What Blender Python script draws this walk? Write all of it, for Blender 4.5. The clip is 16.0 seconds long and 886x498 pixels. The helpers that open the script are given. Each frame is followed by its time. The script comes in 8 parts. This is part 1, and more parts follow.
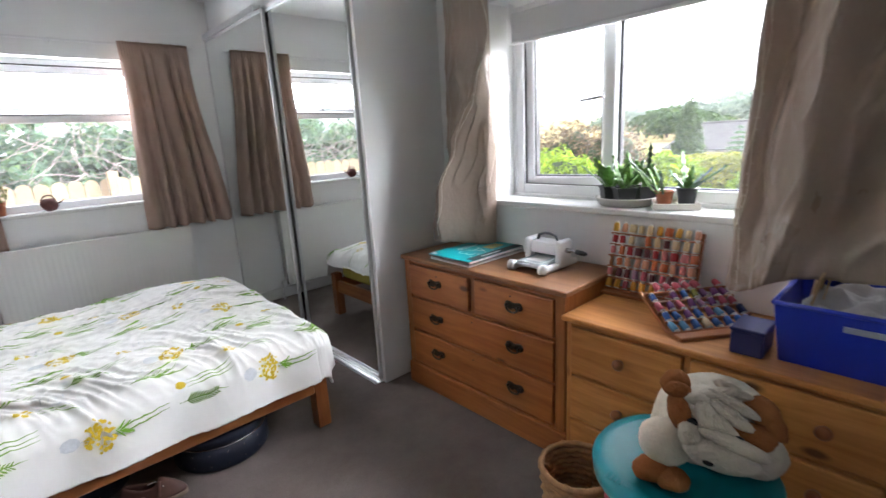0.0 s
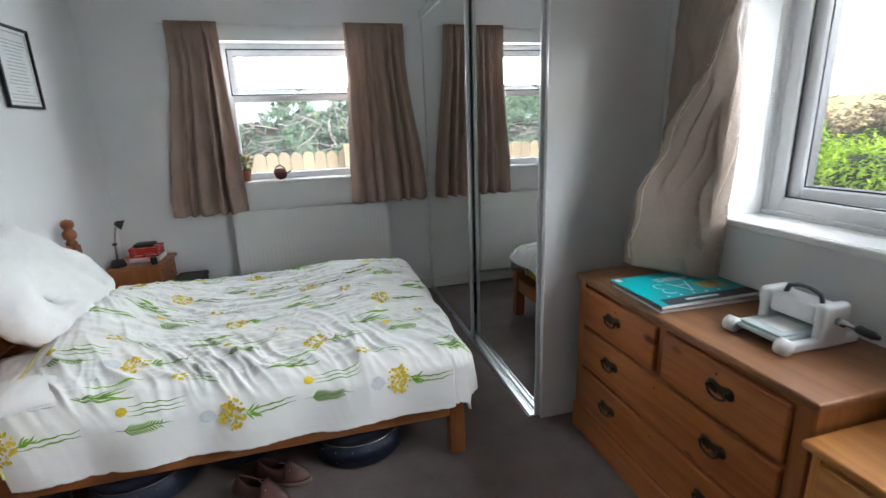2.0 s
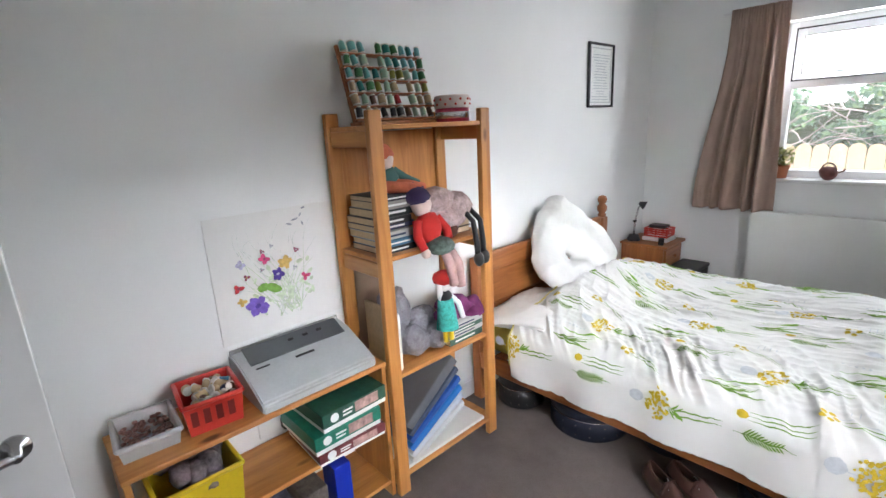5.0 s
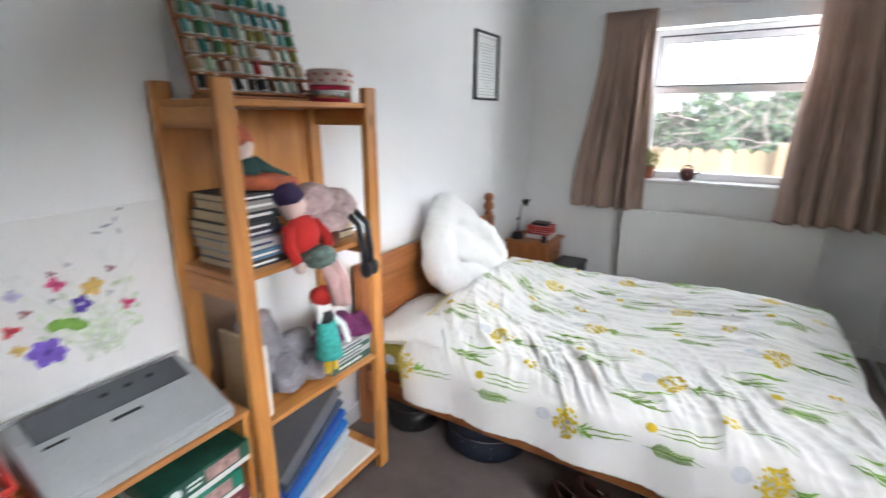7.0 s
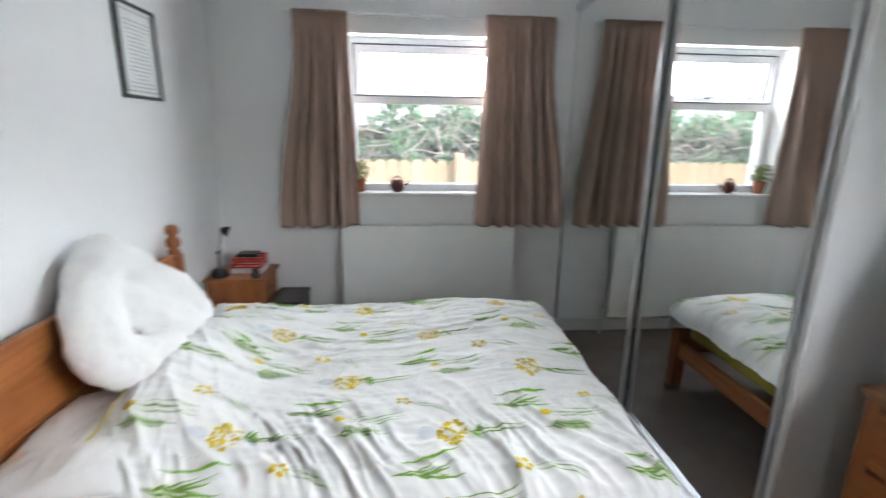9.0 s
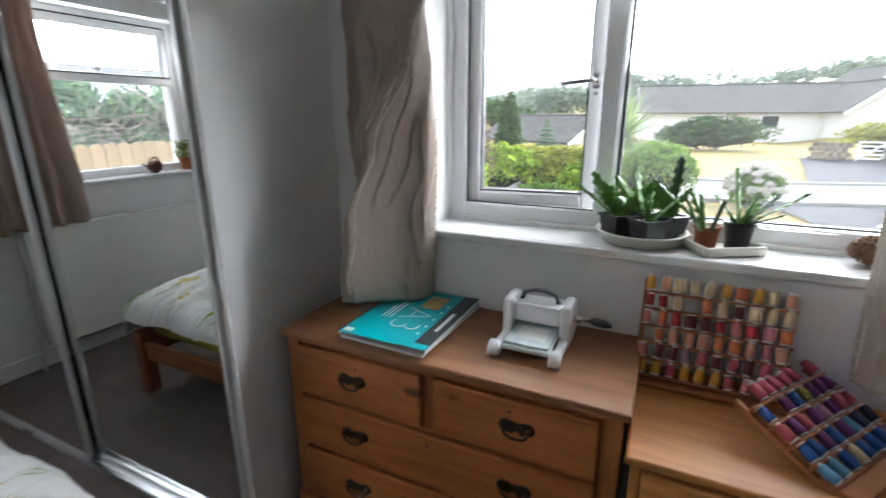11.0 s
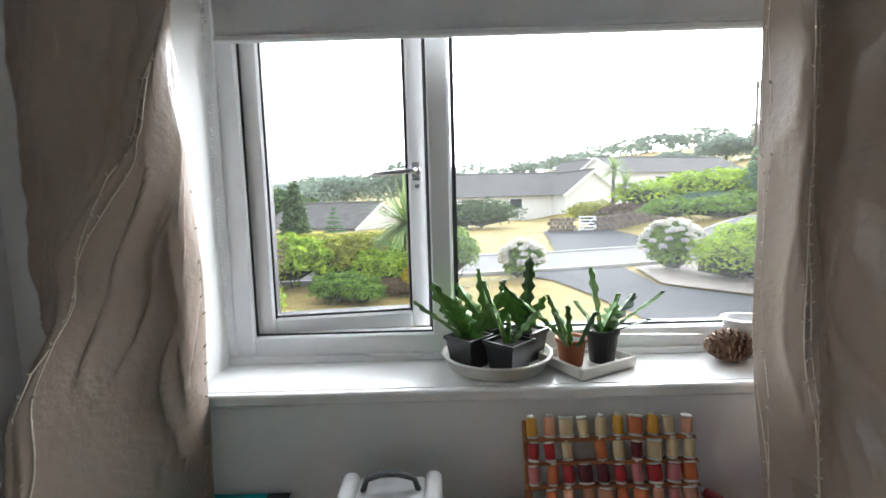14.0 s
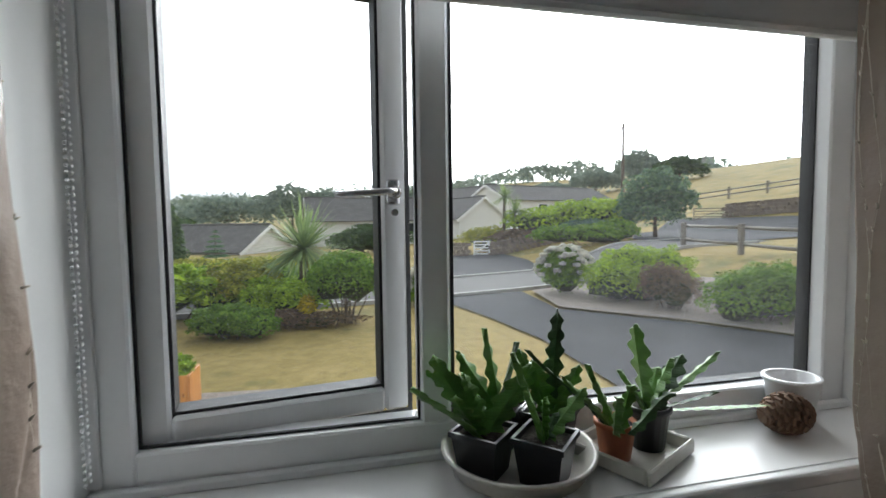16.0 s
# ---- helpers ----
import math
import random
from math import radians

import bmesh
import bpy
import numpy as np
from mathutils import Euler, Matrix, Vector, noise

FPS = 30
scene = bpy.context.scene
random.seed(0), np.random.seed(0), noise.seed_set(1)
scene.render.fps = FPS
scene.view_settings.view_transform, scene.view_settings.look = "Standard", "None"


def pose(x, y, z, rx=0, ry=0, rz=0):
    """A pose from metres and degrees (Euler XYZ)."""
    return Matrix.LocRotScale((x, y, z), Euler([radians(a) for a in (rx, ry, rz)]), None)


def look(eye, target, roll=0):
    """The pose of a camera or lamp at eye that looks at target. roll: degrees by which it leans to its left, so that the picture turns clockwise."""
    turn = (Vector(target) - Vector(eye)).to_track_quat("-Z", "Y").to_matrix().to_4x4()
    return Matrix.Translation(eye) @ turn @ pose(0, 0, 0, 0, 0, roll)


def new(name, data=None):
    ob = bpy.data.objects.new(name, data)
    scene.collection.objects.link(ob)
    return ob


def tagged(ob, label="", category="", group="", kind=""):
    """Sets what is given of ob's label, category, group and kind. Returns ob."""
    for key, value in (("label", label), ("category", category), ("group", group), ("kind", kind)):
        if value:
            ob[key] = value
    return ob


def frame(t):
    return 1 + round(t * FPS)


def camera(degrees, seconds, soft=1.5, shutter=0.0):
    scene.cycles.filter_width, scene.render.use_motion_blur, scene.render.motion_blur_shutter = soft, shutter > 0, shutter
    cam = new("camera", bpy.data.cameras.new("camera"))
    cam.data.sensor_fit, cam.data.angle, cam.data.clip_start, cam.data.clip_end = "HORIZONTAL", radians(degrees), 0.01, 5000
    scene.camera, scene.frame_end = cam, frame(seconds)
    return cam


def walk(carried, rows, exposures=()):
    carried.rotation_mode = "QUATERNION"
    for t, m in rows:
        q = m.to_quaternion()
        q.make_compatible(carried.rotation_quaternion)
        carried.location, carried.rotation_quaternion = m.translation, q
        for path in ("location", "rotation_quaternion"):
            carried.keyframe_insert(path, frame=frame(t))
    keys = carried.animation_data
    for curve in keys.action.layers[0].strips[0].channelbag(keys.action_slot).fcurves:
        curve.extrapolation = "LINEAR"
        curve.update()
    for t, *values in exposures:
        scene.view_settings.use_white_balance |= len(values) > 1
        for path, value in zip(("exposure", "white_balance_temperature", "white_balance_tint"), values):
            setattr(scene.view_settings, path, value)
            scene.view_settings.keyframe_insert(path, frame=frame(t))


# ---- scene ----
cam = camera(87.0, 16.0, shutter=0.5)
PATH = [
    (0, (1.059, 0.158, 1.417), (2.369, 1.596, 0.952), -3.2),
    (0.5, (1.168, 0.222, 1.424), (2.314, 1.784, 0.928), -2.8),
    (1, (1.264, 0.289, 1.437), (2.196, 1.982, 0.922), -2.9),
    (1.5, (1.392, 0.355, 1.45), (2.064, 2.166, 0.931), -3.8),
    (2, (1.523, 0.44, 1.457), (2.014, 2.307, 0.935), -2.1),
    (2.5, (1.618, 0.506, 1.462), (1.958, 2.405, 0.933), -2.5),
    (3, (1.706, 0.564, 1.477), (1.717, 2.492, 0.947), -1.2),
    (3.5, (1.729, 0.532, 1.528), (1.186, 2.384, 1.001), -3.1),
    (4, (1.768, 0.497, 1.542), (0.808, 2.173, 1.025), -1.8),
    (4.3, (1.791, 0.464, 1.538), (0.617, 2.002, 1.032), -2.6),
    (4.5, (1.772, 0.449, 1.546), (0.457, 1.866, 1.034), -2.7),
    (4.7, (1.775, 0.434, 1.542), (0.353, 1.745, 1.035), -3.0),
    (6.8, (1.552, 0.596, 1.516), (0.401, 2.14, 0.975), 0.2),
    (7, (1.515, 0.646, 1.511), (0.511, 2.286, 0.961), 0.1),
    (7.5, (1.434, 0.776, 1.513), (0.728, 2.566, 0.97), 0.5),
    (8, (1.333, 0.926, 1.506), (0.801, 2.783, 0.99), 0.2),
    (8.5, (1.289, 1.027, 1.51), (1.012, 2.945, 1.013), 0.1),
    (9, (1.294, 1.108, 1.476), (1.461, 3.041, 0.992), 0.9),
    (9.5, (1.303, 1.164, 1.47), (2.03, 2.961, 0.979), -1.2),
    (10, (1.371, 1.156, 1.446), (2.606, 2.649, 0.95), -1.1),
    (10.2, (1.422, 1.133, 1.46), (2.807, 2.473, 0.926), -1.3),
    (12.3, (1.726, 1.141, 1.459), (3.66, 1.546, 1.148), 2.0),
    (12.5, (1.751, 1.149, 1.464), (3.697, 1.517, 1.187), 1.8),
    (13, (1.839, 1.173, 1.468), (3.802, 1.454, 1.215), 1.4),
    (13.5, (1.94, 1.209, 1.473), (3.918, 1.38, 1.228), 1.1),
    (14, (2.023, 1.319, 1.492), (4.012, 1.324, 1.278), -1.6),
    (14.5, (2.105, 1.38, 1.495), (4.09, 1.238, 1.298), -1.1),
    (15, (2.229, 1.431, 1.498), (4.211, 1.224, 1.326), -0.8),
    (15.5, (2.339, 1.471, 1.5), (4.313, 1.176, 1.37), -0.9),
    (16, (2.41, 1.509, 1.513), (4.354, 1.058, 1.391), -0.7),
]
EXPOSURES = [(0.0, 2.8, 6050, 14), (1.0, 2.25, 6000, 13), (2.5, 2.35, 5900, 8), (3.2, 2.5, 5900, 8), (4.0, 2.65, 6050, 13), (4.6, 2.75, 6100, 14), (7.0, 2.65, 6100, 14), (8.5, 2.5, 6050, 13), (9.4, 2.55, 5950, 11), (10.0, 2.15, 5900, 11), (12.5, 2.35, 6000, 10), (14.5, 1.92, 6050, 9), (15.4, 1.4, 6050, 8), (16.0, 0.75, 6100, 8)]
walk(cam, [(t, look(eye, target, roll)) for t, eye, target, roll in PATH], EXPOSURES)


# ---- world and light ----
world = bpy.data.worlds.new("overcast_sky")
scene.world = world
world.use_nodes = True
wn = world.node_tree
sky = wn.nodes.new("ShaderNodeTexSky")
sky.sky_type = "NISHITA"
sky.sun_disc = False
sky.sun_elevation, sky.sun_rotation = radians(16), radians(115)
sky.dust_density = 6.0
grey = wn.nodes.new("ShaderNodeHueSaturation")
grey.inputs["Saturation"].default_value = 0.05
wn.links.new(sky.outputs["Color"], grey.inputs["Color"])
even = wn.nodes.new("ShaderNodeMixRGB")
even.inputs["Fac"].default_value = 0.6
even.inputs["Color2"].default_value = (5.0, 5.15, 5.3, 1)
wn.links.new(grey.outputs["Color"], even.inputs["Color1"])
wn.links.new(even.outputs["Color"], wn.nodes["Background"].inputs["Color"])
wn.nodes["Background"].inputs["Strength"].default_value = 0.15
sun = new("sun", bpy.data.lights.new("sun", "SUN"))
sun.data.energy, sun.data.angle, sun.data.color = 2.6, radians(72), (1.0, 0.985, 0.965)
sun.matrix_world = look((9, -4.2, 2.9), (0, 0, 0))


# daylight of the white sky through the top light of the small window
lamp = new("top_light_daylight", bpy.data.lights.new("top_light_daylight", "AREA"))
lamp.data.shape, lamp.data.size, lamp.data.size_y, lamp.data.energy = "RECTANGLE", 0.9, 0.24, 3.0
lamp.matrix_world = look((1.455, 4.64, 1.885), (1.455, 2.6, 1.3))


# ---- materials ----
def nodes_of(name):
    m = bpy.data.materials.new(name)
    m.use_nodes = True
    nt = m.node_tree
    return m, nt, nt.nodes["Principled BSDF"]


def add(nt, kind, **values):
    n = nt.nodes.new("ShaderNode" + kind)
    for k, v in values.items():
        n.inputs[k.replace("_", " ")].default_value = v
    return n


def ramp(nt, fac, stops):
    r = nt.nodes.new("ShaderNodeValToRGB")
    while len(r.color_ramp.elements) < len(stops):
        r.color_ramp.elements.new(0.5)
    for e, (p, c) in zip(r.color_ramp.elements, stops):
        e.position, e.color = p, (*c, 1)
    nt.links.new(fac, r.inputs["Fac"])
    return r.outputs["Color"]


def shade(c, k):
    return tuple(min(1, v * k) for v in c)


def plain(name, colour, rough=0.6, metal=0.0, vary=0.12, scale=6.0, bump=0.15, fine=90.0, depth=0.002, spec=0.5, coat=0.0, rand=0.0):
    """A surface with broad stains, fine grain and a little relief."""
    m, nt, p = nodes_of(name)
    tc = nt.nodes.new("ShaderNodeTexCoord")
    big = add(nt, "TexNoise", Scale=scale, Detail=4.0, Roughness=0.6)
    small = add(nt, "TexNoise", Scale=fine, Detail=3.0, Roughness=0.6)
    for n in (big, small):
        nt.links.new(tc.outputs["Object"], n.inputs["Vector"])
    mix = add(nt, "Math")
    mix.operation = "MULTIPLY_ADD"
    nt.links.new(small.outputs["Fac"], mix.inputs[0])
    mix.inputs[1].default_value = 0.4
    nt.links.new(big.outputs["Fac"], mix.inputs[2])
    col = ramp(nt, mix.outputs[0], [(0.4, shade(colour, 1 - vary)), (1.0, shade(colour, 1 + vary))])
    if rand:
        info = nt.nodes.new("ShaderNodeObjectInfo")
        hs = nt.nodes.new("ShaderNodeHueSaturation")
        mr = add(nt, "MapRange", To_Min=1 - rand, To_Max=1 + rand)
        nt.links.new(info.outputs["Random"], mr.inputs["Value"])
        nt.links.new(mr.outputs["Result"], hs.inputs["Value"])
        nt.links.new(col, hs.inputs["Color"])
        col = hs.outputs["Color"]
    nt.links.new(col, p.inputs["Base Color"])
    spread = 0.08 if rough > 0.1 else 0.0
    rr = add(nt, "MapRange", To_Min=max(0.005, rough - spread), To_Max=min(1, rough + spread))
    nt.links.new(big.outputs["Fac"], rr.inputs["Value"])
    nt.links.new(rr.outputs["Result"], p.inputs["Roughness"])
    p.inputs["Metallic"].default_value = metal
    p.inputs["Specular IOR Level"].default_value = spec
    p.inputs["Coat Weight"].default_value = coat
    if bump:
        b = add(nt, "Bump", Strength=bump, Distance=depth)
        nt.links.new(small.outputs["Fac"], b.inputs["Height"])
        nt.links.new(b.outputs["Normal"], p.inputs["Normal"])
    return m


def wood(name, light, dark, axis=0, rough=0.42, knots=True, scale=1.0):
    """Pine: grain drawn out along one axis, with dark knots."""
    m, nt, p = nodes_of(name)
    tc = nt.nodes.new("ShaderNodeTexCoord")
    info = nt.nodes.new("ShaderNodeObjectInfo")
    shift = nt.nodes.new("ShaderNodeVectorMath")
    shift.operation = "MULTIPLY_ADD"
    nt.links.new(info.outputs["Random"], shift.inputs[0])
    shift.inputs[1].default_value = (7.3, 5.1, 3.7)
    nt.links.new(tc.outputs["Object"], shift.inputs[2])
    mp = nt.nodes.new("ShaderNodeMapping")
    mp.inputs["Scale"].default_value = [scale * (1.2 if i == axis else 14.0) for i in range(3)]
    nt.links.new(shift.outputs[0], mp.inputs["Vector"])
    grain = add(nt, "TexNoise", Scale=1.6, Detail=6.0, Roughness=0.65, Distortion=0.6)
    nt.links.new(mp.outputs["Vector"], grain.inputs["Vector"])
    broad = add(nt, "TexNoise", Scale=2.2, Detail=3.0)
    nt.links.new(shift.outputs[0], broad.inputs["Vector"])
    col = ramp(nt, grain.outputs["Fac"], [(0.3, dark), (0.62, light)])
    tone = nt.nodes.new("ShaderNodeMixRGB")
    tone.blend_type = "MULTIPLY"
    tone.inputs["Fac"].default_value = 0.5
    nt.links.new(col, tone.inputs["Color1"])
    nt.links.new(ramp(nt, broad.outputs["Fac"], [(0.3, (0.7, 0.62, 0.55)), (0.7, (1, 1, 1))]), tone.inputs["Color2"])
    out = tone.outputs["Color"]
    if knots:
        kmap = nt.nodes.new("ShaderNodeMapping")
        kmap.inputs["Scale"].default_value = [3.0 if i == axis else 7.0 for i in range(3)]
        nt.links.new(shift.outputs[0], kmap.inputs["Vector"])
        vor = add(nt, "TexVoronoi", Scale=1.0)
        nt.links.new(kmap.outputs["Vector"], vor.inputs["Vector"])
        k = nt.nodes.new("ShaderNodeMixRGB")
        nt.links.new(ramp(nt, vor.outputs["Distance"], [(0.06, (1, 1, 1)), (0.13, (0, 0, 0))]), k.inputs["Fac"])
        nt.links.new(out, k.inputs["Color1"])
        k.inputs["Color2"].default_value = (*shade(dark, 0.3), 1)
        out = k.outputs["Color"]
    nt.links.new(out, p.inputs["Base Color"])
    p.inputs["Roughness"].default_value = rough
    b = add(nt, "Bump", Strength=0.12, Distance=0.001)
    nt.links.new(grain.outputs["Fac"], b.inputs["Height"])
    nt.links.new(b.outputs["Normal"], p.inputs["Normal"])
    return m


def glass_pane(name, tint=(1, 1, 1), rough=0.0):
    m, nt, p = nodes_of(name)
    p.inputs["Base Color"].default_value = (*tint, 1)
    p.inputs["Roughness"].default_value = rough
    p.inputs["IOR"].default_value = 1.05 if rough == 0 else 1.3
    p.inputs["Transmission Weight"].default_value = 1.0
    return m


def carpet_mat():
    m, nt, p = nodes_of("brown_carpet")
    tc = nt.nodes.new("ShaderNodeTexCoord")
    big = add(nt, "TexNoise", Scale=2.5, Detail=5.0, Roughness=0.7)
    tuft = add(nt, "TexVoronoi", Scale=240.0)
    for n in (big, tuft):
        nt.links.new(tc.outputs["Object"], n.inputs["Vector"])
    mix = nt.nodes.new("ShaderNodeMixRGB")
    mix.blend_type = "MULTIPLY"
    mix.inputs["Fac"].default_value = 0.6
    nt.links.new(ramp(nt, big.outputs["Fac"], [(0.3, (0.165, 0.135, 0.122)), (0.7, (0.24, 0.203, 0.186))]), mix.inputs["Color1"])
    nt.links.new(ramp(nt, tuft.outputs["Distance"], [(0.0, (0.55, 0.52, 0.5)), (0.5, (1, 1, 1))]), mix.inputs["Color2"])
    nt.links.new(mix.outputs["Color"], p.inputs["Base Color"])
    p.inputs["Roughness"].default_value = 0.95
    p.inputs["Specular IOR Level"].default_value = 0.1
    b = add(nt, "Bump", Strength=0.6, Distance=0.004)
    nt.links.new(tuft.outputs["Distance"], b.inputs["Height"])
    nt.links.new(b.outputs["Normal"], p.inputs["Normal"])
    return m


WALL = plain("white_emulsion", (0.83, 0.84, 0.835), 0.7, vary=0.03, scale=1.5, bump=0.12, fine=140)
CEIL = plain("ceiling_paint", (0.86, 0.86, 0.855), 0.8, vary=0.03, scale=2, bump=0.3, fine=60)
GLOSS = plain("white_gloss_paint", (0.8, 0.8, 0.79), 0.22, vary=0.03, scale=3, bump=0.03, fine=30)
PANEL = plain("white_laminate", (0.82, 0.83, 0.83), 0.18, vary=0.03, scale=2, bump=0.02, fine=40)
UPVC = plain("white_upvc", (0.82, 0.83, 0.84), 0.3, vary=0.03, scale=5, bump=0.02)
CARPET = carpet_mat()
MIRROR = plain("mirror_glass", (0.86, 0.88, 0.87), 0.005, metal=1.0, vary=0.0, bump=0)
ALU = plain("aluminium", (0.68, 0.69, 0.7), 0.3, metal=1.0, vary=0.05, bump=0.02)
SILVER = plain("silver_lacquer", (0.66, 0.67, 0.68), 0.34, metal=0.25, vary=0.05, bump=0.02)
GLASS = glass_pane("window_glass", (0.97, 0.985, 0.98))


def filmed(name, low, high):
    """Window glass with a thin uneven film, for dusty old condensation and for painted glare."""
    m = glass_pane(name, (0.97, 0.985, 0.98))
    nt = m.node_tree
    out = nt.nodes["Material Output"]
    clear = out.inputs["Surface"].links[0].from_socket
    tc = nt.nodes.new("ShaderNodeTexCoord")
    smear = add(nt, "TexNoise", Scale=2.2, Detail=5.0, Roughness=0.6)
    nt.links.new(tc.outputs["Object"], smear.inputs["Vector"])
    mr = add(nt, "MapRange", To_Min=low, To_Max=high)
    mr.inputs["From Min"].default_value, mr.inputs["From Max"].default_value = 0.3, 0.7
    nt.links.new(smear.outputs["Fac"], mr.inputs["Value"])
    pale_film = nt.nodes.new("ShaderNodeBsdfTranslucent")
    pale_film.inputs["Color"].default_value = (0.9, 0.92, 0.93, 1)
    both = nt.nodes.new("ShaderNodeMixShader")
    nt.links.new(mr.outputs["Result"], both.inputs["Fac"])
    nt.links.new(clear, both.inputs[1])
    nt.links.new(pale_film.outputs["BSDF"], both.inputs[2])
    nt.links.new(both.outputs["Shader"], out.inputs["Surface"])
    return m


GLASS_FILM = filmed("dusty_glass", 0.003, 0.008)
MISTED = filmed("misted_glass", 0.006, 0.02)
# stronger film: glare over the hedge view is put into the pane
GLARE_FILM = filmed("glare_film_glass", 0.03, 0.055)
GASKET = plain("black_rubber", (0.02, 0.02, 0.022), 0.6, vary=0.1)
STEEL = plain("satin_chrome", (0.55, 0.55, 0.56), 0.22, metal=1.0, vary=0.05, bump=0.02)
RAD = plain("radiator_enamel", (0.78, 0.79, 0.76), 0.35, vary=0.03, bump=0.02)
PINE_X = wood("honey_pine_x", (0.66, 0.30, 0.08), (0.44, 0.165, 0.036), 0)
PINE_Y = wood("honey_pine_y", (0.66, 0.30, 0.08), (0.44, 0.165, 0.036), 1)
PINE_Z = wood("honey_pine_z", (0.66, 0.30, 0.08), (0.44, 0.165, 0.036), 2)
OLD_Y = wood("aged_pine_y", (0.47, 0.165, 0.042), (0.29, 0.085, 0.02), 1, 0.38)
OLD_Z = wood("aged_pine_z", (0.42, 0.16, 0.043), (0.26, 0.085, 0.022), 2, 0.38)
OLD_TOP = wood("aged_pine_top", (0.33, 0.155, 0.065), (0.22, 0.095, 0.037), 1, 0.35, knots=False)
RED_X = wood("red_pine_x", (0.42, 0.16, 0.05), (0.26, 0.085, 0.026), 0, 0.4)
RED_Y = wood("red_pine_y", (0.42, 0.16, 0.05), (0.26, 0.085, 0.026), 1, 0.4)
RED_Z = wood("red_pine_z", (0.40, 0.15, 0.05), (0.25, 0.08, 0.025), 2, 0.4)
BRASS = plain("dark_brass", (0.09, 0.07, 0.045), 0.42, metal=0.8, vary=0.3, scale=40)
COTTON = plain("white_cotton", (0.74, 0.74, 0.72), 0.85, vary=0.03, scale=5, bump=0.25, fine=400, spec=0.2)
YELLOW_SHEET = plain("yellow_cotton", (0.5, 0.42, 0.09), 0.85, vary=0.08, bump=0.25, fine=300, spec=0.2)
CURTAIN_A = plain("taupe_cotton", (0.43, 0.315, 0.26), 0.85, vary=0.08, scale=4, bump=0.3, fine=350, spec=0.2)
CURTAIN_B = plain("taupe_satin", (0.385, 0.31, 0.255), 0.3, vary=0.08, scale=3, bump=0.35, fine=55, depth=0.006, spec=0.5)


def sheer(m, share):
    """Lets part of the daylight glow through a woven cloth."""
    nt = m.node_tree
    out = nt.nodes["Material Output"]
    face = out.inputs["Surface"].links[0].from_socket
    tr_ = nt.nodes.new("ShaderNodeBsdfTranslucent")
    nt.links.new(nt.nodes["Principled BSDF"].inputs["Base Color"].links[0].from_socket, tr_.inputs["Color"])
    both = nt.nodes.new("ShaderNodeMixShader")
    both.inputs["Fac"].default_value = share
    nt.links.new(face, both.inputs[1])
    nt.links.new(tr_.outputs["BSDF"], both.inputs[2])
    nt.links.new(both.outputs["Shader"], out.inputs["Surface"])
    return m


sheer(CURTAIN_B, 0.17)
sheer(CURTAIN_A, 0.15)
TRIM_B = plain("cream_embroidery", (0.62, 0.56, 0.47), 0.5, vary=0.1, scale=20)
BLACK = plain("black_plastic", (0.018, 0.018, 0.02), 0.4, vary=0.2)
WHITE_PL = plain("white_plastic", (0.8, 0.81, 0.82), 0.3, vary=0.03)
PAPER = plain("paper_white", (0.8, 0.8, 0.78), 0.8, vary=0.04)


# ---- building helpers ----
def box(bm, x0, y0, z0, x1, y1, z1, bevel=0.0, seg=1, m=None):
    t = bmesh.new()
    bmesh.ops.create_cube(t, size=1)
    for v in t.verts:
        v.co = ((x0 + x1) / 2 + v.co.x * (x1 - x0), (y0 + y1) / 2 + v.co.y * (y1 - y0), (z0 + z1) / 2 + v.co.z * (z1 - z0))
    if bevel:
        bmesh.ops.bevel(t, geom=t.edges[:], offset=bevel, segments=seg, affect="EDGES", profile=0.5)
    merge(bm, t, m)
    return bm


def merge(bm, t, m=None):
    if m is not None:
        t.transform(m)
    me = bpy.data.meshes.new("tmp")
    t.to_mesh(me)
    t.free()
    bm.from_mesh(me)
    bpy.data.meshes.remove(me)


def grid(bm, fn, nu, nv, close_u=False, smooth=True):
    """A sheet of quads through fn(u, v), u and v from 0 to 1."""
    cols = nu if close_u else nu + 1
    vs = [[bm.verts.new(fn(i / nu, j / nv)) for j in range(nv + 1)] for i in range(cols)]
    for i in range(nu):
        for j in range(nv):
            a, b = vs[i], vs[(i + 1) % cols]
            f = bm.faces.new((a[j], b[j], b[j + 1], a[j + 1]))
            f.smooth = smooth
    return vs


def lathe(bm, profile, seg=16, at=(0, 0, 0), axis=None, smooth=True):
    """A turned shape: profile of (radius, height), closed at both ends."""
    turn = Matrix.Translation(at)
    if axis is not None:
        turn = turn @ Vector((0, 0, 1)).rotation_difference(Vector(axis)).to_matrix().to_4x4()
    rings = []
    for r, h in profile:
        rings.append([bm.verts.new(turn @ Vector((r * math.cos(2 * math.pi * k / seg), r * math.sin(2 * math.pi * k / seg), h))) for k in range(seg)])
    for a, b in zip(rings, rings[1:]):
        for k in range(seg):
            f = bm.faces.new((a[k], a[(k + 1) % seg], b[(k + 1) % seg], b[k]))
            f.smooth = smooth
    if profile[0][0] > 1e-5:
        bm.faces.new(rings[0][::-1])
    if profile[-1][0] > 1e-5:
        bm.faces.new(rings[-1])
    return bm


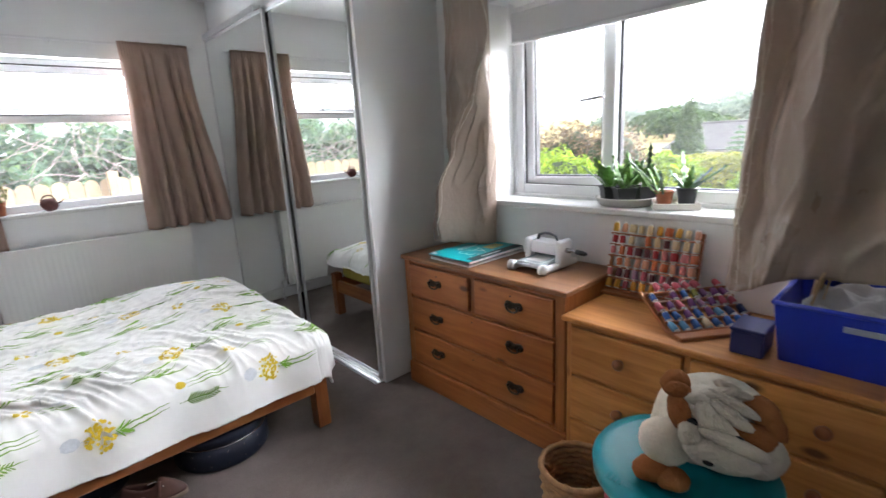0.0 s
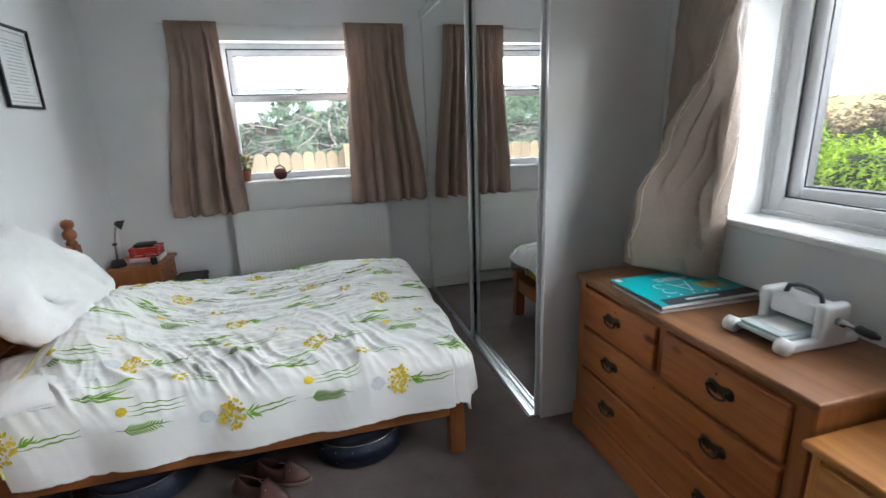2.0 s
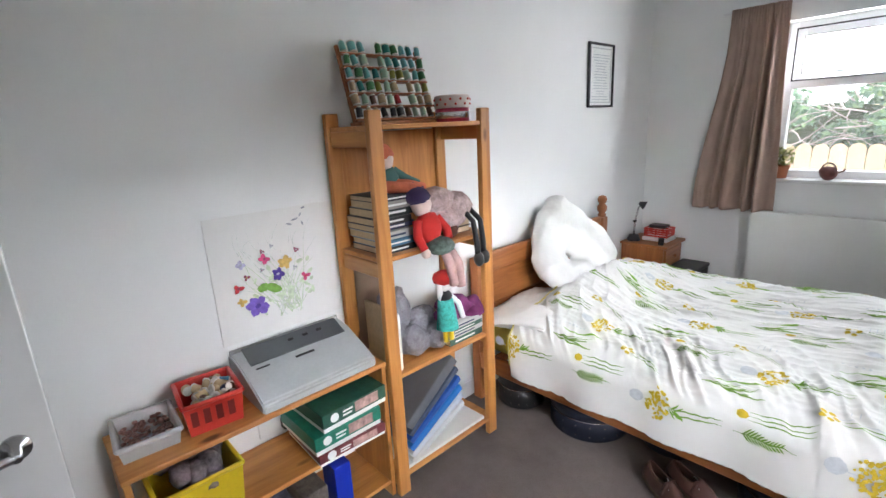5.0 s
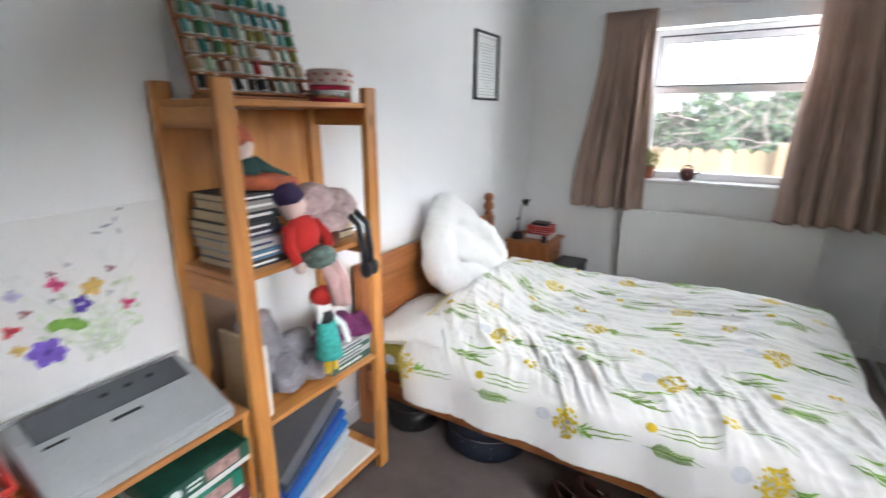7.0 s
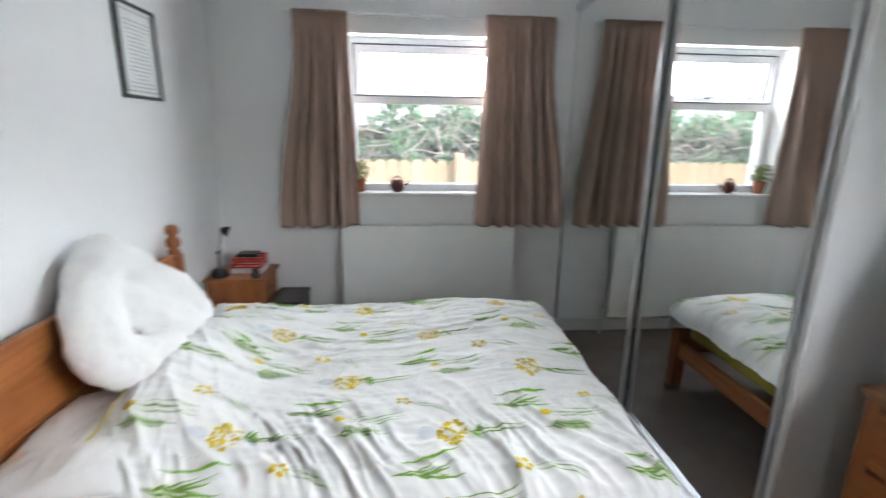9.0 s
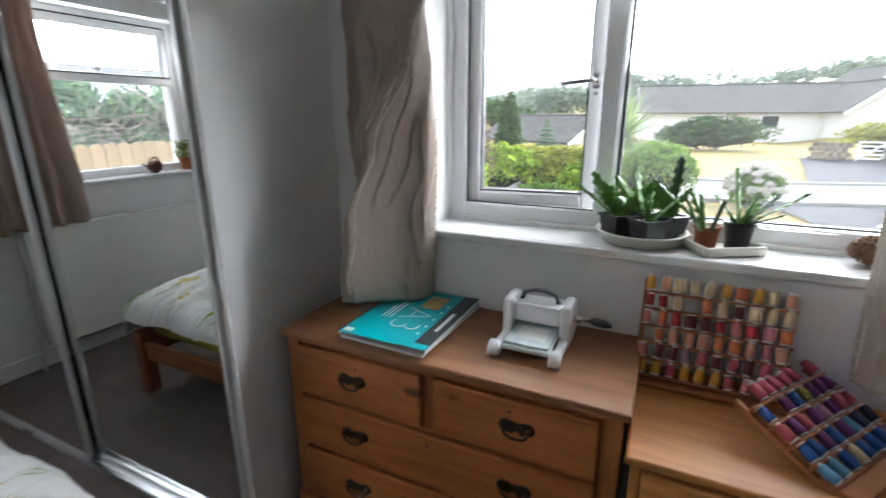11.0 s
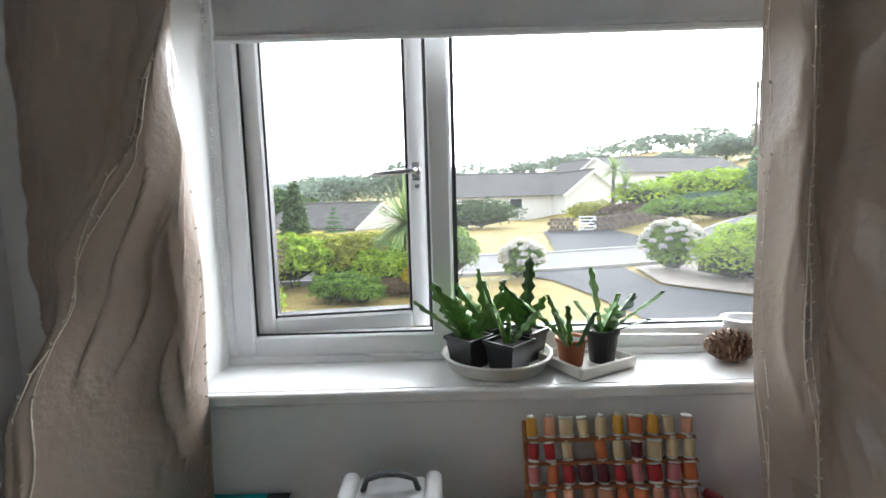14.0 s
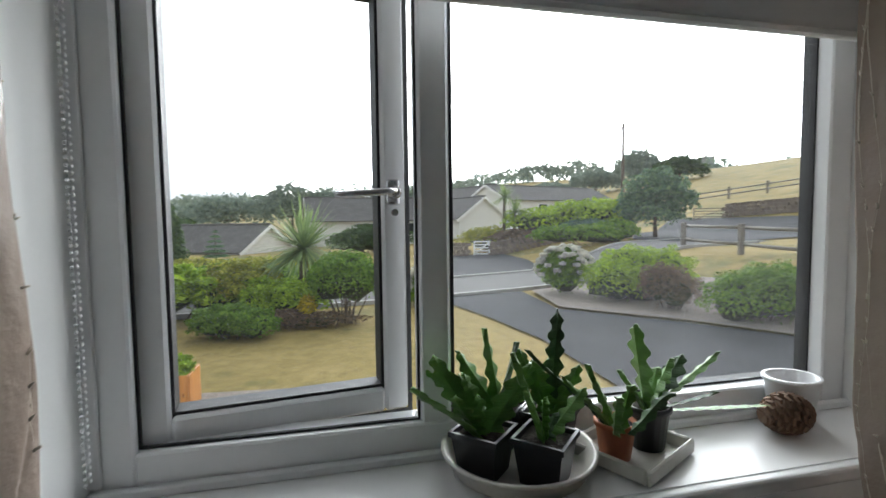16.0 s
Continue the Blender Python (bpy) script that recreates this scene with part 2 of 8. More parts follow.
def tube(bm, pts, r, seg=8, r_end=None, flat=1.0):
    pts = [Vector(p) for p in pts]
    rings = []
    for i, p in enumerate(pts):
        d = (pts[min(i + 1, len(pts) - 1)] - pts[max(i - 1, 0)]).normalized()
        side = d.cross(Vector((0.13, 0.07, 1)))
        side = (side if side.length > 0.05 else d.cross(Vector((1, 0, 0)))).normalized()
        up = side.cross(d)
        k = i / max(1, len(pts) - 1)
        rad = r if r_end is None else r + (r_end - r) * k
        rings.append([bm.verts.new(p + rad * (math.cos(2 * math.pi * j / seg) * side + flat * math.sin(2 * math.pi * j / seg) * up)) for j in range(seg)])
    for a, b in zip(rings, rings[1:]):
        for j in range(seg):
            f = bm.faces.new((a[j], a[(j + 1) % seg], b[(j + 1) % seg], b[j]))
            f.smooth = True
    bm.faces.new(rings[0][::-1]), bm.faces.new(rings[-1])
    return bm


def blob(bm, at, size, rough=0.0, seed=0.0, sub=2, rot=None):
    """A rounded, slightly uneven lump."""
    t = bmesh.new()
    bmesh.ops.create_icosphere(t, subdivisions=sub, radius=1)
    for v in t.verts:
        k = 1 + rough * noise.noise(v.co * 1.7 + Vector((seed, seed * 1.3, 0)))
        v.co = Vector((v.co.x * size[0] * k, v.co.y * size[1] * k, v.co.z * size[2] * k))
    for f in t.faces:
        f.smooth = True
    m = Matrix.Translation(at)
    merge(bm, t, m @ rot if rot is not None else m)
    return bm


def part(name, bm, material, parent=None, label=""):
    me = bpy.data.meshes.new(name)
    bmesh.ops.recalc_face_normals(bm, faces=bm.faces[:])
    bm.to_mesh(me)
    bm.free()
    me.materials.append(material)
    ob = new(name, me)
    ob.parent = parent
    if label:
        ob["label"] = label
    return ob


def thing(name, m, label, category, group=""):
    e = new(name)
    e.empty_display_size = 0.05
    e.matrix_basis = m if isinstance(m, Matrix) else Matrix.Translation(m)
    return tagged(e, label, category, group)


def structure(name, bm, material, label, category):
    return tagged(part(name, bm, material), label, category, kind="structure")


def solid(ob, thick, offset=0):
    md = ob.modifiers.new("thickness", "SOLIDIFY")
    md.thickness, md.offset = thick, offset
    return ob


def B():
    return bmesh.new()


# ---- the room ----
XW, XE, YN, YS, ZC = 0.045, 3.065, 4.39, -0.40, 2.56
structure("floor", box(B(), XW - 0.2, YS - 1.3, -0.12, XE + 0.3, YN + 0.28, 0), CARPET, "grey-brown fitted carpet on the bedroom floor", "floor")
structure("ceiling", box(B(), XW - 0.2, YS - 1.3, ZC, XE + 0.3, YN + 0.28, ZC + 0.12), CEIL, "plain white painted bedroom ceiling", "ceiling")
structure("wall_west", box(B(), XW - 0.2, YS - 0.1, 0, XW, YN + 0.28, ZC), WALL, "white painted plaster wall behind the bed", "wall")
bm = box(B(), XW, YS - 0.1, 0, 0.66, YS, ZC)
box(bm, 1.44, YS - 0.1, 0, XE, YS, ZC), box(bm, 0.66, YS - 0.1, 2.02, 1.44, YS, ZC)
structure("wall_south", bm, WALL, "white painted plaster wall", "wall")
AX0, AX1, AZ0, AZ1 = 0.915, 1.995, 1.04, 2.088
bm = B()
box(bm, XW, YN, 0, AX0, YN + 0.28, ZC), box(bm, AX1, YN, 0, XE + 0.3, YN + 0.28, ZC)
box(bm, AX0, YN, 0, AX1, YN + 0.28, AZ0), box(bm, AX0, YN, AZ1, AX1, YN + 0.28, ZC)
structure("wall_north", bm, WALL, "white painted wall with a small window", "wall")
BY0, BY1, BZ0, BZ1 = 0.325, 1.912, 1.03, 2.08
bm = B()
box(bm, XE, YS - 0.1, 0, XE + 0.3, BY0, ZC), box(bm, XE, BY1, 0, XE + 0.3, YN, ZC)
box(bm, XE, BY0, 0, XE + 0.3, BY1, BZ0), box(bm, XE, BY0, BZ1, XE + 0.3, BY1, ZC)
structure("wall_east", bm, WALL, "white painted wall with a wide window", "wall")
structure("baseboard_north", box(B(), XW, YN - 0.016, 0, 2.488, YN, 0.1, 0.004), GLOSS, "white gloss skirting board", "skirting")
structure("baseboard_west", box(B(), XW, YS, 0, XW + 0.016, YN - 0.016, 0.1, 0.004), GLOSS, "white gloss skirting board", "skirting")
structure("baseboard_south", box(B(), 1.51, YS, 0, XE - 0.016, YS + 0.016, 0.1, 0.004), GLOSS, "white gloss skirting board", "skirting")
structure("baseboard_east", box(B(), XE - 0.016, YS + 0.016, 0, XE, 2.29, 0.1, 0.004), GLOSS, "white gloss skirting board", "skirting")


def bar_frame(bm, axis, a0, a1, z0, z1, d0, d1, w, bev=0.004):
    """A rectangular frame of four mitred bars in the plane of an axis: 'x' runs along x, 'y' along y."""
    def b(p0, q0, p1, q1):
        if axis == "x":
            box(bm, p0, d0, q0, p1, d1, q1, bev)
        else:
            box(bm, d0, p0, q0, d1, p1, q1, bev)
    b(a0, z0, a0 + w, z1), b(a1 - w, z0, a1, z1), b(a0 + w, z0, a1 - w, z0 + w), b(a0 + w, z1 - w, a1 - w, z1)
    return bm


# window over the radiator
win = tagged(new("window_1"), "white plastic window with an open top light above the radiator", "window", kind="structure")
bm = bar_frame(B(), "x", AX0, AX1, AZ0 + 0.022, AZ1, YN + 0.12, YN + 0.19, 0.052)
box(bm, AX0 + 0.052, YN + 0.12, 1.665, AX1 - 0.052, YN + 0.19, 1.725, 0.004)
part("window_frame", bm, UPVC, win)
ajar = pose(0, YN + 0.14, 2.045, 6, 0, 0) @ pose(0, -YN - 0.14, -2.045)
sash = part("top_light", bar_frame(B(), "x", AX0 + 0.045, AX1 - 0.045, 1.715, 2.045, YN + 0.135, YN + 0.205, 0.05), UPVC, win)
sash.matrix_basis = ajar
# rubber seal round the top light; its lower bar paints a shadow line
part("gasket", bar_frame(B(), "x", AX0 + 0.042, AX1 - 0.042, 1.712, 2.05, YN + 0.1165, YN + 0.122, 0.009, 0), GASKET, win)
part("gasket", bar_frame(B(), "x", AX0 + 0.09, AX1 - 0.09, 1.76, 2.0, YN + 0.131, YN + 0.137, 0.005, 0), GASKET, sash)
p = part("pane", box(B(), AX0 + 0.09, YN + 0.165, 1.76, AX1 - 0.09, YN + 0.175, 2.0), GLASS, sash)
p.visible_shadow = False
p = part("pane", box(B(), AX0 + 0.05, YN + 0.155, 1.11, AX1 - 0.05, YN + 0.165, 1.668), GLARE_FILM, win)
p.visible_shadow = False
bm = box(B(), 1.43, YN + 0.105, 1.742, 1.48, YN + 0.135, 1.757, 0.004)
box(bm, 1.447, YN + 0.095, 1.73, 1.462, YN + 0.11, 1.75, 0.004)
part("window_catch", bm, STEEL, win, "small metal stay catch")
structure("window_sill_1", box(B(), AX0 - 0.03, YN - 0.035, AZ0, AX1 + 0.03, YN, AZ0 + 0.025, 0.006, 2), GLOSS, "white gloss window board", "window sill")
structure("window_board_1", box(B(), AX0, YN, AZ0, AX1, YN + 0.12, AZ0 + 0.024), GLOSS, "white gloss window board inside the reveal", "window sill")

# wide window over the chests
win = tagged(new("window_2"), "wide white plastic window with an open side casement", "window", kind="structure")
FX0, FX1 = 3.265, 3.335
bm = bar_frame(B(), "y", BY0, BY1, BZ0 + 0.03, BZ1, FX0, FX1, 0.068)
box(bm, FX0, 1.299, BZ0 + 0.098, FX1, 1.355, BZ1 - 0.068, 0.004)
part("window_frame", bm, UPVC, win)
bm = box(B(), FX0 - 0.016, BY0, BZ0 + 0.028, FX0, BY1, BZ0 + 0.046, 0.003)
box(bm, FX0 + 0.012, 1.295, BZ0 + 0.098, FX0 + 0.05, 1.2995, BZ1 - 0.068)
box(bm, FX0 - 0.008, BY1 - 0.02, BZ0 + 0.05, FX0, BY1, BZ1, 0.002)
part("trim_strip", bm, UPVC, win)
part("gasket", bar_frame(B(), "y", BY0 + 0.062, 1.293, BZ0 + 0.092, BZ1 - 0.06, FX0 + 0.035, FX1 - 0.002, 0.011, 0), GASKET, win)
p = part("pane", box(B(), FX0 + 0.04, BY0 + 0.066, BZ0 + 0.095, FX0 + 0.05, 1.296, BZ1 - 0.066), MISTED, win, "slightly misted window pane")
p.visible_shadow = False
# the casement swings out on its far upright
CW, CZ0, CZ1 = 0.488, BZ0 + 0.09, BZ1 - 0.06
case = part("casement", bar_frame(B(), "y", -CW, 0, CZ0, CZ1, 0, 0.062, 0.050, 0.006), UPVC, win, "white casement, ajar")
case.matrix_basis = pose(FX0 + 0.03, 1.848, 0, 0, 0, 8.0)
p = part("pane", box(B(), 0.028, -CW + 0.046, CZ0 + 0.046, 0.038, -0.046, CZ1 - 0.046), GLASS_FILM, case)
p.visible_shadow = False
part("gasket", bar_frame(B(), "y", 1.3555, BY1 - 0.0685, BZ0 + 0.0985, BZ1 - 0.0685, FX0 + 0.017, FX0 + 0.024, 0.004, 0), GASKET, win)
part("gasket", bar_frame(B(), "y", -CW + 0.043, -0.043, CZ0 + 0.043, CZ1 - 0.043, 0.012, 0.061, 0.013, 0), GASKET, case)
part("gasket", bar_frame(B(), "y", -CW - 0.006, 0.006, CZ0 - 0.006, CZ1 + 0.006, -0.003, 0.002, 0.008, 0), GASKET, case)
bm = box(B(), -0.012, -CW + 0.014, 1.545, 0, -CW + 0.042, 1.597, 0.006, 2)
lathe(bm, [(0.013, 0), (0.013, 0.02), (0.009, 0.024)], 14, (-0.002, -CW + 0.028, 1.57), (-1, 0, 0))
tube(bm, [(-0.03, -CW + 0.03, 1.57), (-0.038, -CW + 0.05, 1.571), (-0.04, -CW + 0.09, 1.567), (-0.038, -CW + 0.15, 1.562)], 0.0085, 8, 0.007)
lathe(bm, [(0.007, 0), (0.007, 0.006)], 12, (-0.012, -CW + 0.028, 1.53), (-1, 0, 0))
part("handle", bm, STEEL, case, "chrome lever handle with a key button")
structure("window_sill_2", box(B(), XE - 0.025, BY0 - 0.0, BZ0, XE, BY1 + 0.0, BZ0 + 0.03, 0.008, 3), GLOSS, "white gloss window board with a rounded edge", "window sill")
structure("window_board_2", box(B(), XE, BY0, BZ0, FX0, BY1, BZ0 + 0.0295), GLOSS, "white gloss window board inside the reveal", "window sill")

# roller blind
bl = thing("roller_blind", (3.2, 1.11, 2.008), "white fabric roller blind pulled down a little over the window", "blind")
part("roller", lathe(B(), [(0.02, -0.75), (0.02, 0.75)], 16, (0, 0, 0), (0, 1, 0)), WHITE_PL, bl)
def blind_sheet(u, v):
    return (-0.021 + 0.002 * math.sin(9 * u), -0.74 + 1.48 * u, 0.02 - 0.145 * v)
bm = B()
grid(bm, blind_sheet, 24, 6)
solid(part("fabric", bm, plain("blind_fabric", (0.72, 0.73, 0.75), 0.75, vary=0.04, bump=0.15, fine=300), bl), 0.002)
part("bottom_bar", box(B(), -0.029, -0.742, -0.135, -0.014, 0.742, -0.118, 0.004), WHITE_PL, bl)
part("bracket", box(B(), -0.03, 0.752, -0.03, 0.02, 0.757, 0.09, 0.002), WHITE_PL, bl)
part("bracket", box(B(), -0.03, -0.757, -0.03, 0.02, -0.752, 0.09, 0.002), WHITE_PL, bl)
bm = B()
for s in (-1, 1):
    for k in range(85):
        blob(bm, (-0.01 + s * 0.007, 0.768, 0.0 - 0.0105 * k), (0.0026, 0.0026, 0.0036), sub=1)
part("bead_chain", bm, WHITE_PL, bl)


# ---- doorway and open door ----
bm = box(B(), 0.3, YS - 1.3, 0, 0.4, YS - 0.1, ZC)
box(bm, 1.8, YS - 1.3, 0, 1.9, YS - 0.1, ZC), box(bm, 0.4, YS - 1.3, 0, 1.8, YS - 1.2, ZC)
structure("wall_hall", bm, WALL, "white wall of the hall outside the doorway", "wall")
bm = B()
for x0, x1 in ((0.595, 0.66), (1.44, 1.505)):
    box(bm, x0, YS, 0, x1, YS + 0.016, 2.085, 0.004)
box(bm, 0.66, YS, 2.02, 1.44, YS + 0.016, 2.085, 0.004)
structure("trim", bm, GLOSS, "white gloss door surround", "door frame")
dr = tagged(new("door_1"), "white painted door standing open into the room", "door", kind="structure")
dr.matrix_basis = pose(0.665, YS + 0.035, 0, 0, 0, 0)
part("leaf", box(B(), -0.04, 0, 0.012, 0, 0.775, 1.99, 0.003), GLOSS, dr)
for sx in (0.0, -0.04):
    k = 1 if sx == 0 else -1
    bm = lathe(B(), [(0.025, 0), (0.025, 0.006), (0.01, 0.008), (0.01, 0.045), (0, 0.046)], 16, (sx, 0.715, 1.0), (k, 0, 0))
    tube(bm, [(sx + k * 0.04, 0.715, 1.0), (sx + k * 0.045, 0.69, 1.0), (sx + k * 0.042, 0.6, 0.997)], 0.009, 8)
    part("handle", bm, STEEL, dr, "chrome lever door handle")
for z in (0.2, 1.75):
    part("hinge", box(B(), -0.002, -0.012, z, 0.004, 0.0, z + 0.09), STEEL, dr)


# ---- mirrored wardrobe ----
w = thing("wardrobe", (2.49, 2.30, 0), "built-in wardrobe with two sliding mirror doors and a white end panel", "wardrobe")
L = YN - 2.30
part("end_panel", box(B(), 0, 0, 0, XE - 2.49, 0.03, ZC - 0.001, 0.002), PANEL, w)
part("header", box(B(), 0.0, 0.03, 2.315, 0.08, L, ZC - 0.001), PANEL, w)
part("top_track", box(B(), -0.055, 0.03, 2.268, 0.08, L, 2.315, 0.003), ALU, w)
bm = box(B(), -0.055, 0.03, 0, 0.08, L, 0.008, 0.002)
for dx in (-0.053, -0.022, 0.02, 0.06):
    box(bm, dx, 0.03, 0.008, dx + 0.004, L, 0.022)
part("bottom_track", bm, ALU, w)
for nm, y0, y1, x0 in (("mirror_door", 0.035, 1.03, -0.016), ("mirror_door", 0.955, L - 0.004, -0.046)):
    d = part(nm, box(B(), x0 + 0.004, y0 + 0.02, 0.03, x0 + 0.010, y1 - 0.02, 2.26), MIRROR, w, "full-height mirror door")
    bm = B()
    box(bm, x0, y0, 0.014, x0 + 0.024, y0 + 0.012, 2.27, 0.003), box(bm, x0, y1 - 0.024, 0.014, x0 + 0.024, y1, 2.27, 0.004)
    box(bm, x0, y0 + 0.024, 0.014, x0 + 0.02, y1 - 0.024, 0.036, 0.003), box(bm, x0, y0 + 0.024, 2.25, x0 + 0.02, y1 - 0.024, 2.27, 0.003)
    part("door_frame", bm, SILVER, d)

# ---- radiator and curtains ----
r = thing("radiator", (0.872, 4.29, 0.15), "white enamelled panel radiator under the window", "radiator")
bm = B()
def rad_face(u, v):
    x = 1.2 * u
    g = 0.0007 * (0.5 + 0.5 * math.cos(2 * math.pi * x / 0.034)) if 0.02 < u < 0.98 and 0.06 < v < 0.93 else 0.0
    return (x, -0.022 + g, 0.69 * v)
grid(bm, rad_face, 210, 16, smooth=False)
box(bm, 0, -0.014, 0, 1.2, 0.03, 0.69, 0.004)
part("panel", bm, RAD, r)
bm = box(B(), 0, 0.03, 0.655, 1.2, 0.085, 0.685, 0.003)
for k in range(60):
    box(bm, 0.01 + 0.02 * k, 0.032, 0.05, 0.0125 + 0.02 * k, 0.08, 0.655)
part("fins", bm, RAD, r)
for x in (0.05, 1.15):
    part("pipe", tube(B(), [(x - 0.09 if x < 0.5 else x + 0.09, 0.03, -0.15), (x - 0.09 if x < 0.5 else x + 0.09, 0.03, 0.03), (x, 0.03, 0.035)], 0.008, 8), GLOSS, r)
part("valve", lathe(B(), [(0.012, 0), (0.018, 0.015), (0.02, 0.05), (0.014, 0.062)], 14, (-0.04, 0.03, 0.02)), STEEL, r, "small brass and chrome valve")
# white pipe rising beside the radiator
structure("pipe_trim", tube(B(), [(0.862, 4.375, 0.1), (0.862, 4.375, 1.03)], 0.009, 8), GLOSS, "white painted heating pipe on the wall", "pipe")


def smooth(a, b, v):
    k = min(1, max(0, (v - a) / (b - a)))
    return k * k * (3 - 2 * k)


def curtain(name, label, mat, rows, ztop, zbot, folds, amp, seed):
    """Hung cloth: rows of (share of the drop, start, end, depth) along the wall; folds deepen to the hem."""
    t = thing(name, (0, 0, 0), label, "curtain")
    rnd = random.Random(seed)
    ph = [rnd.uniform(0, 6.28) for _ in range(4)]
    def at(v):
        for (v0, a0, b0, d0), (v1, a1, b1, d1) in zip(rows, rows[1:]):
            if v <= v1:
                k = (v - v0) / (v1 - v0)
                k = k * k * (3 - 2 * k)
                return a0 + (a1 - a0) * k, b0 + (b1 - b0) * k, d0 + (d1 - d0) * k
        return rows[-1][1:]
    def fn(u, v, skip=0.0):
        a, b, d = at(v)
        w = u + 0.035 * math.sin(2.3 * 2 * math.pi * u + ph[0] + 0.7 * v) + 0.012 * math.sin(13 * u + ph[1])
        s = math.sin(2 * math.pi * folds * w + ph[2])
        s = (abs(s) ** 0.8) * (1 if s > 0 else -1)
        k = amp * (0.35 + 0.65 * min(1, v * 2.2)) * (0.75 + 0.25 * math.sin(5 * u + ph[3]))
        k *= 0.55 + 0.45 * smooth(0.05, 0.12, v)
        gather = 0.011 * math.sin(2 * math.pi * folds * 4.3 * u) * max(0, 1 - v / 0.09)
        crease = 0.014 * noise.noise(Vector((u * 6, v * 7 + u * 3, seed))) + 0.008 * (1 - abs(noise.noise(Vector((u * 5 + v * 4, v * 9, seed + 5))))) ** 5 + 0.004 * noise.noise(Vector((u * 22, v * 13, seed)))
        dep = d + k * s + gather + crease * (v + 0.3)
        z = ztop + (zbot - ztop) * v + 0.004 * s * v
        return (a + (b - a) * u, dep, z)
    bm = B()
    grid(bm, fn, 130, 60)
    solid(part("cloth", bm, mat, t), 0.004)
    return t


curtain("curtain", "short taupe cotton curtain gathered beside the window", CURTAIN_A,
        [(0, 0.61, 0.945, 4.325), (0.1, 0.61, 0.95, 4.32), (1, 0.47, 0.99, 4.28)], 2.205, 0.84, 5.2, 0.046, 3)
curtain("curtain", "short taupe cotton curtain hanging over the radiator end", CURTAIN_A,
        [(0, 1.83, 2.285, 4.325), (0.1, 1.83, 2.29, 4.32), (1, 1.785, 2.41, 4.25)], 2.21, 0.85, 6.2, 0.044, 8)
ra = thing("curtain_rail", (0.55, 4.35, 2.185), "slim white plastic curtain rail fixed above the window", "curtain rail")
part("rail", box(B(), 0, -0.006, 0, 1.78, 0.006, 0.014, 0.003), WHITE_PL, ra)
for x in (0.1, 0.89, 1.68):
    part("bracket", box(B(), x, 0.006, -0.004, x + 0.02, 0.0385, 0.018, 0.002), WHITE_PL, ra)

def spline(pts, u):
    """A smooth curve through evenly spaced points, u from 0 to 1."""
    n = len(pts) - 1
    i = min(n - 1, int(u * n))
    k = u * n - i
    p0, p1, p2, p3 = (pts[min(n, max(0, i + j))] for j in (-1, 0, 1, 2))
    return [0.5 * (2 * b + (c - a) * k + (2 * a - 5 * b + 4 * c - d) * k * k + (3 * b - a - 3 * c + d) * k ** 3) for a, b, c, d in zip(p0, p1, p2, p3)]


def draped(name, label, mat, sections, ztop, hem, seed):
    """Heavy cloth pushed aside: plan curves at shares of the drop, joined smoothly, with creases on top."""
    t = thing(name, (0, 0, 0), label, "curtain")
    def fn(u, v):
        for (v0, a), (v1, b) in zip(sections, sections[1:]):
            if v <= v1:
                break
        k = smooth(v0, v1, v)
        p, q = spline(a, u), spline(b, u)
        x, y = p[0] + (q[0] - p[0]) * k, p[1] + (q[1] - p[1]) * k
        z0 = spline([(h,) for h in hem], u)[0]
        z = ztop + (z0 - ztop) * v
        n3 = lambda a_, b_, o: noise.noise(Vector((u * a_, v * b_, seed + o)))
        w = 0.02 * n3(5, 4, 0) + 0.009 * n3(13, 9, 3) + 0.0035 * n3(34, 24, 6)
        w += 0.016 * ((1 - abs(n3(6 + 3 * v, 5, 9))) ** 6 - 0.3) * smooth(0.1, 0.5, v)
        w += 0.012 * math.sin(38 * u) * max(0, 1 - v / 0.16)
        e = min(1, 8 * u)
        return (x - w * (0.3 + 0.7 * e), y + 0.4 * w * e, z)
    bm = B()
    grid(bm, fn, 150, 120)
    solid(part("cloth", bm, mat, t), 0.003)
    return t, fn


cl, fl = draped("curtain", "long taupe satin curtain pushed aside over the chest", CURTAIN_B, [
    (0.0, [(3.035, 1.89), (2.99, 1.90), (3.03, 1.915), (2.98, 1.93), (3.03, 1.98), (2.97, 2.08), (3.03, 2.21)]),
    (0.29, [(3.035, 1.882), (3.01, 1.868), (2.99, 1.85), (2.97, 1.84), (2.955, 1.93), (2.97, 2.07), (3.03, 2.20)]),
    (0.47, [(3.035, 1.868), (3.00, 1.852), (2.965, 1.85), (2.92, 1.88), (2.95, 1.97), (2.96, 2.09), (3.03, 2.2)]),
    (0.67, [(3.033, 1.85), (2.985, 1.855), (2.92, 1.915), (2.845, 1.985), (2.90, 2.06), (2.95, 2.13), (3.03, 2.2)]),
    (0.83, [(3.03, 1.857), (2.97, 1.868), (2.86, 1.95), (2.75, 2.02), (2.82, 2.06), (2.93, 2.09), (3.02, 2.12)]),
    (1.0, [(3.03, 1.862), (2.95, 1.875), (2.84, 1.945), (2.725, 2.026), (2.79, 2.06), (2.9, 2.08), (3.0, 2.10)])],
    2.36, [0.812, 0.82, 0.845, 0.868, 0.86, 0.85, 0.85], 5)
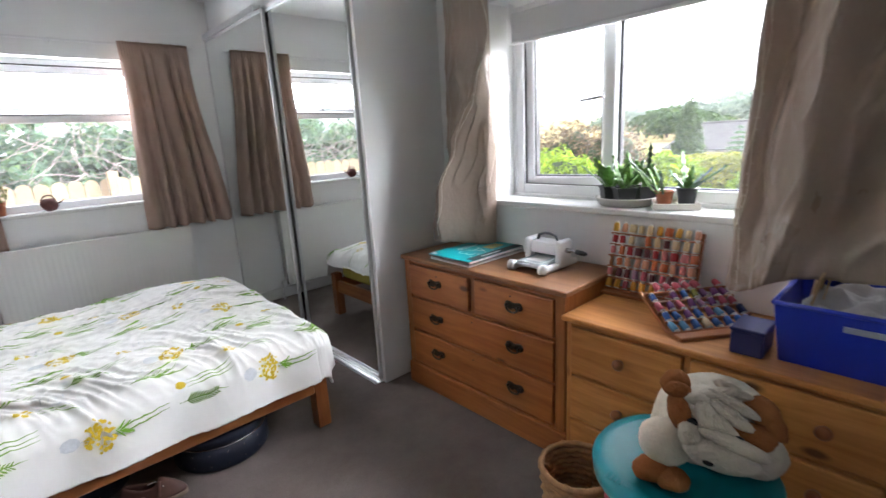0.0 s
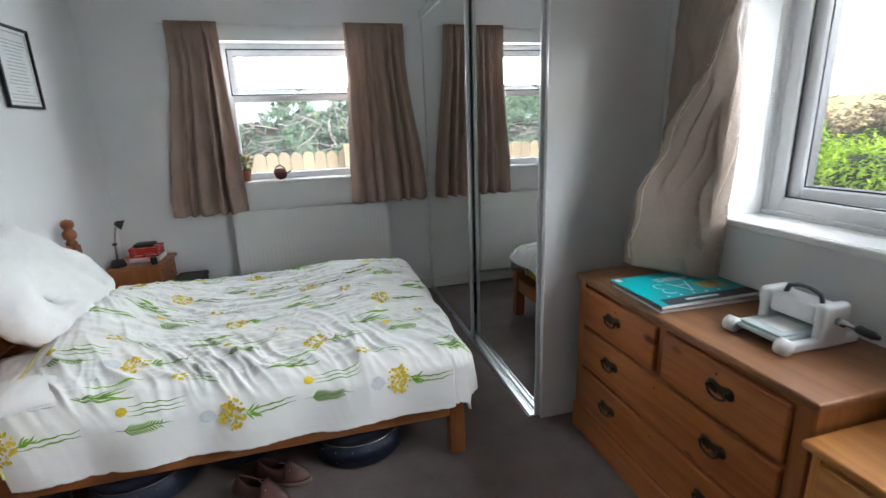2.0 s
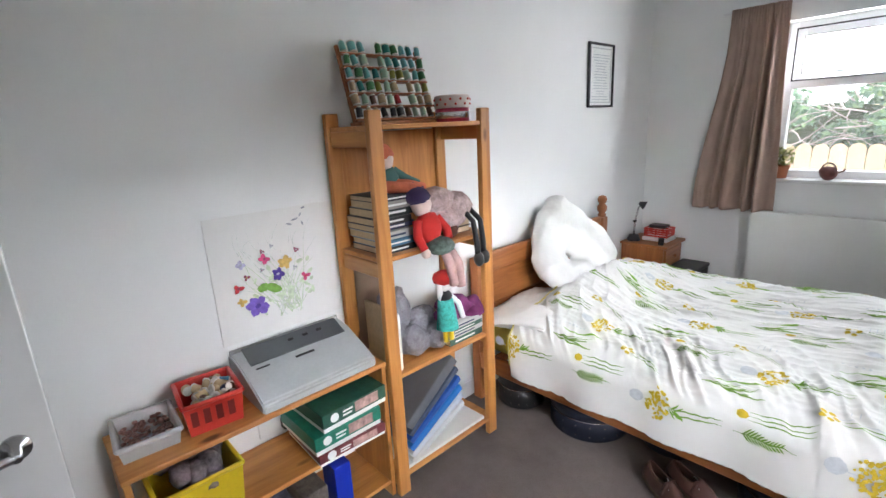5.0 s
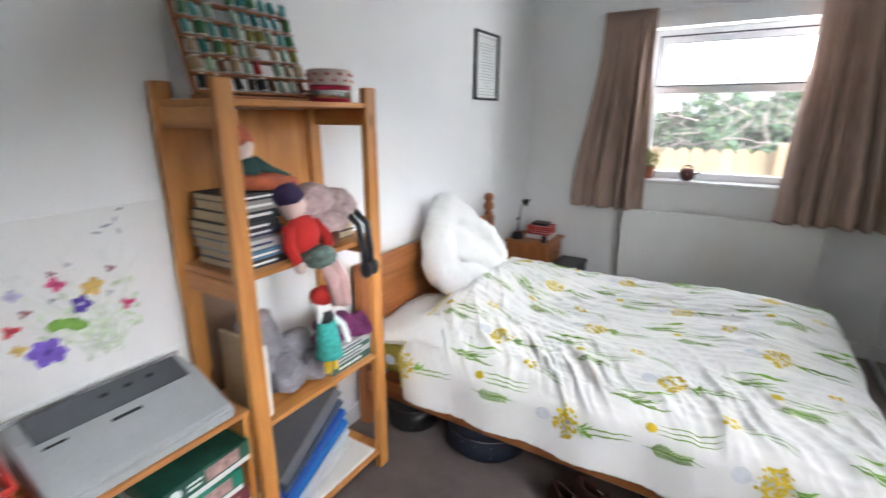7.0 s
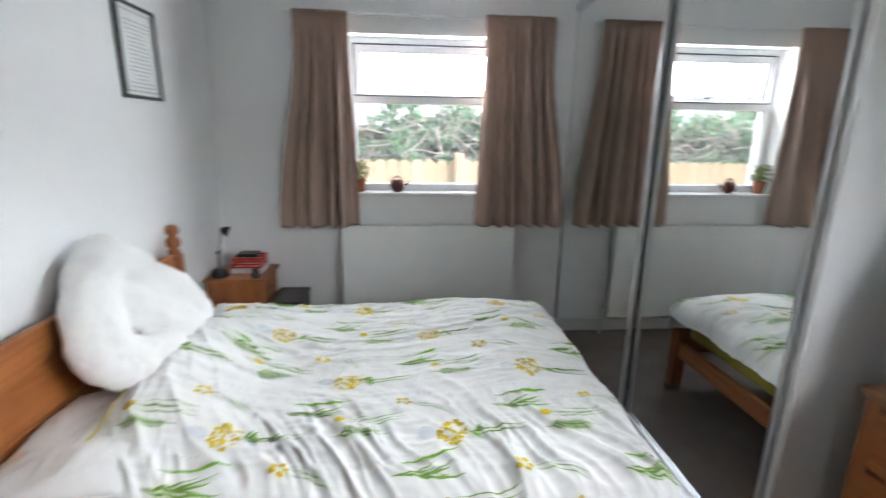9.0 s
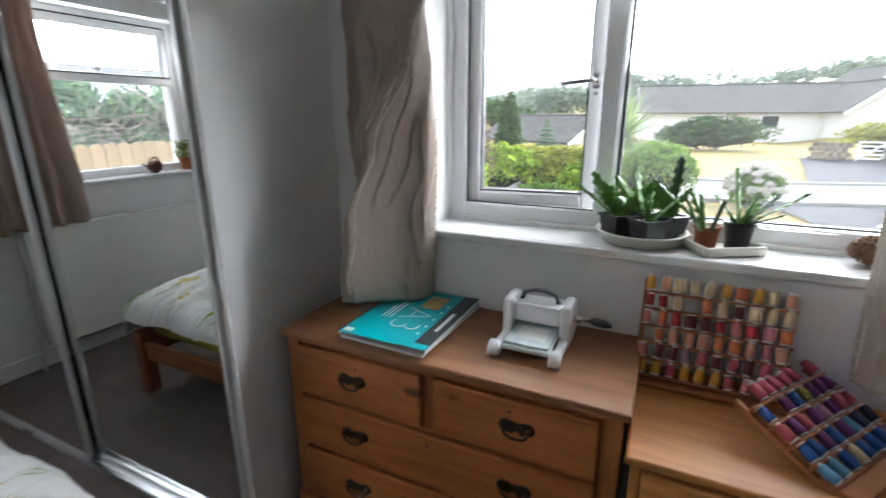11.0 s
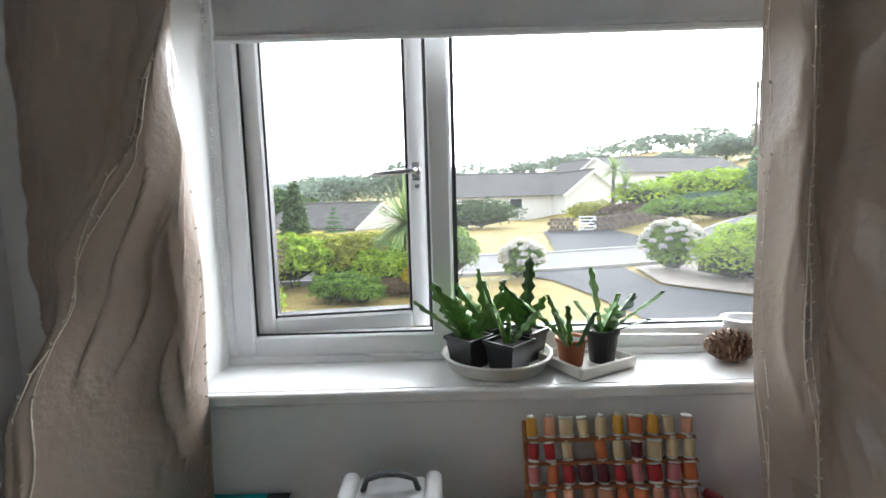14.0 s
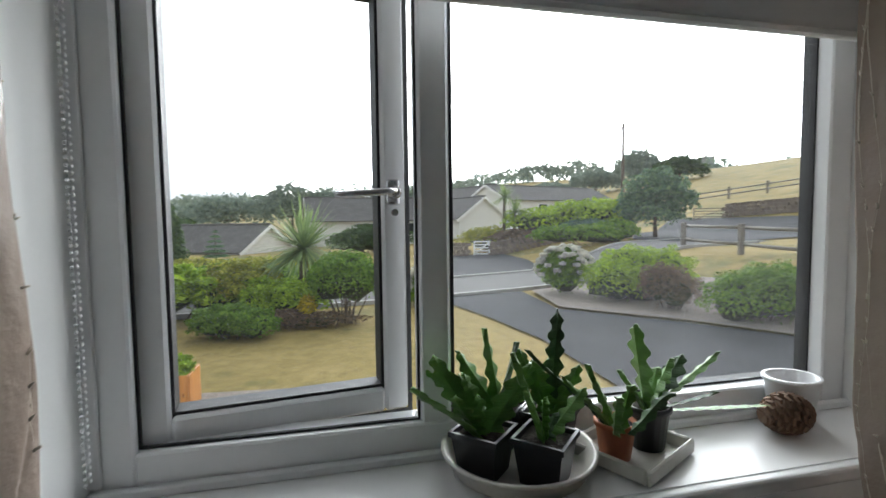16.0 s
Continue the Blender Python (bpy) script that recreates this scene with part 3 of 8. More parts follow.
cr, fr = draped("curtain", "long taupe satin curtain bunched and tucked into the crate", CURTAIN_B, [
    (0.0, [(3.035, 0.64), (2.98, 0.585), (3.03, 0.50), (2.97, 0.40), (3.03, 0.28), (2.97, 0.12), (3.03, -0.05)]),
    (0.4, [(3.035, 0.645), (2.935, 0.615), (3.01, 0.54), (2.88, 0.43), (3.01, 0.33), (2.90, 0.16), (3.0, 0.0)]),
    (0.75, [(3.01, 0.655), (2.89, 0.635), (2.92, 0.56), (2.80, 0.46), (2.97, 0.38), (2.87, 0.2), (2.98, 0.05)]),
    (1.0, [(2.934, 0.669), (2.86, 0.62), (2.80, 0.555), (2.765, 0.495), (2.84, 0.41), (2.86, 0.28), (2.92, 0.12)])],
    2.36, [0.822, 0.835, 0.87, 0.912, 0.925, 0.925, 0.925], 12)
def leaf_trim(name, fn, u0, seed, parent):
    """A stitched vine that winds down the edge of the cloth."""
    bm = B()
    rnd = random.Random(seed)
    for lane in range(2):
        pts = []
        for k in range(120):
            v = 0.02 + 0.96 * k / 119
            u = u0 + 0.012 * math.sin(18 * v + lane * 2.4 + seed) + lane * 0.018
            q = Vector(fn(min(0.995, max(0.005, u)), v))
            pts.append(q + Vector((-0.003, 0, 0)))
        tube(bm, pts, 0.0016, 4)
        for k in range(2, 118, 3):
            d = Vector((0, rnd.uniform(-1, 1), rnd.uniform(0.2, 1))).normalized()
            tube(bm, [pts[k], pts[k] + d * 0.005 + Vector((-0.001, 0, 0)), pts[k] + d * 0.010], 0.0024, 4, 0.0008)
    part(name, bm, TRIM_B, parent, "pale stitched vine along the edge")
leaf_trim("embroidery", fl, 0.02, 1, cl)
leaf_trim("embroidery", fl, 0.47, 2, cl)
leaf_trim("embroidery", fr, 0.02, 3, cr)
leaf_trim("embroidery", fr, 0.17, 4, cr)
ra = thing("curtain_rail", (3.03, -0.1, 2.34), "slim white plastic curtain rail above the wide window", "curtain rail")
part("rail", box(B(), -0.006, 0, 0, 0.006, 2.36, 0.014, 0.003), WHITE_PL, ra)
for y in (0.2, 1.2, 2.2):
    part("bracket", box(B(), 0.006, y, -0.004, 0.034, y + 0.02, 0.018, 0.002), WHITE_PL, ra)


# ---- bed ----
BX0, BX1, BY0_, BY1_ = 0.075, 2.055, 2.185, 3.60
bed = thing("bed", (0, 0, 0), "pine double bed with a panelled headboard, unmade", "bed")
for y in (BY0_ + 0.035, BY1_ - 0.035):
    bm = box(B(), BX0, y - 0.035, 0, BX0 + 0.06, y + 0.035, 0.84, 0.006, 2)
    part("head_post", bm, RED_Z, bed)
part("finial", lathe(B(), [(0.028, 0), (0.03, 0.02), (0.02, 0.03), (0.034, 0.05), (0.036, 0.075), (0.02, 0.098), (0.03, 0.11), (0.034, 0.13), (0.026, 0.15), (0.0, 0.158)], 18, (BX0 + 0.03, BY1_ - 0.035, 0.84)), RED_Z, bed, "turned pine finial")
part("top_rail", box(B(), BX0 + 0.012, BY0_ + 0.07, 0.73, BX0 + 0.048, BY1_ - 0.07, 0.85, 0.01, 2), RED_Y, bed)
part("lower_rail", box(B(), BX0 + 0.015, BY0_ + 0.07, 0.42, BX0 + 0.045, BY1_ - 0.07, 0.55, 0.006), RED_Y, bed)
part("headboard_panel", box(B(), BX0 + 0.024, BY0_ + 0.07, 0.55, BX0 + 0.036, BY1_ - 0.07, 0.73), RED_Y, bed)
for y in (BY0_, BY1_ - 0.03):
    part("side_rail", box(B(), BX0 + 0.06, y, 0.20, BX1 - 0.07, y + 0.03, 0.30, 0.005), RED_X, bed)
part("foot_rail", box(B(), BX1 - 0.045, BY0_ + 0.07, 0.20, BX1 - 0.015, BY1_ - 0.07, 0.30, 0.005), RED_Y, bed)
for y in (BY0_ + 0.035, BY1_ - 0.035):
    part("foot_leg", box(B(), BX1 - 0.07, y - 0.035, 0, BX1, y + 0.035, 0.36, 0.006, 2), RED_Z, bed)
for k in range(11):
    x = 0.22 + 0.16 * k
    part("slat", box(B(), x, BY0_ + 0.03, 0.285, x + 0.07, BY1_ - 0.03, 0.3, 0.002), PINE_Y, bed)
mt = thing("mattress", (0, 0, 0.3), "mattress in a yellow fitted sheet on the bed", "mattress")
bm = box(B(), BX0 + 0.075, BY0_ + 0.04, 0.002, BX1 - 0.075, BY1_ - 0.04, 0.2, 0.05, 4)
for f in bm.faces:
    f.smooth = True
part("mattress_body", bm, YELLOW_SHEET, mt)

DX0, DX1, DY0, DY1, DTOP = 0.30, 2.0, 2.25, 3.55, 0.545


def duvet(cx, cy, lift=0.0):
    """The duvet: cloth coordinates, beyond the mattress edges it turns down in a soft roll."""
    x, y = min(cx, DX1), min(max(cy, DY0), DY1)
    ex, ey = max(0, cx - DX1), (cy - y)
    h_ = math.hypot(ex, ey)
    d = (ex ** 4 + ey ** 4) ** 0.25
    n2 = lambda s, o=0: noise.noise(Vector((cx * s, cy * s, o)))
    def crease(u, v, o, sharp):
        return (1 - abs(noise.noise(Vector((u, v, o))))) ** sharp - 0.5
    wx, wy = cx + 0.10 * n2(2.3, 31) + 0.03 * n2(6, 35), cy + 0.07 * n2(2.0, 33) + 0.02 * n2(6, 37)
    top_ = smooth(2.3, 2.8, cy)
    puff = 0.026 * n2(1.9, 3) + 0.012 * n2(4.1, 7)
    # long narrow creases running from the head to the foot
    slack = min(1.0, max(0.25, 0.65 + 0.9 * n2(1.8, 11)))
    along = wy - 0.10 * (wx - 1.2) * (wy - 2.6)
    puff += slack * (0.35 + 0.65 * top_) * (0.017 * crease(wx * 2.2, along * 13, 40, 6) + 0.013 * crease(wx * 3.5, along * 25, 44, 4))
    # slanting creases towards the near hem
    slope = wx + 0.55 * (wy - 2.3)
    puff += (1 - top_) * (0.018 * crease(slope * 9, wy * 1.9, 60, 6) + 0.013 * crease(slope * 20, wy * 3.2, 64, 4))
    # small puckers fanning from the rumpled head end
    px_, py_ = cx - 0.55, cy - 3.05
    fan, reach = math.atan2(py_, px_ + 0.15), math.hypot(px_, py_)
    puff += math.exp(-(reach / 0.55) ** 2) * (0.016 * crease(fan * 5, reach * 3, 70, 4) + 0.008 * crease(fan * 11, reach * 5, 74, 3))
    puff += 0.005 * crease(wx * 11, wy * 9, 80, 3) + 0.003 * n2(27, 9)
    rise = 0.055 * math.exp(-((cx - 1.72) / 0.38) ** 2) * math.exp(-((cy - 3.1) / 0.6) ** 2)
    rise += 0.17 * math.exp(-((cx - 0.5) / 0.22) ** 2) * math.exp(-((cy - 2.88) / 0.42) ** 2)
    z = DTOP + puff + rise
    if d > 0:
        r = 0.10
        a = min(d / r, math.pi / 2)
        out = r * math.sin(a)
        down = r * (1 - math.cos(a)) + max(0, d - r * math.pi / 2)
        flare = 0.10 * max(0, d - r)
        fold = 0.012 * math.sin(cx * 17 + 2.5 * n2(2, 2)) * min(1, max(0, d - 0.06) / 0.2) if ex == 0 else 0.014 * math.sin(cy * 15) * min(1, d / 0.25)
        out += flare + fold + lift
        x += ex / h_ * out
        y += ey / h_ * out
        z -= down
        z += (rise + puff) * -min(1, d / 0.2) * 0.6
    return Vector((x, y, z + (lift if d < 0.07 else lift * 0.3)))


hue_piping = plain("yellow_piping", (0.62, 0.55, 0.2), 0.85, vary=0.1)
dv = thing("duvet", (0, 0, 0), "rumpled white duvet printed with yellow flowers and green leaves", "duvet")
CX0, CX1, CY0, CY1 = 0.30, 2.30, 1.93, 3.82
def duvet_uv(u, v):
    cx, cy = CX0 + (CX1 - CX0) * u, CY0 + (CY1 - CY0) * v
    if u < 0.2:
        cx += (1 - u / 0.2) * (0.10 * math.sin(math.pi * v) ** 2 - 0.02 + 0.12 * max(0, 1 - 3 * v))
    # the foot hem is tucked up, but for the near corner
    cx = min(cx, CX1 - 0.165 * smooth(2.22, 2.5, cy))
    return duvet(cx, cy)
bm = B()
grid(bm, duvet_uv, 330, 310)
solid(part("cover", bm, COTTON, dv), 0.012, -1)
part("piping", tube(B(), [duvet_uv(0.0, 0.03 + 0.94 * k / 60) for k in range(61)], 0.006, 6), hue_piping, dv, "pale yellow piping along the head edge")


def decal(bm, cx, cy, pts):
    """One printed patch on the cloth: a fan of outline points round its centre."""
    c = bm.verts.new(duvet(cx, cy, 0.0035))
    ring = [bm.verts.new(duvet(cx + px, cy + py, 0.0035)) for px, py in pts]
    for a, b in zip(ring, ring[1:] + ring[:1]):
        bm.faces.new((c, a, b)).smooth = True


def stroke(bm, cx, cy, ang, length, width, bend=0.0):
    """A thin printed stem or leaf."""
    n = max(3, int(length / 0.012))
    rows_ = []
    for i in range(n + 1):
        k = i / n
        a = ang + bend * k
        px, py = cx + math.cos(a) * length * k, cy + math.sin(a) * length * k
        w = width * (math.sin(math.pi * min(0.97, max(0.06, k))) ** 0.7)
        rows_.append([bm.verts.new(duvet(px - math.sin(a) * s * w, py + math.cos(a) * s * w, 0.0035)) for s in (-0.5, 0.5)])
    for a, b in zip(rows_, rows_[1:]):
        bm.faces.new((a[0], b[0], b[1], a[1])).smooth = True


yel, grn, lime, gry = B(), B(), B(), B()
rnd = random.Random(21)
motif = 0
for iy in range(10):
    for ix in range(6):
        cx = 0.42 + 0.34 * ix + (0.17 if iy % 2 else 0.0) + rnd.uniform(-0.03, 0.03)
        cy = 2.08 + 0.17 * iy + rnd.uniform(-0.02, 0.02)
        if cx > 1.98 or (cx > 1.9 and cy < 2.1):
            continue
        kind_ = (ix + iy // 2) % 2 + (2 if iy % 2 else 0)
        a0 = rnd.uniform(-0.3, 0.15)
        if kind_ == 0:
            for k in range(75):
                q, rr = rnd.uniform(0, 6.28), 0.05 * math.sqrt(rnd.random())
                fx, fy = cx + rr * math.cos(q), cy + rr * 1.15 * math.sin(q)
                s = rnd.uniform(0.004, 0.0085)
                decal(yel, fx, fy, [(s * math.cos(j * 1.257), s * math.sin(j * 1.257)) for j in range(5)])
            for dy in (-0.012, 0.006):
                stroke(grn, cx + 0.045, cy + dy, a0 * 0.5, 0.19, 0.006, 0.1)
            for k in range(6):
                stroke(lime, cx + 0.05 + 0.005 * k, cy, a0 + rnd.uniform(-1.2, 1.2), 0.04, 0.008)
            decal(gry, cx - 0.085, cy + 0.005, [(0.03 * math.cos(j * 0.7), 0.026 * math.sin(j * 0.7)) for j in range(9)])
            stroke(gry, cx - 0.062, cy, 0, 0.03, 0.004)
        elif kind_ == 1:
            for k in range(11):
                bx = cx + 0.011 * k
                stroke(grn, bx, cy, 0.75, 0.034 - 0.0014 * k, 0.005)
                stroke(grn, bx, cy, -0.75, 0.034 - 0.0014 * k, 0.005)
            stroke(grn, cx - 0.03, cy, 0.02, 0.19, 0.005)
            decal(yel, cx - 0.01, cy + 0.065, [(0.02 * math.cos(j * 0.9), 0.017 * math.sin(j * 0.9)) for j in range(7)])
            for dy in (0.05, 0.065, 0.082):
                stroke(grn, cx + 0.01, cy + dy, a0 * 0.5, 0.19, 0.0045, 0.12)
        elif kind_ == 2:
            stroke(lime, cx, cy, a0 + 0.1, 0.19, 0.014, 0.15)
            for k in range(7):
                stroke(grn, cx - 0.02 + 0.016 * k, cy - 0.055, a0 + 0.25 * (k % 3 - 1), 0.11, 0.007, 0.2)
            for k in range(5):
                s = 0.006
                decal(gry, cx + 0.02 * k, cy + 0.055, [(s * math.cos(j * 1.57), s * math.sin(j * 1.57)) for j in range(4)])
        else:
            for k in range(5):
                q = 6.28 * k / 5
                decal(yel, cx + 0.02 * math.cos(q), cy + 0.018 * math.sin(q), [(0.011 * math.cos(j * 1.05), 0.009 * math.sin(j * 1.05)) for j in range(6)])
            for dy in (-0.01, 0.004, 0.016):
                stroke(gry if dy > 0.01 else grn, cx + 0.02, cy + dy, a0, 0.16, 0.0032, -0.25)
            for k in range(4):
                stroke(gry, cx + 0.05 + 0.022 * k, cy + 0.04, 1.57, 0.03, 0.004)
prints = [part("flower_print", yel, plain("print_yellow", (0.62, 0.46, 0.03), 0.85, vary=0.25, scale=60, bump=0), dv, "printed yellow blossoms")]
prints.append(part("stem_print", grn, plain("print_green", (0.19, 0.34, 0.06), 0.85, vary=0.25, scale=40, bump=0), dv, "printed dark green stems"))
prints.append(part("leaf_print", lime, plain("print_lime", (0.2, 0.4, 0.04), 0.85, vary=0.25, scale=40, bump=0), dv, "printed bright green leaves"))
prints.append(part("seedhead_print", gry, plain("print_grey", (0.58, 0.61, 0.64), 0.85, vary=0.15, scale=40, bump=0), dv, "printed grey seed heads"))
for ob in prints:
    tagged(ob, kind="stuff")


def pillow(name, m, size, label, mat, seed):
    """A soft pillow: thin seams, drawn-out corners, a pushed-in middle and creases."""
    t = thing(name, m, label, "pillow")
    bm = B()
    tmp = bmesh.new()
    bmesh.ops.create_cube(tmp, size=2)
    bmesh.ops.subdivide_edges(tmp, edges=tmp.edges[:], cuts=39, use_grid_fill=True)
    for v in tmp.verts:
        x, y, z = v.co
        e = (1 - abs(x) ** 2.4) * (1 - abs(y) ** 2.4)
        th = max(0.03, e ** 0.42)
        q = noise.noise(Vector((x * 1.4 + seed, y * 1.4, z)))
        w = 0.22 * q
        if z > 0:
            # a slack tuck running in from one edge
            line = y - 0.35 * x + 0.15 + 0.2 * math.sin(2.5 * x)
            w -= 0.2 * math.exp(-(line / 0.17) ** 2) * smooth(-1.0, 0.3, x)
            w -= 0.25 * math.exp(-((x + 0.1) / 0.3) ** 2 - ((y - 0.1) / 0.3) ** 2)
        a, b = x + 0.3 * q, y + 0.3 * q
        c1 = (1 - abs(noise.noise(Vector((a * 1.5 + b, b * 4.5 - a, seed))))) ** 5
        c2 = (1 - abs(noise.noise(Vector((a * 6 + seed, b * 2.0, z * 0.6))))) ** 5
        w += 0.16 * c1 + 0.10 * c2 - 0.1
        pull = 1 - 0.10 * (1 - y * y) * abs(x) ** 3
        pull2 = 1 - 0.10 * (1 - x * x) * abs(y) ** 3
        v.co = Vector((x * size[0] * pull * (1 + 0.03 * q), y * size[1] * pull2 * (1 + 0.03 * q), z * size[2] * th * (1 + w)))
    for f in tmp.faces:
        f.smooth = True
    merge(bm, tmp)
    part("cushion", bm, mat, t)
    return t


pillow("pillow", pose(0.31, 2.47, 0.525, 0, -8, 6), (0.22, 0.31, 0.06), "flat pillow in a flower-printed white case on the bed", COTTON, 4)


# ---- chests of drawers ----
def drawer(parent, y0, y1, z0, z1, mat, x=0.0, bev=0.006):
    return part("drawer", box(B(), x - 0.006, y0 + 0.003, z0 + 0.003, x + 0.018, y1 - 0.003, z1 - 0.003, bev, 2), mat, parent)


def brass_pull(parent, y, z, x):
    """An old swan-neck pull on a pierced plate."""
    bm = B()
    for dy, s in ((-0.03, 0.02), (0, 0.014), (0.03, 0.02)):
        lathe(bm, [(s, 0), (s, 0.002), (s * 0.75, 0.0035)], 12, (x, y + dy, z + 0.008), (-1, 0, 0))
    for dy in (-0.016, 0.016):
        lathe(bm, [(0.011, 0), (0.011, 0.003)], 10, (x, y + dy, z + 0.014), (-1, 0, 0))
        lathe(bm, [(0.009, 0), (0.009, 0.003)], 10, (x, y + dy, z - 0.004), (-1, 0, 0))
    for dy in (-0.034, 0.034):
        lathe(bm, [(0.006, 0), (0.005, 0.014), (0.008, 0.018), (0.0, 0.024)], 10, (x, y + dy, z + 0.01), (-1, 0, 0))
    tube(bm, [(x - 0.016, y + 0.034 * math.cos(a), z + 0.008 - 0.026 * math.sin(a) ** 0.8) for a in [math.pi * k / 12 for k in range(13)]], 0.0042, 6)
    part("handle", bm, BRASS, parent, "dark brass drop handle")


ch = thing("chest_of_drawers", (2.62, 1.145, 0), "old stained pine chest of drawers with brass drop handles", "chest of drawers")
CWD, CDP, CH = 1.075, 0.435, 0.785
bm = B()
box(bm, 0.012, 0.012, 0.1, CDP, 0.032, CH - 0.024, 0.002), box(bm, 0.012, CWD - 0.032, 0.1, CDP, CWD - 0.012, CH - 0.024, 0.002)
box(bm, 0.34, 0.032, 0.1, 0.35, CWD - 0.032, CH - 0.024)
part("carcass", bm, OLD_Z, ch)
for z0, z1 in ((CH - 0.045, CH - 0.024), (0.548, 0.562), (0.345, 0.359), (0.13, 0.15)):
    part("drawer_rail", box(B(), 0.01, 0.032, z0, 0.2, CWD - 0.032, z1, 0.002), OLD_Y, ch)
for y0, y1 in ((0.012, 0.06), (CWD - 0.06, CWD - 0.012)):
    part("stile", box(B(), 0.004, y0, 0.13, 0.0115, y1, CH - 0.026, 0.002), OLD_Z, ch)
part("stile", box(B(), 0.01, CWD / 2 - 0.018, 0.562, 0.2, CWD / 2 + 0.018, CH - 0.045), OLD_Z, ch)
part("plinth", box(B(), -0.004, 0.0, 0, CDP, CWD, 0.13, 0.008, 2), OLD_Y, ch)
part("top", box(B(), -0.012, -0.004, CH - 0.024, CDP + 0.005, CWD + 0.004, CH, 0.007, 3), OLD_TOP, ch, "worn brown top")
half = CWD / 2
for y0, y1, z0, z1, hs in ((0.06, half - 0.018, 0.562, 0.74, (0.27,)), (half + 0.018, CWD - 0.06, 0.562, 0.74, (0.80,)),
                           (0.06, CWD - 0.06, 0.359, 0.548, (0.27, 0.80)), (0.06, CWD - 0.06, 0.15, 0.345, (0.27, 0.80))):
    d = drawer(ch, y0, y1, z0, z1, OLD_Y)
    for y in hs:
        brass_pull(d, y, (z0 + z1) / 2 + 0.005, -0.006)
    part("keyhole", lathe(B(), [(0.0045, 0), (0.0045, 0.001)], 10, (-0.0062, (y0 + y1) / 2, z1 - 0.035), (-1, 0, 0)), BLACK, d)

pc = thing("chest_of_drawers", (2.585, 0.13, 0), "honey pine chest of drawers with round wooden knobs", "chest of drawers")
PW, PD, PH = 1.008, 0.46, 0.70
bm = B()
for y0 in (0.008, PW - 0.03):
    box(bm, 0.012, y0, 0.0, PD, y0 + 0.022, PH - 0.022, 0.002)
box(bm, 0.014, 0.53, 0.05, PD - 0.02, 0.552, PH - 0.022, 0.002)
box(bm, 0.40, 0.03, 0.05, 0.41, PW - 0.03, PH - 0.022)
part("carcass", bm, PINE_Z, pc)
for z0, z1 in ((0.0, 0.052), (0.245, 0.256), (0.447, 0.458), (PH - 0.04, PH - 0.022)):
    part("drawer_rail", box(B(), 0.014, 0.03, z0, 0.2, 0.53, z1), PINE_Y, pc)
    part("drawer_rail", box(B(), 0.014, 0.552, z0, 0.2, PW - 0.03, z1), PINE_Y, pc)
part("top", box(B(), -0.012, -0.006, PH - 0.022, PD + 0.01, PW + 0.006, PH, 0.007, 3), PINE_Y, pc)
for y0, y1 in ((0.03, 0.53), (0.552, PW - 0.03)):
    for z0, z1 in ((0.052, 0.245), (0.256, 0.447), (0.458, PH - 0.04)):
        d = drawer(pc, y0, y1, z0, z1, PINE_Y, 0.006)
        for y in ((0.17, 0.40) if y0 < 0.1 else ((y0 + y1) / 2,)):
            part("knob", lathe(B(), [(0.012, 0), (0.011, 0.008), (0.02, 0.018), (0.021, 0.026), (0.015, 0.033), (0, 0.035)], 16, (0.0, y, (z0 + z1) / 2 + 0.01), (-1, 0, 0)), RED_Z, d, "turned wooden knob")


# ---- tall pine shelves ----
s = thing("shelf_unit", (XW + 0.015, 1.40, 0), "tall open pine shelf unit filled with books and dolls", "shelf unit")
SD, SW, SH = 0.318, 0.635, 1.605
for y in (0.0, SW - 0.057):
    for x in (0.0, SD - 0.03):
        part("post", box(B(), x, y, 0, x + 0.03, y + 0.057, SH, 0.005, 2), PINE_Z, s)
for z in (0.075, 0.545, 1.045, 1.535):
    bm = box(B(), 0.0, 0.0575, z, SD - 0.004, SW - 0.0575, z + 0.018, 0.003)
    box(bm, 0.0305, 0.012, z - 0.0, SD - 0.0305, 0.0575, z + 0.018, 0.002), box(bm, 0.0305, SW - 0.0575, z, SD - 0.0305, SW - 0.012, z + 0.018, 0.002)
    part("shelf", bm, PINE_Y, s)
for z in (0.03, 0.49, 0.98, 1.475):
    for y in (0.012, SW - 0.03):
        part("side_rail", box(B(), 0.0305, y, z, SD - 0.0305, y + 0.018, z + 0.06, 0.003), PINE_X, s)
part("back_panel", box(B(), 0.001, 0.0575, 1.064, 0.012, 0.5775, 1.53), PINE_Z, s, "knotty pine back panel")
part("back_panel", box(B(), 0.001, 0.0575, 0.1, 0.012, 0.20, 1.04), plain("hardboard", (0.26, 0.17, 0.11), 0.7), s, "brown hardboard back panel")

# ---- low shelves under the picture ----
ls = thing("low_shelf", (XW + 0.01, 0.50, 0), "low pine bookcase with two open shelves", "shelf unit")
LD, LW, LH = 0.29, 0.90, 0.635
for y in (0.0, LW - 0.02):
    part("side", box(B(), 0, y, 0, LD, y + 0.02, LH - 0.0185, 0.002), PINE_Z, ls)
part("top", box(B(), -0.0, -0.004, LH - 0.018, LD + 0.006, LW + 0.002, LH, 0.004, 2), PINE_Y, ls)
for z in (0.06, 0.325):
    part("shelf", box(B(), 0, 0.0202, z, LD - 0.004, LW - 0.0202, z + 0.018, 0.003), PINE_Y, ls)

# ---- colours for small things ----
def hue(name, c, rough=0.6, **k):
    return plain(name, c, rough, **k)


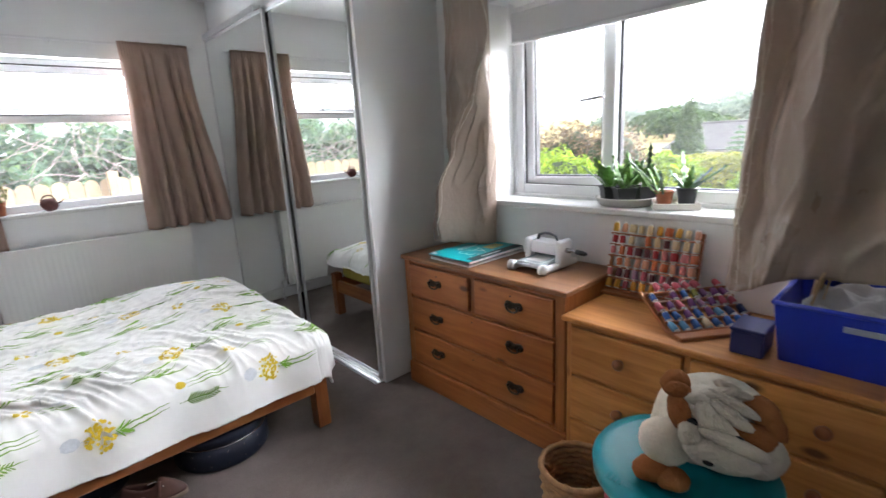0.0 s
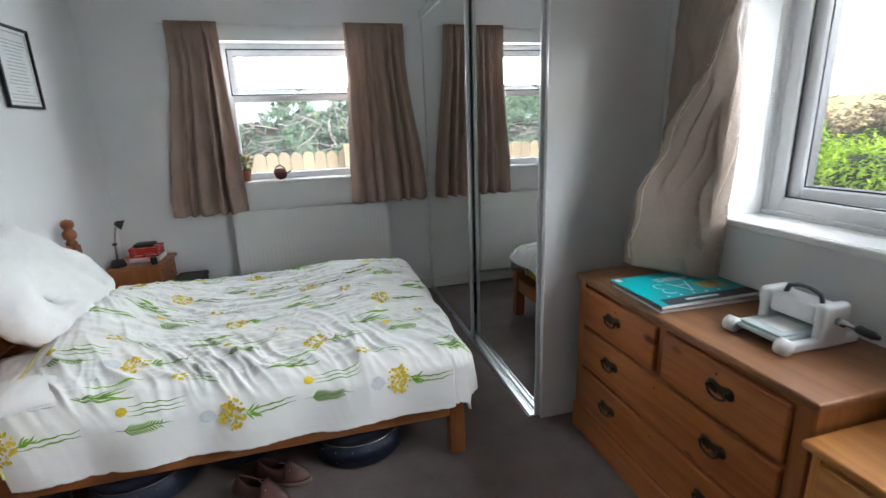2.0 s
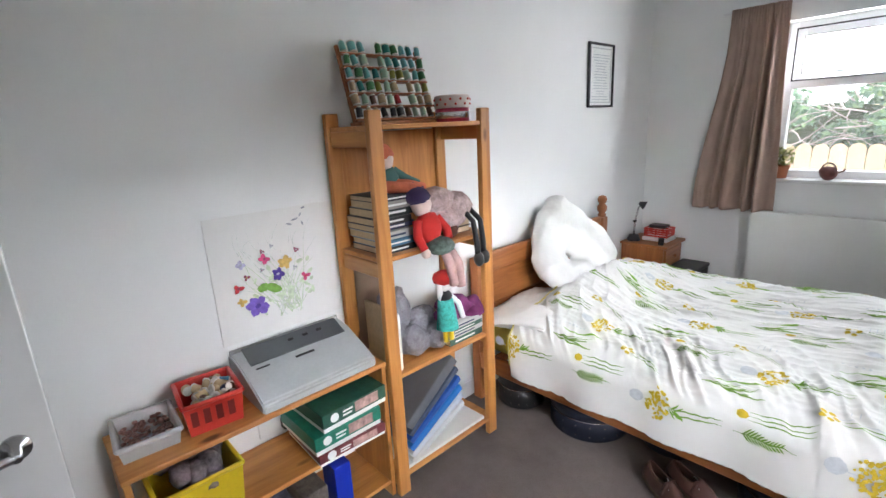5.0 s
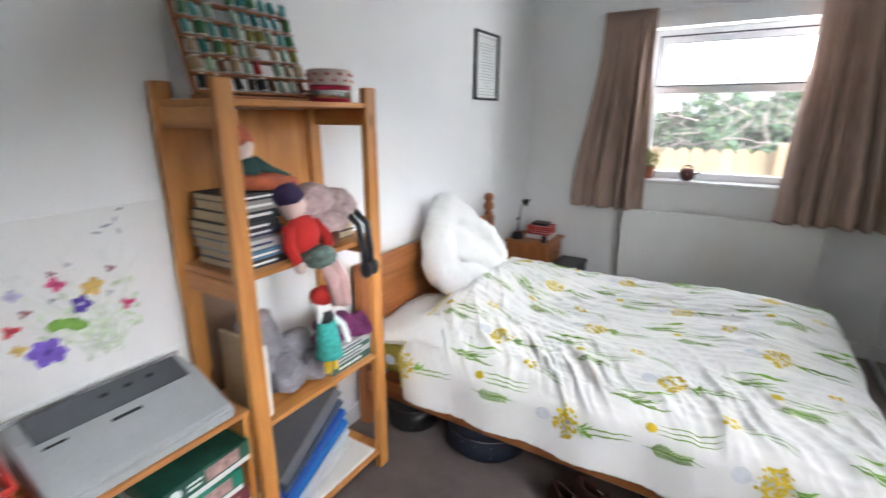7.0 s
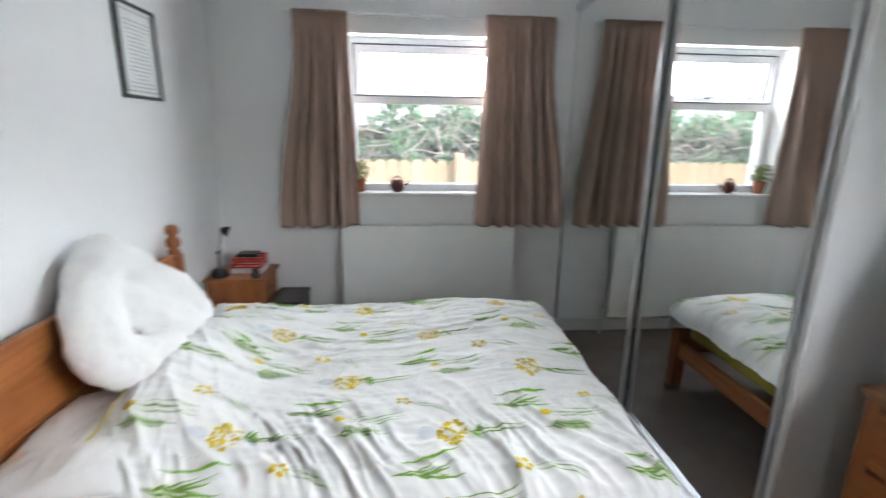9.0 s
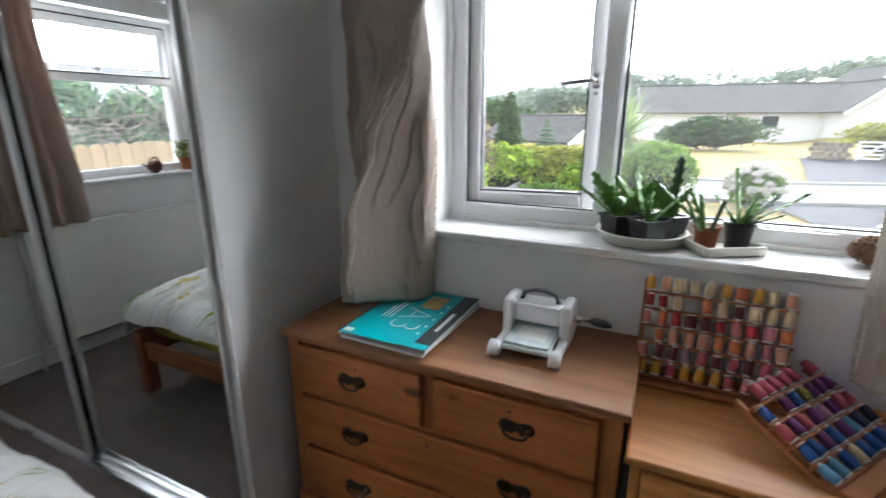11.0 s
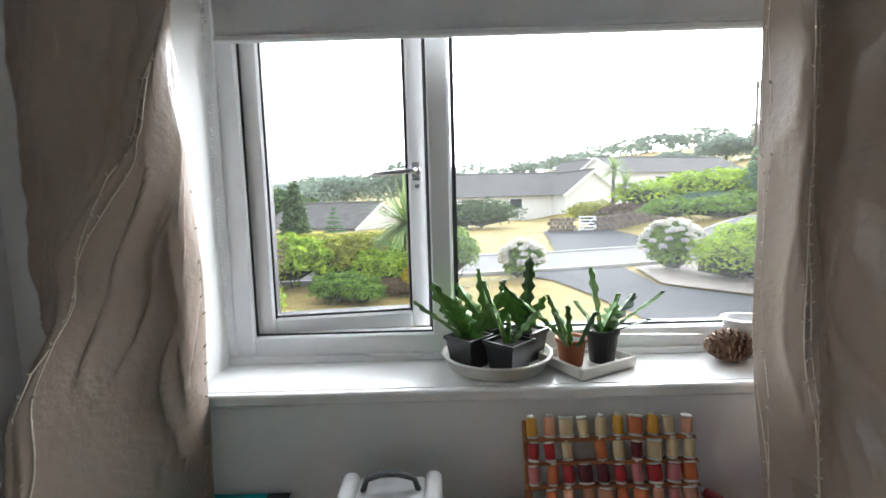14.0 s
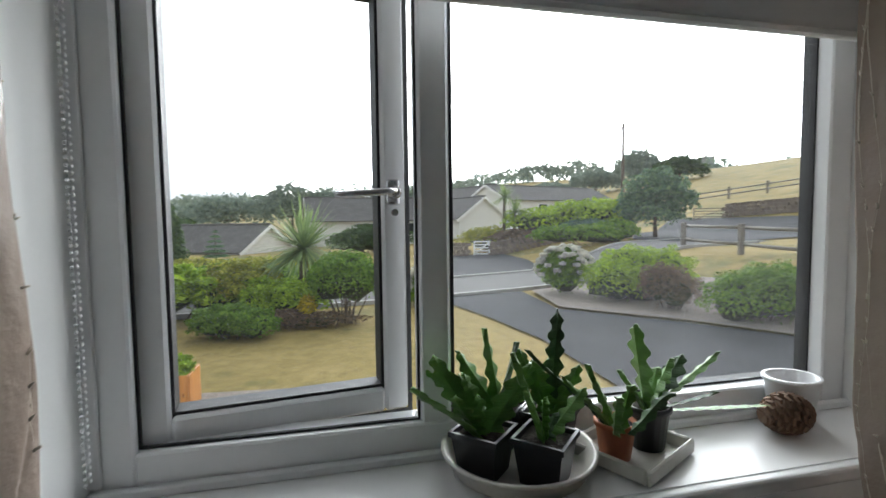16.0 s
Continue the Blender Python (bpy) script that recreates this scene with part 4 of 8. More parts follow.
RED_PL = hue("red_plastic", (0.55, 0.045, 0.03), 0.35)
BLUE_PL = hue("blue_plastic", (0.012, 0.035, 0.42), 0.35)
NAVY = hue("navy_case", (0.018, 0.024, 0.045), 0.55, bump=0.3, fine=200)
NAVY_PL = hue("navy_plastic", (0.015, 0.02, 0.12), 0.4)
YEL_PL = hue("yellow_plastic", (0.7, 0.5, 0.02), 0.35)
TEAL_PL = hue("teal_plastic", (0.0, 0.23, 0.27), 0.4)
GREY_PL = hue("grey_plastic", (0.42, 0.45, 0.46), 0.4)
DGREY_PL = hue("dark_grey_plastic", (0.1, 0.11, 0.12), 0.45)


def frosted(name, share):
    """Thin milky plastic that is partly seen through."""
    m, nt, p = nodes_of(name)
    p.inputs["Base Color"].default_value = (0.78, 0.79, 0.8, 1)
    p.inputs["Roughness"].default_value = 0.3
    clear = nt.nodes.new("ShaderNodeBsdfTransparent")
    both = nt.nodes.new("ShaderNodeMixShader")
    both.inputs["Fac"].default_value = share
    nt.links.new(clear.outputs["BSDF"], both.inputs[1])
    nt.links.new(p.outputs["BSDF"], both.inputs[2])
    nt.links.new(both.outputs["Shader"], nt.nodes["Material Output"].inputs["Surface"])
    return m


CLEAR = frosted("clear_plastic", 0.4)
TERRA = hue("terracotta", (0.36, 0.12, 0.05), 0.8)
SOIL = hue("potting_soil", (0.025, 0.018, 0.013), 0.95, bump=0.9, fine=60, depth=0.01)
CERAMIC = hue("cream_ceramic", (0.68, 0.66, 0.6), 0.25)
FUR_W = hue("cream_plush", (0.66, 0.6, 0.5), 0.95, vary=0.12, scale=18, bump=0.9, fine=160, depth=0.006, spec=0.1)
FUR_B = hue("brown_plush", (0.34, 0.13, 0.045), 0.95, vary=0.2, scale=18, bump=0.9, fine=160, depth=0.006, spec=0.1)
WICKER = hue("wicker", (0.4, 0.22, 0.09), 0.7, vary=0.3, scale=30)
LEATHER = hue("brown_leather", (0.085, 0.038, 0.028), 0.5, vary=0.25, scale=12)
CACTUS = hue("cactus_green", (0.10, 0.225, 0.035), 0.45, vary=0.35, scale=14, bump=0.2)
CACTUS_D = hue("cactus_dark", (0.04, 0.09, 0.03), 0.45, vary=0.35, scale=14, bump=0.2)
CONE = hue("pine_cone", (0.17, 0.10, 0.06), 0.8, vary=0.4, scale=30)
THREAD = [hue("thread_" + n, c, 0.5, bump=0.5, fine=500, depth=0.001) for n, c in (
    ("gold", (0.62, 0.32, 0.03)), ("cream", (0.66, 0.52, 0.3)), ("orange", (0.6, 0.16, 0.05)), ("pink", (0.58, 0.2, 0.2)), ("rose", (0.5, 0.09, 0.12)),
    ("red", (0.42, 0.02, 0.025)), ("maroon", (0.12, 0.015, 0.02)), ("peach", (0.64, 0.32, 0.2)), ("mauve", (0.35, 0.2, 0.3)), ("purple", (0.15, 0.03, 0.16)),
    ("blue", (0.02, 0.1, 0.35)), ("sky", (0.12, 0.32, 0.5)), ("navy", (0.015, 0.025, 0.08)), ("teal", (0.02, 0.2, 0.19)), ("green", (0.05, 0.2, 0.07)),
    ("olive", (0.26, 0.25, 0.04)), ("mint", (0.35, 0.5, 0.38)), ("brown", (0.16, 0.08, 0.045)), ("beige", (0.42, 0.31, 0.18)), ("black", (0.02, 0.02, 0.022)), ("aqua", (0.15, 0.42, 0.42)))]
TN = dict(gold=0, cream=1, orange=2, pink=3, rose=4, red=5, maroon=6, peach=7, mauve=8, purple=9, blue=10, sky=11, navy=12, teal=13, green=14, olive=15, mint=16, brown=17, beige=18, black=19, aqua=20)
SPOOL_WHITE = hue("spool_core", (0.72, 0.7, 0.64), 0.4)


def mesh_of(name, bm, mat):
    me = bpy.data.meshes.new(name)
    bmesh.ops.recalc_face_normals(bm, faces=bm.faces[:])
    bm.to_mesh(me)
    bm.free()
    me.materials.append(mat)
    return me


SPOOLS = {}


def spool(m, colour, kind, group):
    """A reel of thread standing on its own z axis: 0 a slim cone, 1 a wide reel, 2 a short cylinder."""
    if (kind, colour) not in SPOOLS:
        if kind == 0:
            core = lathe(B(), [(0.0115, 0), (0.0115, 0.003), (0.007, 0.004), (0.0065, 0.042), (0.008, 0.044), (0.008, 0.047), (0.003, 0.047)], 12)
            th = lathe(B(), [(0.011, 0.004), (0.0128, 0.007), (0.0115, 0.038), (0.0085, 0.042)], 14)
        elif kind == 1:
            core = lathe(B(), [(0.016, 0), (0.016, 0.004), (0.009, 0.005), (0.009, 0.039), (0.017, 0.040), (0.017, 0.043), (0.005, 0.043), (0.005, 0.040)], 16)
            th = lathe(B(), [(0.0145, 0.005), (0.0158, 0.009), (0.0158, 0.035), (0.0145, 0.039)], 16)
        else:
            core = lathe(B(), [(0.012, 0), (0.012, 0.003), (0.006, 0.004), (0.006, 0.038), (0.012, 0.039), (0.012, 0.042), (0.004, 0.042)], 12)
            th = lathe(B(), [(0.0105, 0.005), (0.0115, 0.008), (0.0115, 0.034), (0.0105, 0.037)], 14)
        SPOOLS[kind, colour] = (mesh_of("core", core, SPOOL_WHITE), mesh_of("thread", th, THREAD[colour]))
    e = thing("thread_spool", m, "reel of sewing thread on a wooden peg rack", "thread spool", group)
    for nm, me in zip(("core", "thread"), SPOOLS[kind, colour]):
        ob = new(nm, me)
        ob.parent = e
    return e


def spool_rack(m, width, rows_, cols, lean, pitch, colours, label, group, seed, fill=0.95, kinds=(0, 0, 1, 2)):
    """A wooden peg rack; local x is its width, it leans back along +y."""
    rk = thing("spool_rack", m, label, "spool rack")
    tilt = Matrix.Rotation(radians(-lean), 4, "X")
    bm = box(B(), 0, -0.03, 0, width, 0.05, 0.014, 0.003)
    part("base", bm, RED_X, rk)
    for x in (0.0, width - 0.014):
        o = part("upright", box(B(), x, 0.012, 0.012, x + 0.014, 0.026, pitch * rows_ + 0.01, 0.002), RED_Z, rk)
        o.matrix_basis = tilt
    rnd = random.Random(seed)
    for r_ in range(rows_):
        z = 0.016 + pitch * r_
        o = part("rail", box(B(), 0.0, -0.010, z + 0.002, width, 0.011, z + 0.010, 0.002), RED_X, rk)
        o.matrix_basis = tilt
        for c in range(cols):
            if rnd.random() > fill:
                continue
            x = width * (c + 0.5) / cols
            k = kinds[rnd.randrange(len(kinds))]
            pal = colours[min(r_, len(colours) - 1)]
            spool(m @ tilt @ pose(x, -0.004, z + 0.0115, rnd.uniform(-3, 3) + 6, 0, rnd.uniform(0, 300)), TN[pal[rnd.randrange(len(pal))]], k, group)
    return rk


# racks on the pine chest and on the tall shelves
ROT = Matrix.Rotation(radians(-90), 4, "Z")
spool_rack(Matrix.Translation((2.935, 1.155, PH)) @ ROT, 0.375, 6, 10, 14, 0.049,
           [("red", "rose", "pink", "rose", "gold"), ("pink", "peach", "rose", "mauve", "maroon"), ("rose", "pink", "peach", "orange"), ("red", "maroon", "orange", "peach", "pink"), ("maroon", "red", "orange", "pink", "cream"), ("cream", "gold", "orange", "peach", "cream")],
           "wooden peg rack of pink, red and orange thread", "spools on the pink rack", 3)
spool_rack(Matrix.Translation((2.63, 0.725, PH)) @ Matrix.Rotation(radians(-36), 4, "Z"), 0.33, 5, 8, 66, 0.05,
           [("sky", "blue", "mauve", "cream"), ("blue", "sky", "navy", "purple"), ("purple", "rose", "mauve", "red"), ("navy", "blue", "purple", "olive"), ("navy", "purple", "rose")],
           "low tilted peg rack of blue and purple thread", "spools on the blue rack", 5, kinds=(0, 0, 0, 2))
spool_rack(Matrix.Translation((0.20, 1.47, 1.5535)) @ Matrix.Rotation(radians(90), 4, "Z"), 0.41, 6, 10, 16, 0.052,
           [("beige", "brown", "beige", "mint", "black"), ("brown", "maroon", "mint", "beige", "red"), ("olive", "green", "teal", "mint", "beige"), ("olive", "green", "mint", "teal", "aqua"), ("aqua", "teal", "mint", "aqua", "green")],
           "wooden peg rack of green and brown thread", "spools on the green rack", 7)


# ---- things on the walls and round the bed ----
pf = thing("picture_frame", (XW, 3.41, 1.61), "black framed certificate with fine print on the wall", "picture frame")
part("frame", bar_frame(B(), "y", 0, 0.335, 0, 0.415, 0.001, 0.02, 0.014, 0.002), BLACK, pf)
part("print", box(B(), 0.003, 0.013, 0.013, 0.008, 0.322, 0.402), PAPER, pf)
bm = B()
rnd = random.Random(2)
for k in range(17):
    w2 = rnd.uniform(0.05, 0.11)
    box(bm, 0.008, 0.1675 - w2, 0.05 + 0.018 * k, 0.0092, 0.1675 + w2, 0.054 + 0.018 * k)
part("print_lines", bm, hue("faded_ink", (0.45, 0.46, 0.5), 0.8), pf)
part("border", bar_frame(B(), "y", 0.03, 0.305, 0.03, 0.385, 0.008, 0.0092, 0.006, 0), hue("faded_border", (0.5, 0.5, 0.52), 0.8), pf)
p = part("glazing", box(B(), 0.0125, 0.013, 0.013, 0.0145, 0.322, 0.402), GLASS, pf)
p.visible_shadow = False

def v_pillow(label):
    """A stuffed V-shaped pillow, its point leaning on the wall and both arms coming down onto the bed."""
    t = thing("pillow", (0, 0, 0), label, "pillow")
    bm = B()
    arms = ([(0.165, 2.895, 0.99), (0.20, 2.75, 0.89), (0.27, 2.655, 0.76), (0.34, 2.68, 0.675), (0.42, 2.78, 0.65)],
            [(0.165, 2.895, 0.99), (0.24, 2.94, 0.90), (0.32, 3.0, 0.82), (0.36, 3.05, 0.755), (0.39, 3.08, 0.71)],
            [(0.25, 2.84, 0.86), (0.33, 2.87, 0.79), (0.38, 2.90, 0.73), (0.41, 2.93, 0.69), (0.42, 2.94, 0.67)])
    for i, path in enumerate(arms):
        for k in range(18):
            f_ = k / 17
            w = (0.10, 0.105, 0.10)[i] - 0.012 * f_ + 0.012 * math.sin(math.pi * f_)
            blob(bm, spline(path, f_), (w * (0.85, 0.8, 0.7)[i], w, w * (1.0, 1.0, 0.8)[i]), 0.10, 3 * i + 0.15 * k, 3)
    ob = part("cushion", bm, PUFFY, t)
    rm = ob.modifiers.new("skin", "REMESH")
    rm.mode, rm.voxel_size, rm.use_smooth_shade = "VOXEL", 0.011, True
    sm = ob.modifiers.new("soften", "SMOOTH")
    sm.factor, sm.iterations = 0.6, 5
    tx = bpy.data.textures.new("pillow_creases", "CLOUDS")
    tx.noise_scale, tx.noise_depth = 0.085, 3
    dm = ob.modifiers.new("creases", "DISPLACE")
    dm.texture, dm.strength, dm.mid_level = tx, 0.024, 0.5
    return t


PUFFY = plain("creased_white_cotton", (0.74, 0.74, 0.72), 0.85, vary=0.03, scale=5, bump=0.55, fine=14, depth=0.012, spec=0.2)
v_pillow("plump white V-shaped pillow propped against the headboard")

ns = thing("bedside_table", (0.06, 3.96, 0), "small reddish pine bedside table with a drawer", "bedside table")
part("top", box(B(), 0, 0, 0.55, 0.37, 0.37, 0.57, 0.006, 2), RED_X, ns)
bm = box(B(), 0.01, 0.012, 0.02, 0.34, 0.028, 0.55)
box(bm, 0.01, 0.342, 0.02, 0.34, 0.358, 0.55), box(bm, 0.01, 0.028, 0.02, 0.022, 0.342, 0.55), box(bm, 0.022, 0.028, 0.05, 0.34, 0.342, 0.066)
part("carcass", bm, RED_Z, ns)
d = part("drawer", box(B(), 0.335, 0.032, 0.40, 0.353, 0.338, 0.535, 0.004, 2), RED_Y, ns)
part("knob", lathe(B(), [(0.008, 0), (0.008, 0.006), (0.014, 0.014), (0.01, 0.022), (0, 0.023)], 14, (0.353, 0.185, 0.468), (1, 0, 0)), RED_Z, d)
part("cupboard_door", box(B(), 0.335, 0.032, 0.07, 0.353, 0.338, 0.392, 0.004, 2), RED_Z, ns)
dl = thing("desk_lamp", (0.13, 4.05, 0.57), "small black desk lamp with thin chrome arms", "lamp")
part("base", lathe(B(), [(0.05, 0), (0.052, 0.008), (0.046, 0.022), (0.036, 0.045), (0.0, 0.05)], 20), BLACK, dl)
for dy in (-0.01, 0.01):
    part("arm", tube(B(), [(0, dy, 0.04), (0.005, dy, 0.16), (0.03, dy, 0.28)], 0.003, 6), STEEL, dl)
part("clip", box(B(), -0.006, -0.016, 0.15, 0.014, 0.016, 0.165, 0.003), BLACK, dl)
part("shade", lathe(B(), [(0.012, 0), (0.022, 0.02), (0.036, 0.05), (0.034, 0.05), (0.02, 0.022), (0, 0.014)], 18, (0.03, 0, 0.305), (0.75, 0.2, -0.35)), BLACK, dl)
bx = thing("storage_basket", (0.19, 4.10, 0.5705), "red slatted plastic basket on a white tray", "basket")
part("tray", box(B(), -0.01, -0.01, 0, 0.19, 0.16, 0.03, 0.006, 2), WHITE_PL, bx)
bm = B()
for z in (0.033, 0.052, 0.071):
    for a in ((0, 0, 0.18, 0.006), (0, 0.144, 0.18, 0.15), (0, 0.006, 0.006, 0.144), (0.174, 0.006, 0.18, 0.144)):
        box(bm, a[0], a[1], z, a[2], a[3], z + 0.013, 0.002)
for x, y in ((0, 0), (0.172, 0), (0, 0.142), (0.172, 0.142), (0.086, 0), (0.086, 0.142)):
    box(bm, x - 0.001, y - 0.001, 0.031, x + 0.009, y + 0.009, 0.098, 0.002)
box(bm, -0.004, -0.004, 0.088, 0.184, 0.004, 0.1, 0.002), box(bm, -0.004, 0.146, 0.088, 0.184, 0.154, 0.1, 0.002)
box(bm, -0.004, 0.004, 0.088, 0.004, 0.146, 0.1, 0.002), box(bm, 0.176, 0.004, 0.088, 0.184, 0.146, 0.1, 0.002)
part("basket_body", bm, RED_PL, bx)
gc = thing("glasses_case", (0.215, 4.115, 0.672), "black glasses case lying on the red basket", "case")
part("body", box(B(), 0, 0, 0, 0.13, 0.1, 0.024, 0.008, 2), BLACK, gc)
cl_ = thing("alarm_clock", pose(0.36, 4.02, 0.5705, 0, 0, 20), "small black alarm clock on the bedside table", "clock")
part("body", box(B(), -0.02, -0.035, 0, 0.02, 0.035, 0.05, 0.006, 2), BLACK, cl_)
part("face", box(B(), 0.0202, -0.028, 0.012, 0.0212, 0.028, 0.042), DGREY_PL, cl_)
sb = thing("storage_box", (0.455, 3.93, 0), "black storage box on the floor by the bedside table", "box")
part("body", box(B(), 0, 0, 0, 0.19, 0.3, 0.40, 0.01, 2), BLACK, sb)
part("lid", box(B(), -0.006, -0.006, 0.4005, 0.196, 0.306, 0.43, 0.008, 2), BLACK, sb)


def potted(name, at, label, pot_mat, r, hgt, seed, leaf_mat, up_=0.14, n=160, size=0.018):
    t = thing(name, at, label, "plant")
    part("pot", lathe(B(), [(r * 0.75, 0), (r, hgt * 0.85), (r * 1.08, hgt * 0.86), (r * 1.08, hgt), (r * 0.95, hgt), (r * 0.92, hgt * 0.9), (0, hgt * 0.9)], 18), pot_mat, t)
    leaf_cloud_small(t, r, hgt, up_, n, size, leaf_mat, seed)
    return t


def leaf_cloud_small(t, r, hgt, up_, n, size, mat, seed):
    rnd = random.Random(seed)
    bm = B()
    for k in range(n):
        q, rr = rnd.uniform(0, 6.28), r * 1.5 * math.sqrt(rnd.random())
        c = Vector((rr * math.cos(q), rr * math.sin(q), hgt + up_ * rnd.random()))
        a = Vector((rnd.uniform(-1, 1), rnd.uniform(-1, 1), rnd.uniform(0, 1))).normalized() * size
        b = a.cross(Vector((rnd.uniform(-1, 1), rnd.uniform(-1, 1), 1))).normalized() * size * 0.4
        bm.faces.new([bm.verts.new(c + v) for v in (-a, b, a, -b)])
    for k in range(12):
        q = 6.28 * k / 12
        tube(bm, [(0, 0, hgt * 0.9), (r * 0.6 * math.cos(q), r * 0.6 * math.sin(q), hgt + up_ * 0.6), (r * 1.2 * math.cos(q), r * 1.2 * math.sin(q), hgt + up_)], 0.0022, 4, 0.001)
    part("leaves", bm, mat, t)


SA = AZ0 + 0.025
potted("potted_plant", (0.985, 4.44, SA), "green and yellow potted plant on the window sill", TERRA, 0.045, 0.09, 5, hue("sill_leaf", (0.2, 0.24, 0.04), 0.5), 0.12)
potted("potted_plant", (1.93, 4.43, SA), "small potted plant in a red-brown pot on the sill", TERRA, 0.04, 0.09, 6, hue("sill_leaf_pink", (0.3, 0.16, 0.1), 0.5), 0.06)
ow = thing("basket_ornament", (1.25, 4.405, SA), "dark red woven basket ornament with a loop handle", "ornament")
bm = blob(B(), (0, 0, 0.045), (0.052, 0.042, 0.045), 0.15, 3, 3)
part("body", bm, hue("dark_red_weave", (0.11, 0.025, 0.02), 0.6, vary=0.4, scale=40), ow)
part("handle", tube(B(), [(0.04 * math.cos(a), 0, 0.06 + 0.05 * math.sin(a)) for a in [math.pi * k / 10 for k in range(11)]], 0.006, 6), LEATHER, ow)
part("spout", tube(B(), [(0.045, 0, 0.05), (0.075, 0, 0.06), (0.085, 0, 0.075)], 0.007, 6), LEATHER, ow)

# under the bed
def drum_case(at, r, hgt, label, m=NAVY):
    t = thing("instrument_case", at, label, "case")
    part("body", lathe(B(), [(r * 0.97, 0), (r, 0.008), (r, hgt * 0.7)], 36), m, t)
    part("lid", lathe(B(), [(r * 1.012, hgt * 0.7 + 0.001), (r * 1.012, hgt * 0.97), (r * 0.97, hgt), (0, hgt)], 36), m, t)
    part("seam", lathe(B(), [(r * 1.006, hgt * 0.66), (r * 1.018, hgt * 0.68), (r * 1.006, hgt * 0.7)], 36), STEEL, t, "thin metal edging")
    for k in range(18):
        q = 2 * math.pi * k / 18
        for z in (0.03, hgt * 0.5):
            part("rivet", lathe(B(), [(0.0045, 0), (0.003, 0.002)], 8, (r * math.cos(q), r * math.sin(q), z), (math.cos(q), math.sin(q), 0)), STEEL, t)
    return t


drum_case((1.59, 2.435, 0), 0.215, 0.17, "round navy instrument case with steel rivets under the bed")
drum_case((0.68, 2.43, 0), 0.20, 0.16, "round navy instrument case under the bed")
drum_case((1.06, 2.56, 0), 0.16, 0.165, "navy instrument case further under the bed")
drum_case((0.29, 2.36, 0), 0.13, 0.165, "black round case by the head of the bed", BLACK)
drum_case((1.90, 2.62, 0), 0.1, 0.12, "small black case under the foot of the bed", BLACK)
pb = thing("plastic_lid", (0.28, 2.30, 0.167), "translucent grey plastic sheet lying on the cases", "plastic sheet")
part("sheet", box(B(), 0, 0, 0, 0.48, 0.3, 0.012, 0.004), GREY_PL, pb)


def sandal(m, label):
    t = thing("shoe", m, label, "shoe", "pair of shoes")
    bm = B()
    def sole(u, v):
        a = 2 * math.pi * u
        w2 = 0.042 + 0.008 * math.cos(a)
        return (0.13 * math.cos(a), w2 * math.sin(a) * (1 + 0.1 * math.cos(a)), 0.022 * v)
    vs_ = grid(bm, sole, 28, 1, True)
    bm.faces.new([c[0] for c in vs_][::-1]), bm.faces.new([c[1] for c in vs_])
    part("sole", bm, hue("shoe_sole", (0.2, 0.15, 0.11), 0.8), t)
    bm = B()
    def upper(u, v):
        a = 2 * math.pi * u
        front = 0.5 + 0.5 * math.cos(a)
        hgt = 0.022 + (0.066 + 0.014 * math.cos(2 * a)) * v
        k = 1 - (0.30 + 0.28 * front) * v ** 1.6
        w2 = 0.042 + 0.008 * math.cos(a)
        return (0.128 * math.cos(a) * k - 0.016 * v * front, w2 * math.sin(a) * k, hgt)
    grid(bm, upper, 32, 6, True)
    solid(part("upper", bm, LEATHER, t), 0.004)
    part("strap", tube(B(), [(0.03, -0.042, 0.04), (0.035, -0.02, 0.09), (0.035, 0.02, 0.09), (0.03, 0.042, 0.04)], 0.008, 6, None, 0.4), LEATHER, t)
    part("lace", tube(B(), [(0.05, -0.025, 0.07), (0.02, 0.0, 0.085), (-0.02, 0.03, 0.06), (-0.03, 0.045, 0.03)], 0.0022, 4), PAPER, t)
    return t


sandal(pose(1.17, 2.17, 0, 0, 0, -28), "worn brown leather shoe with a loose lace")
sandal(pose(1.25, 2.255, 0, 0, 0, -20), "worn brown leather shoe beside the case")


# ---- on the old chest ----
CT = CH
pads = [(0.0, 0.012, hue("sketch_grey", (0.5, 0.5, 0.5), 0.7)), (0.0125, 0.010, hue("sketch_black", (0.06, 0.06, 0.07), 0.6))]
for k, (z, hgt, m_) in enumerate(pads):
    t = thing("sketch_pad", pose(2.632 + 0.012 * k, 1.705 + 0.01 * k, CT + 0.0005 + z, 0, 0, -2 + 2.0 * k), "spiral sketch pad in a pile on the chest", "sketch pad")
    part("page_block", box(B(), 0.004, 0.003, 0.001, 0.416, 0.297, hgt - 0.001), PAPER, t)
    part("cover", box(B(), 0, 0, hgt - 0.001, 0.42, 0.3, hgt, 0), m_, t)
pad = thing("sketch_pad", pose(2.622, 1.69, CT + 0.0235, 0, 0, 0), "turquoise A3 spiral sketch pad on top of the pile", "sketch pad")
part("page_block", box(B(), 0.004, 0.002, 0, 0.418, 0.298, 0.012), PAPER, pad)
cv = part("cover", box(B(), 0, 0, 0.012, 0.42, 0.3, 0.0135), hue("turquoise_card", (0.0, 0.36, 0.40), 0.4), pad, "glossy turquoise cover")
part("spine_band", box(B(), 0.03, 0.0, 0.0137, 0.42, 0.052, 0.0142), hue("charcoal_card", (0.035, 0.04, 0.045), 0.5), pad, "charcoal band")
part("cover_picture", box(B(), 0.265, 0.09, 0.0137, 0.375, 0.16, 0.0142), hue("ochre_print", (0.5, 0.34, 0.12), 0.5, vary=0.6, scale=30), pad, "small ochre picture")
bm = B()
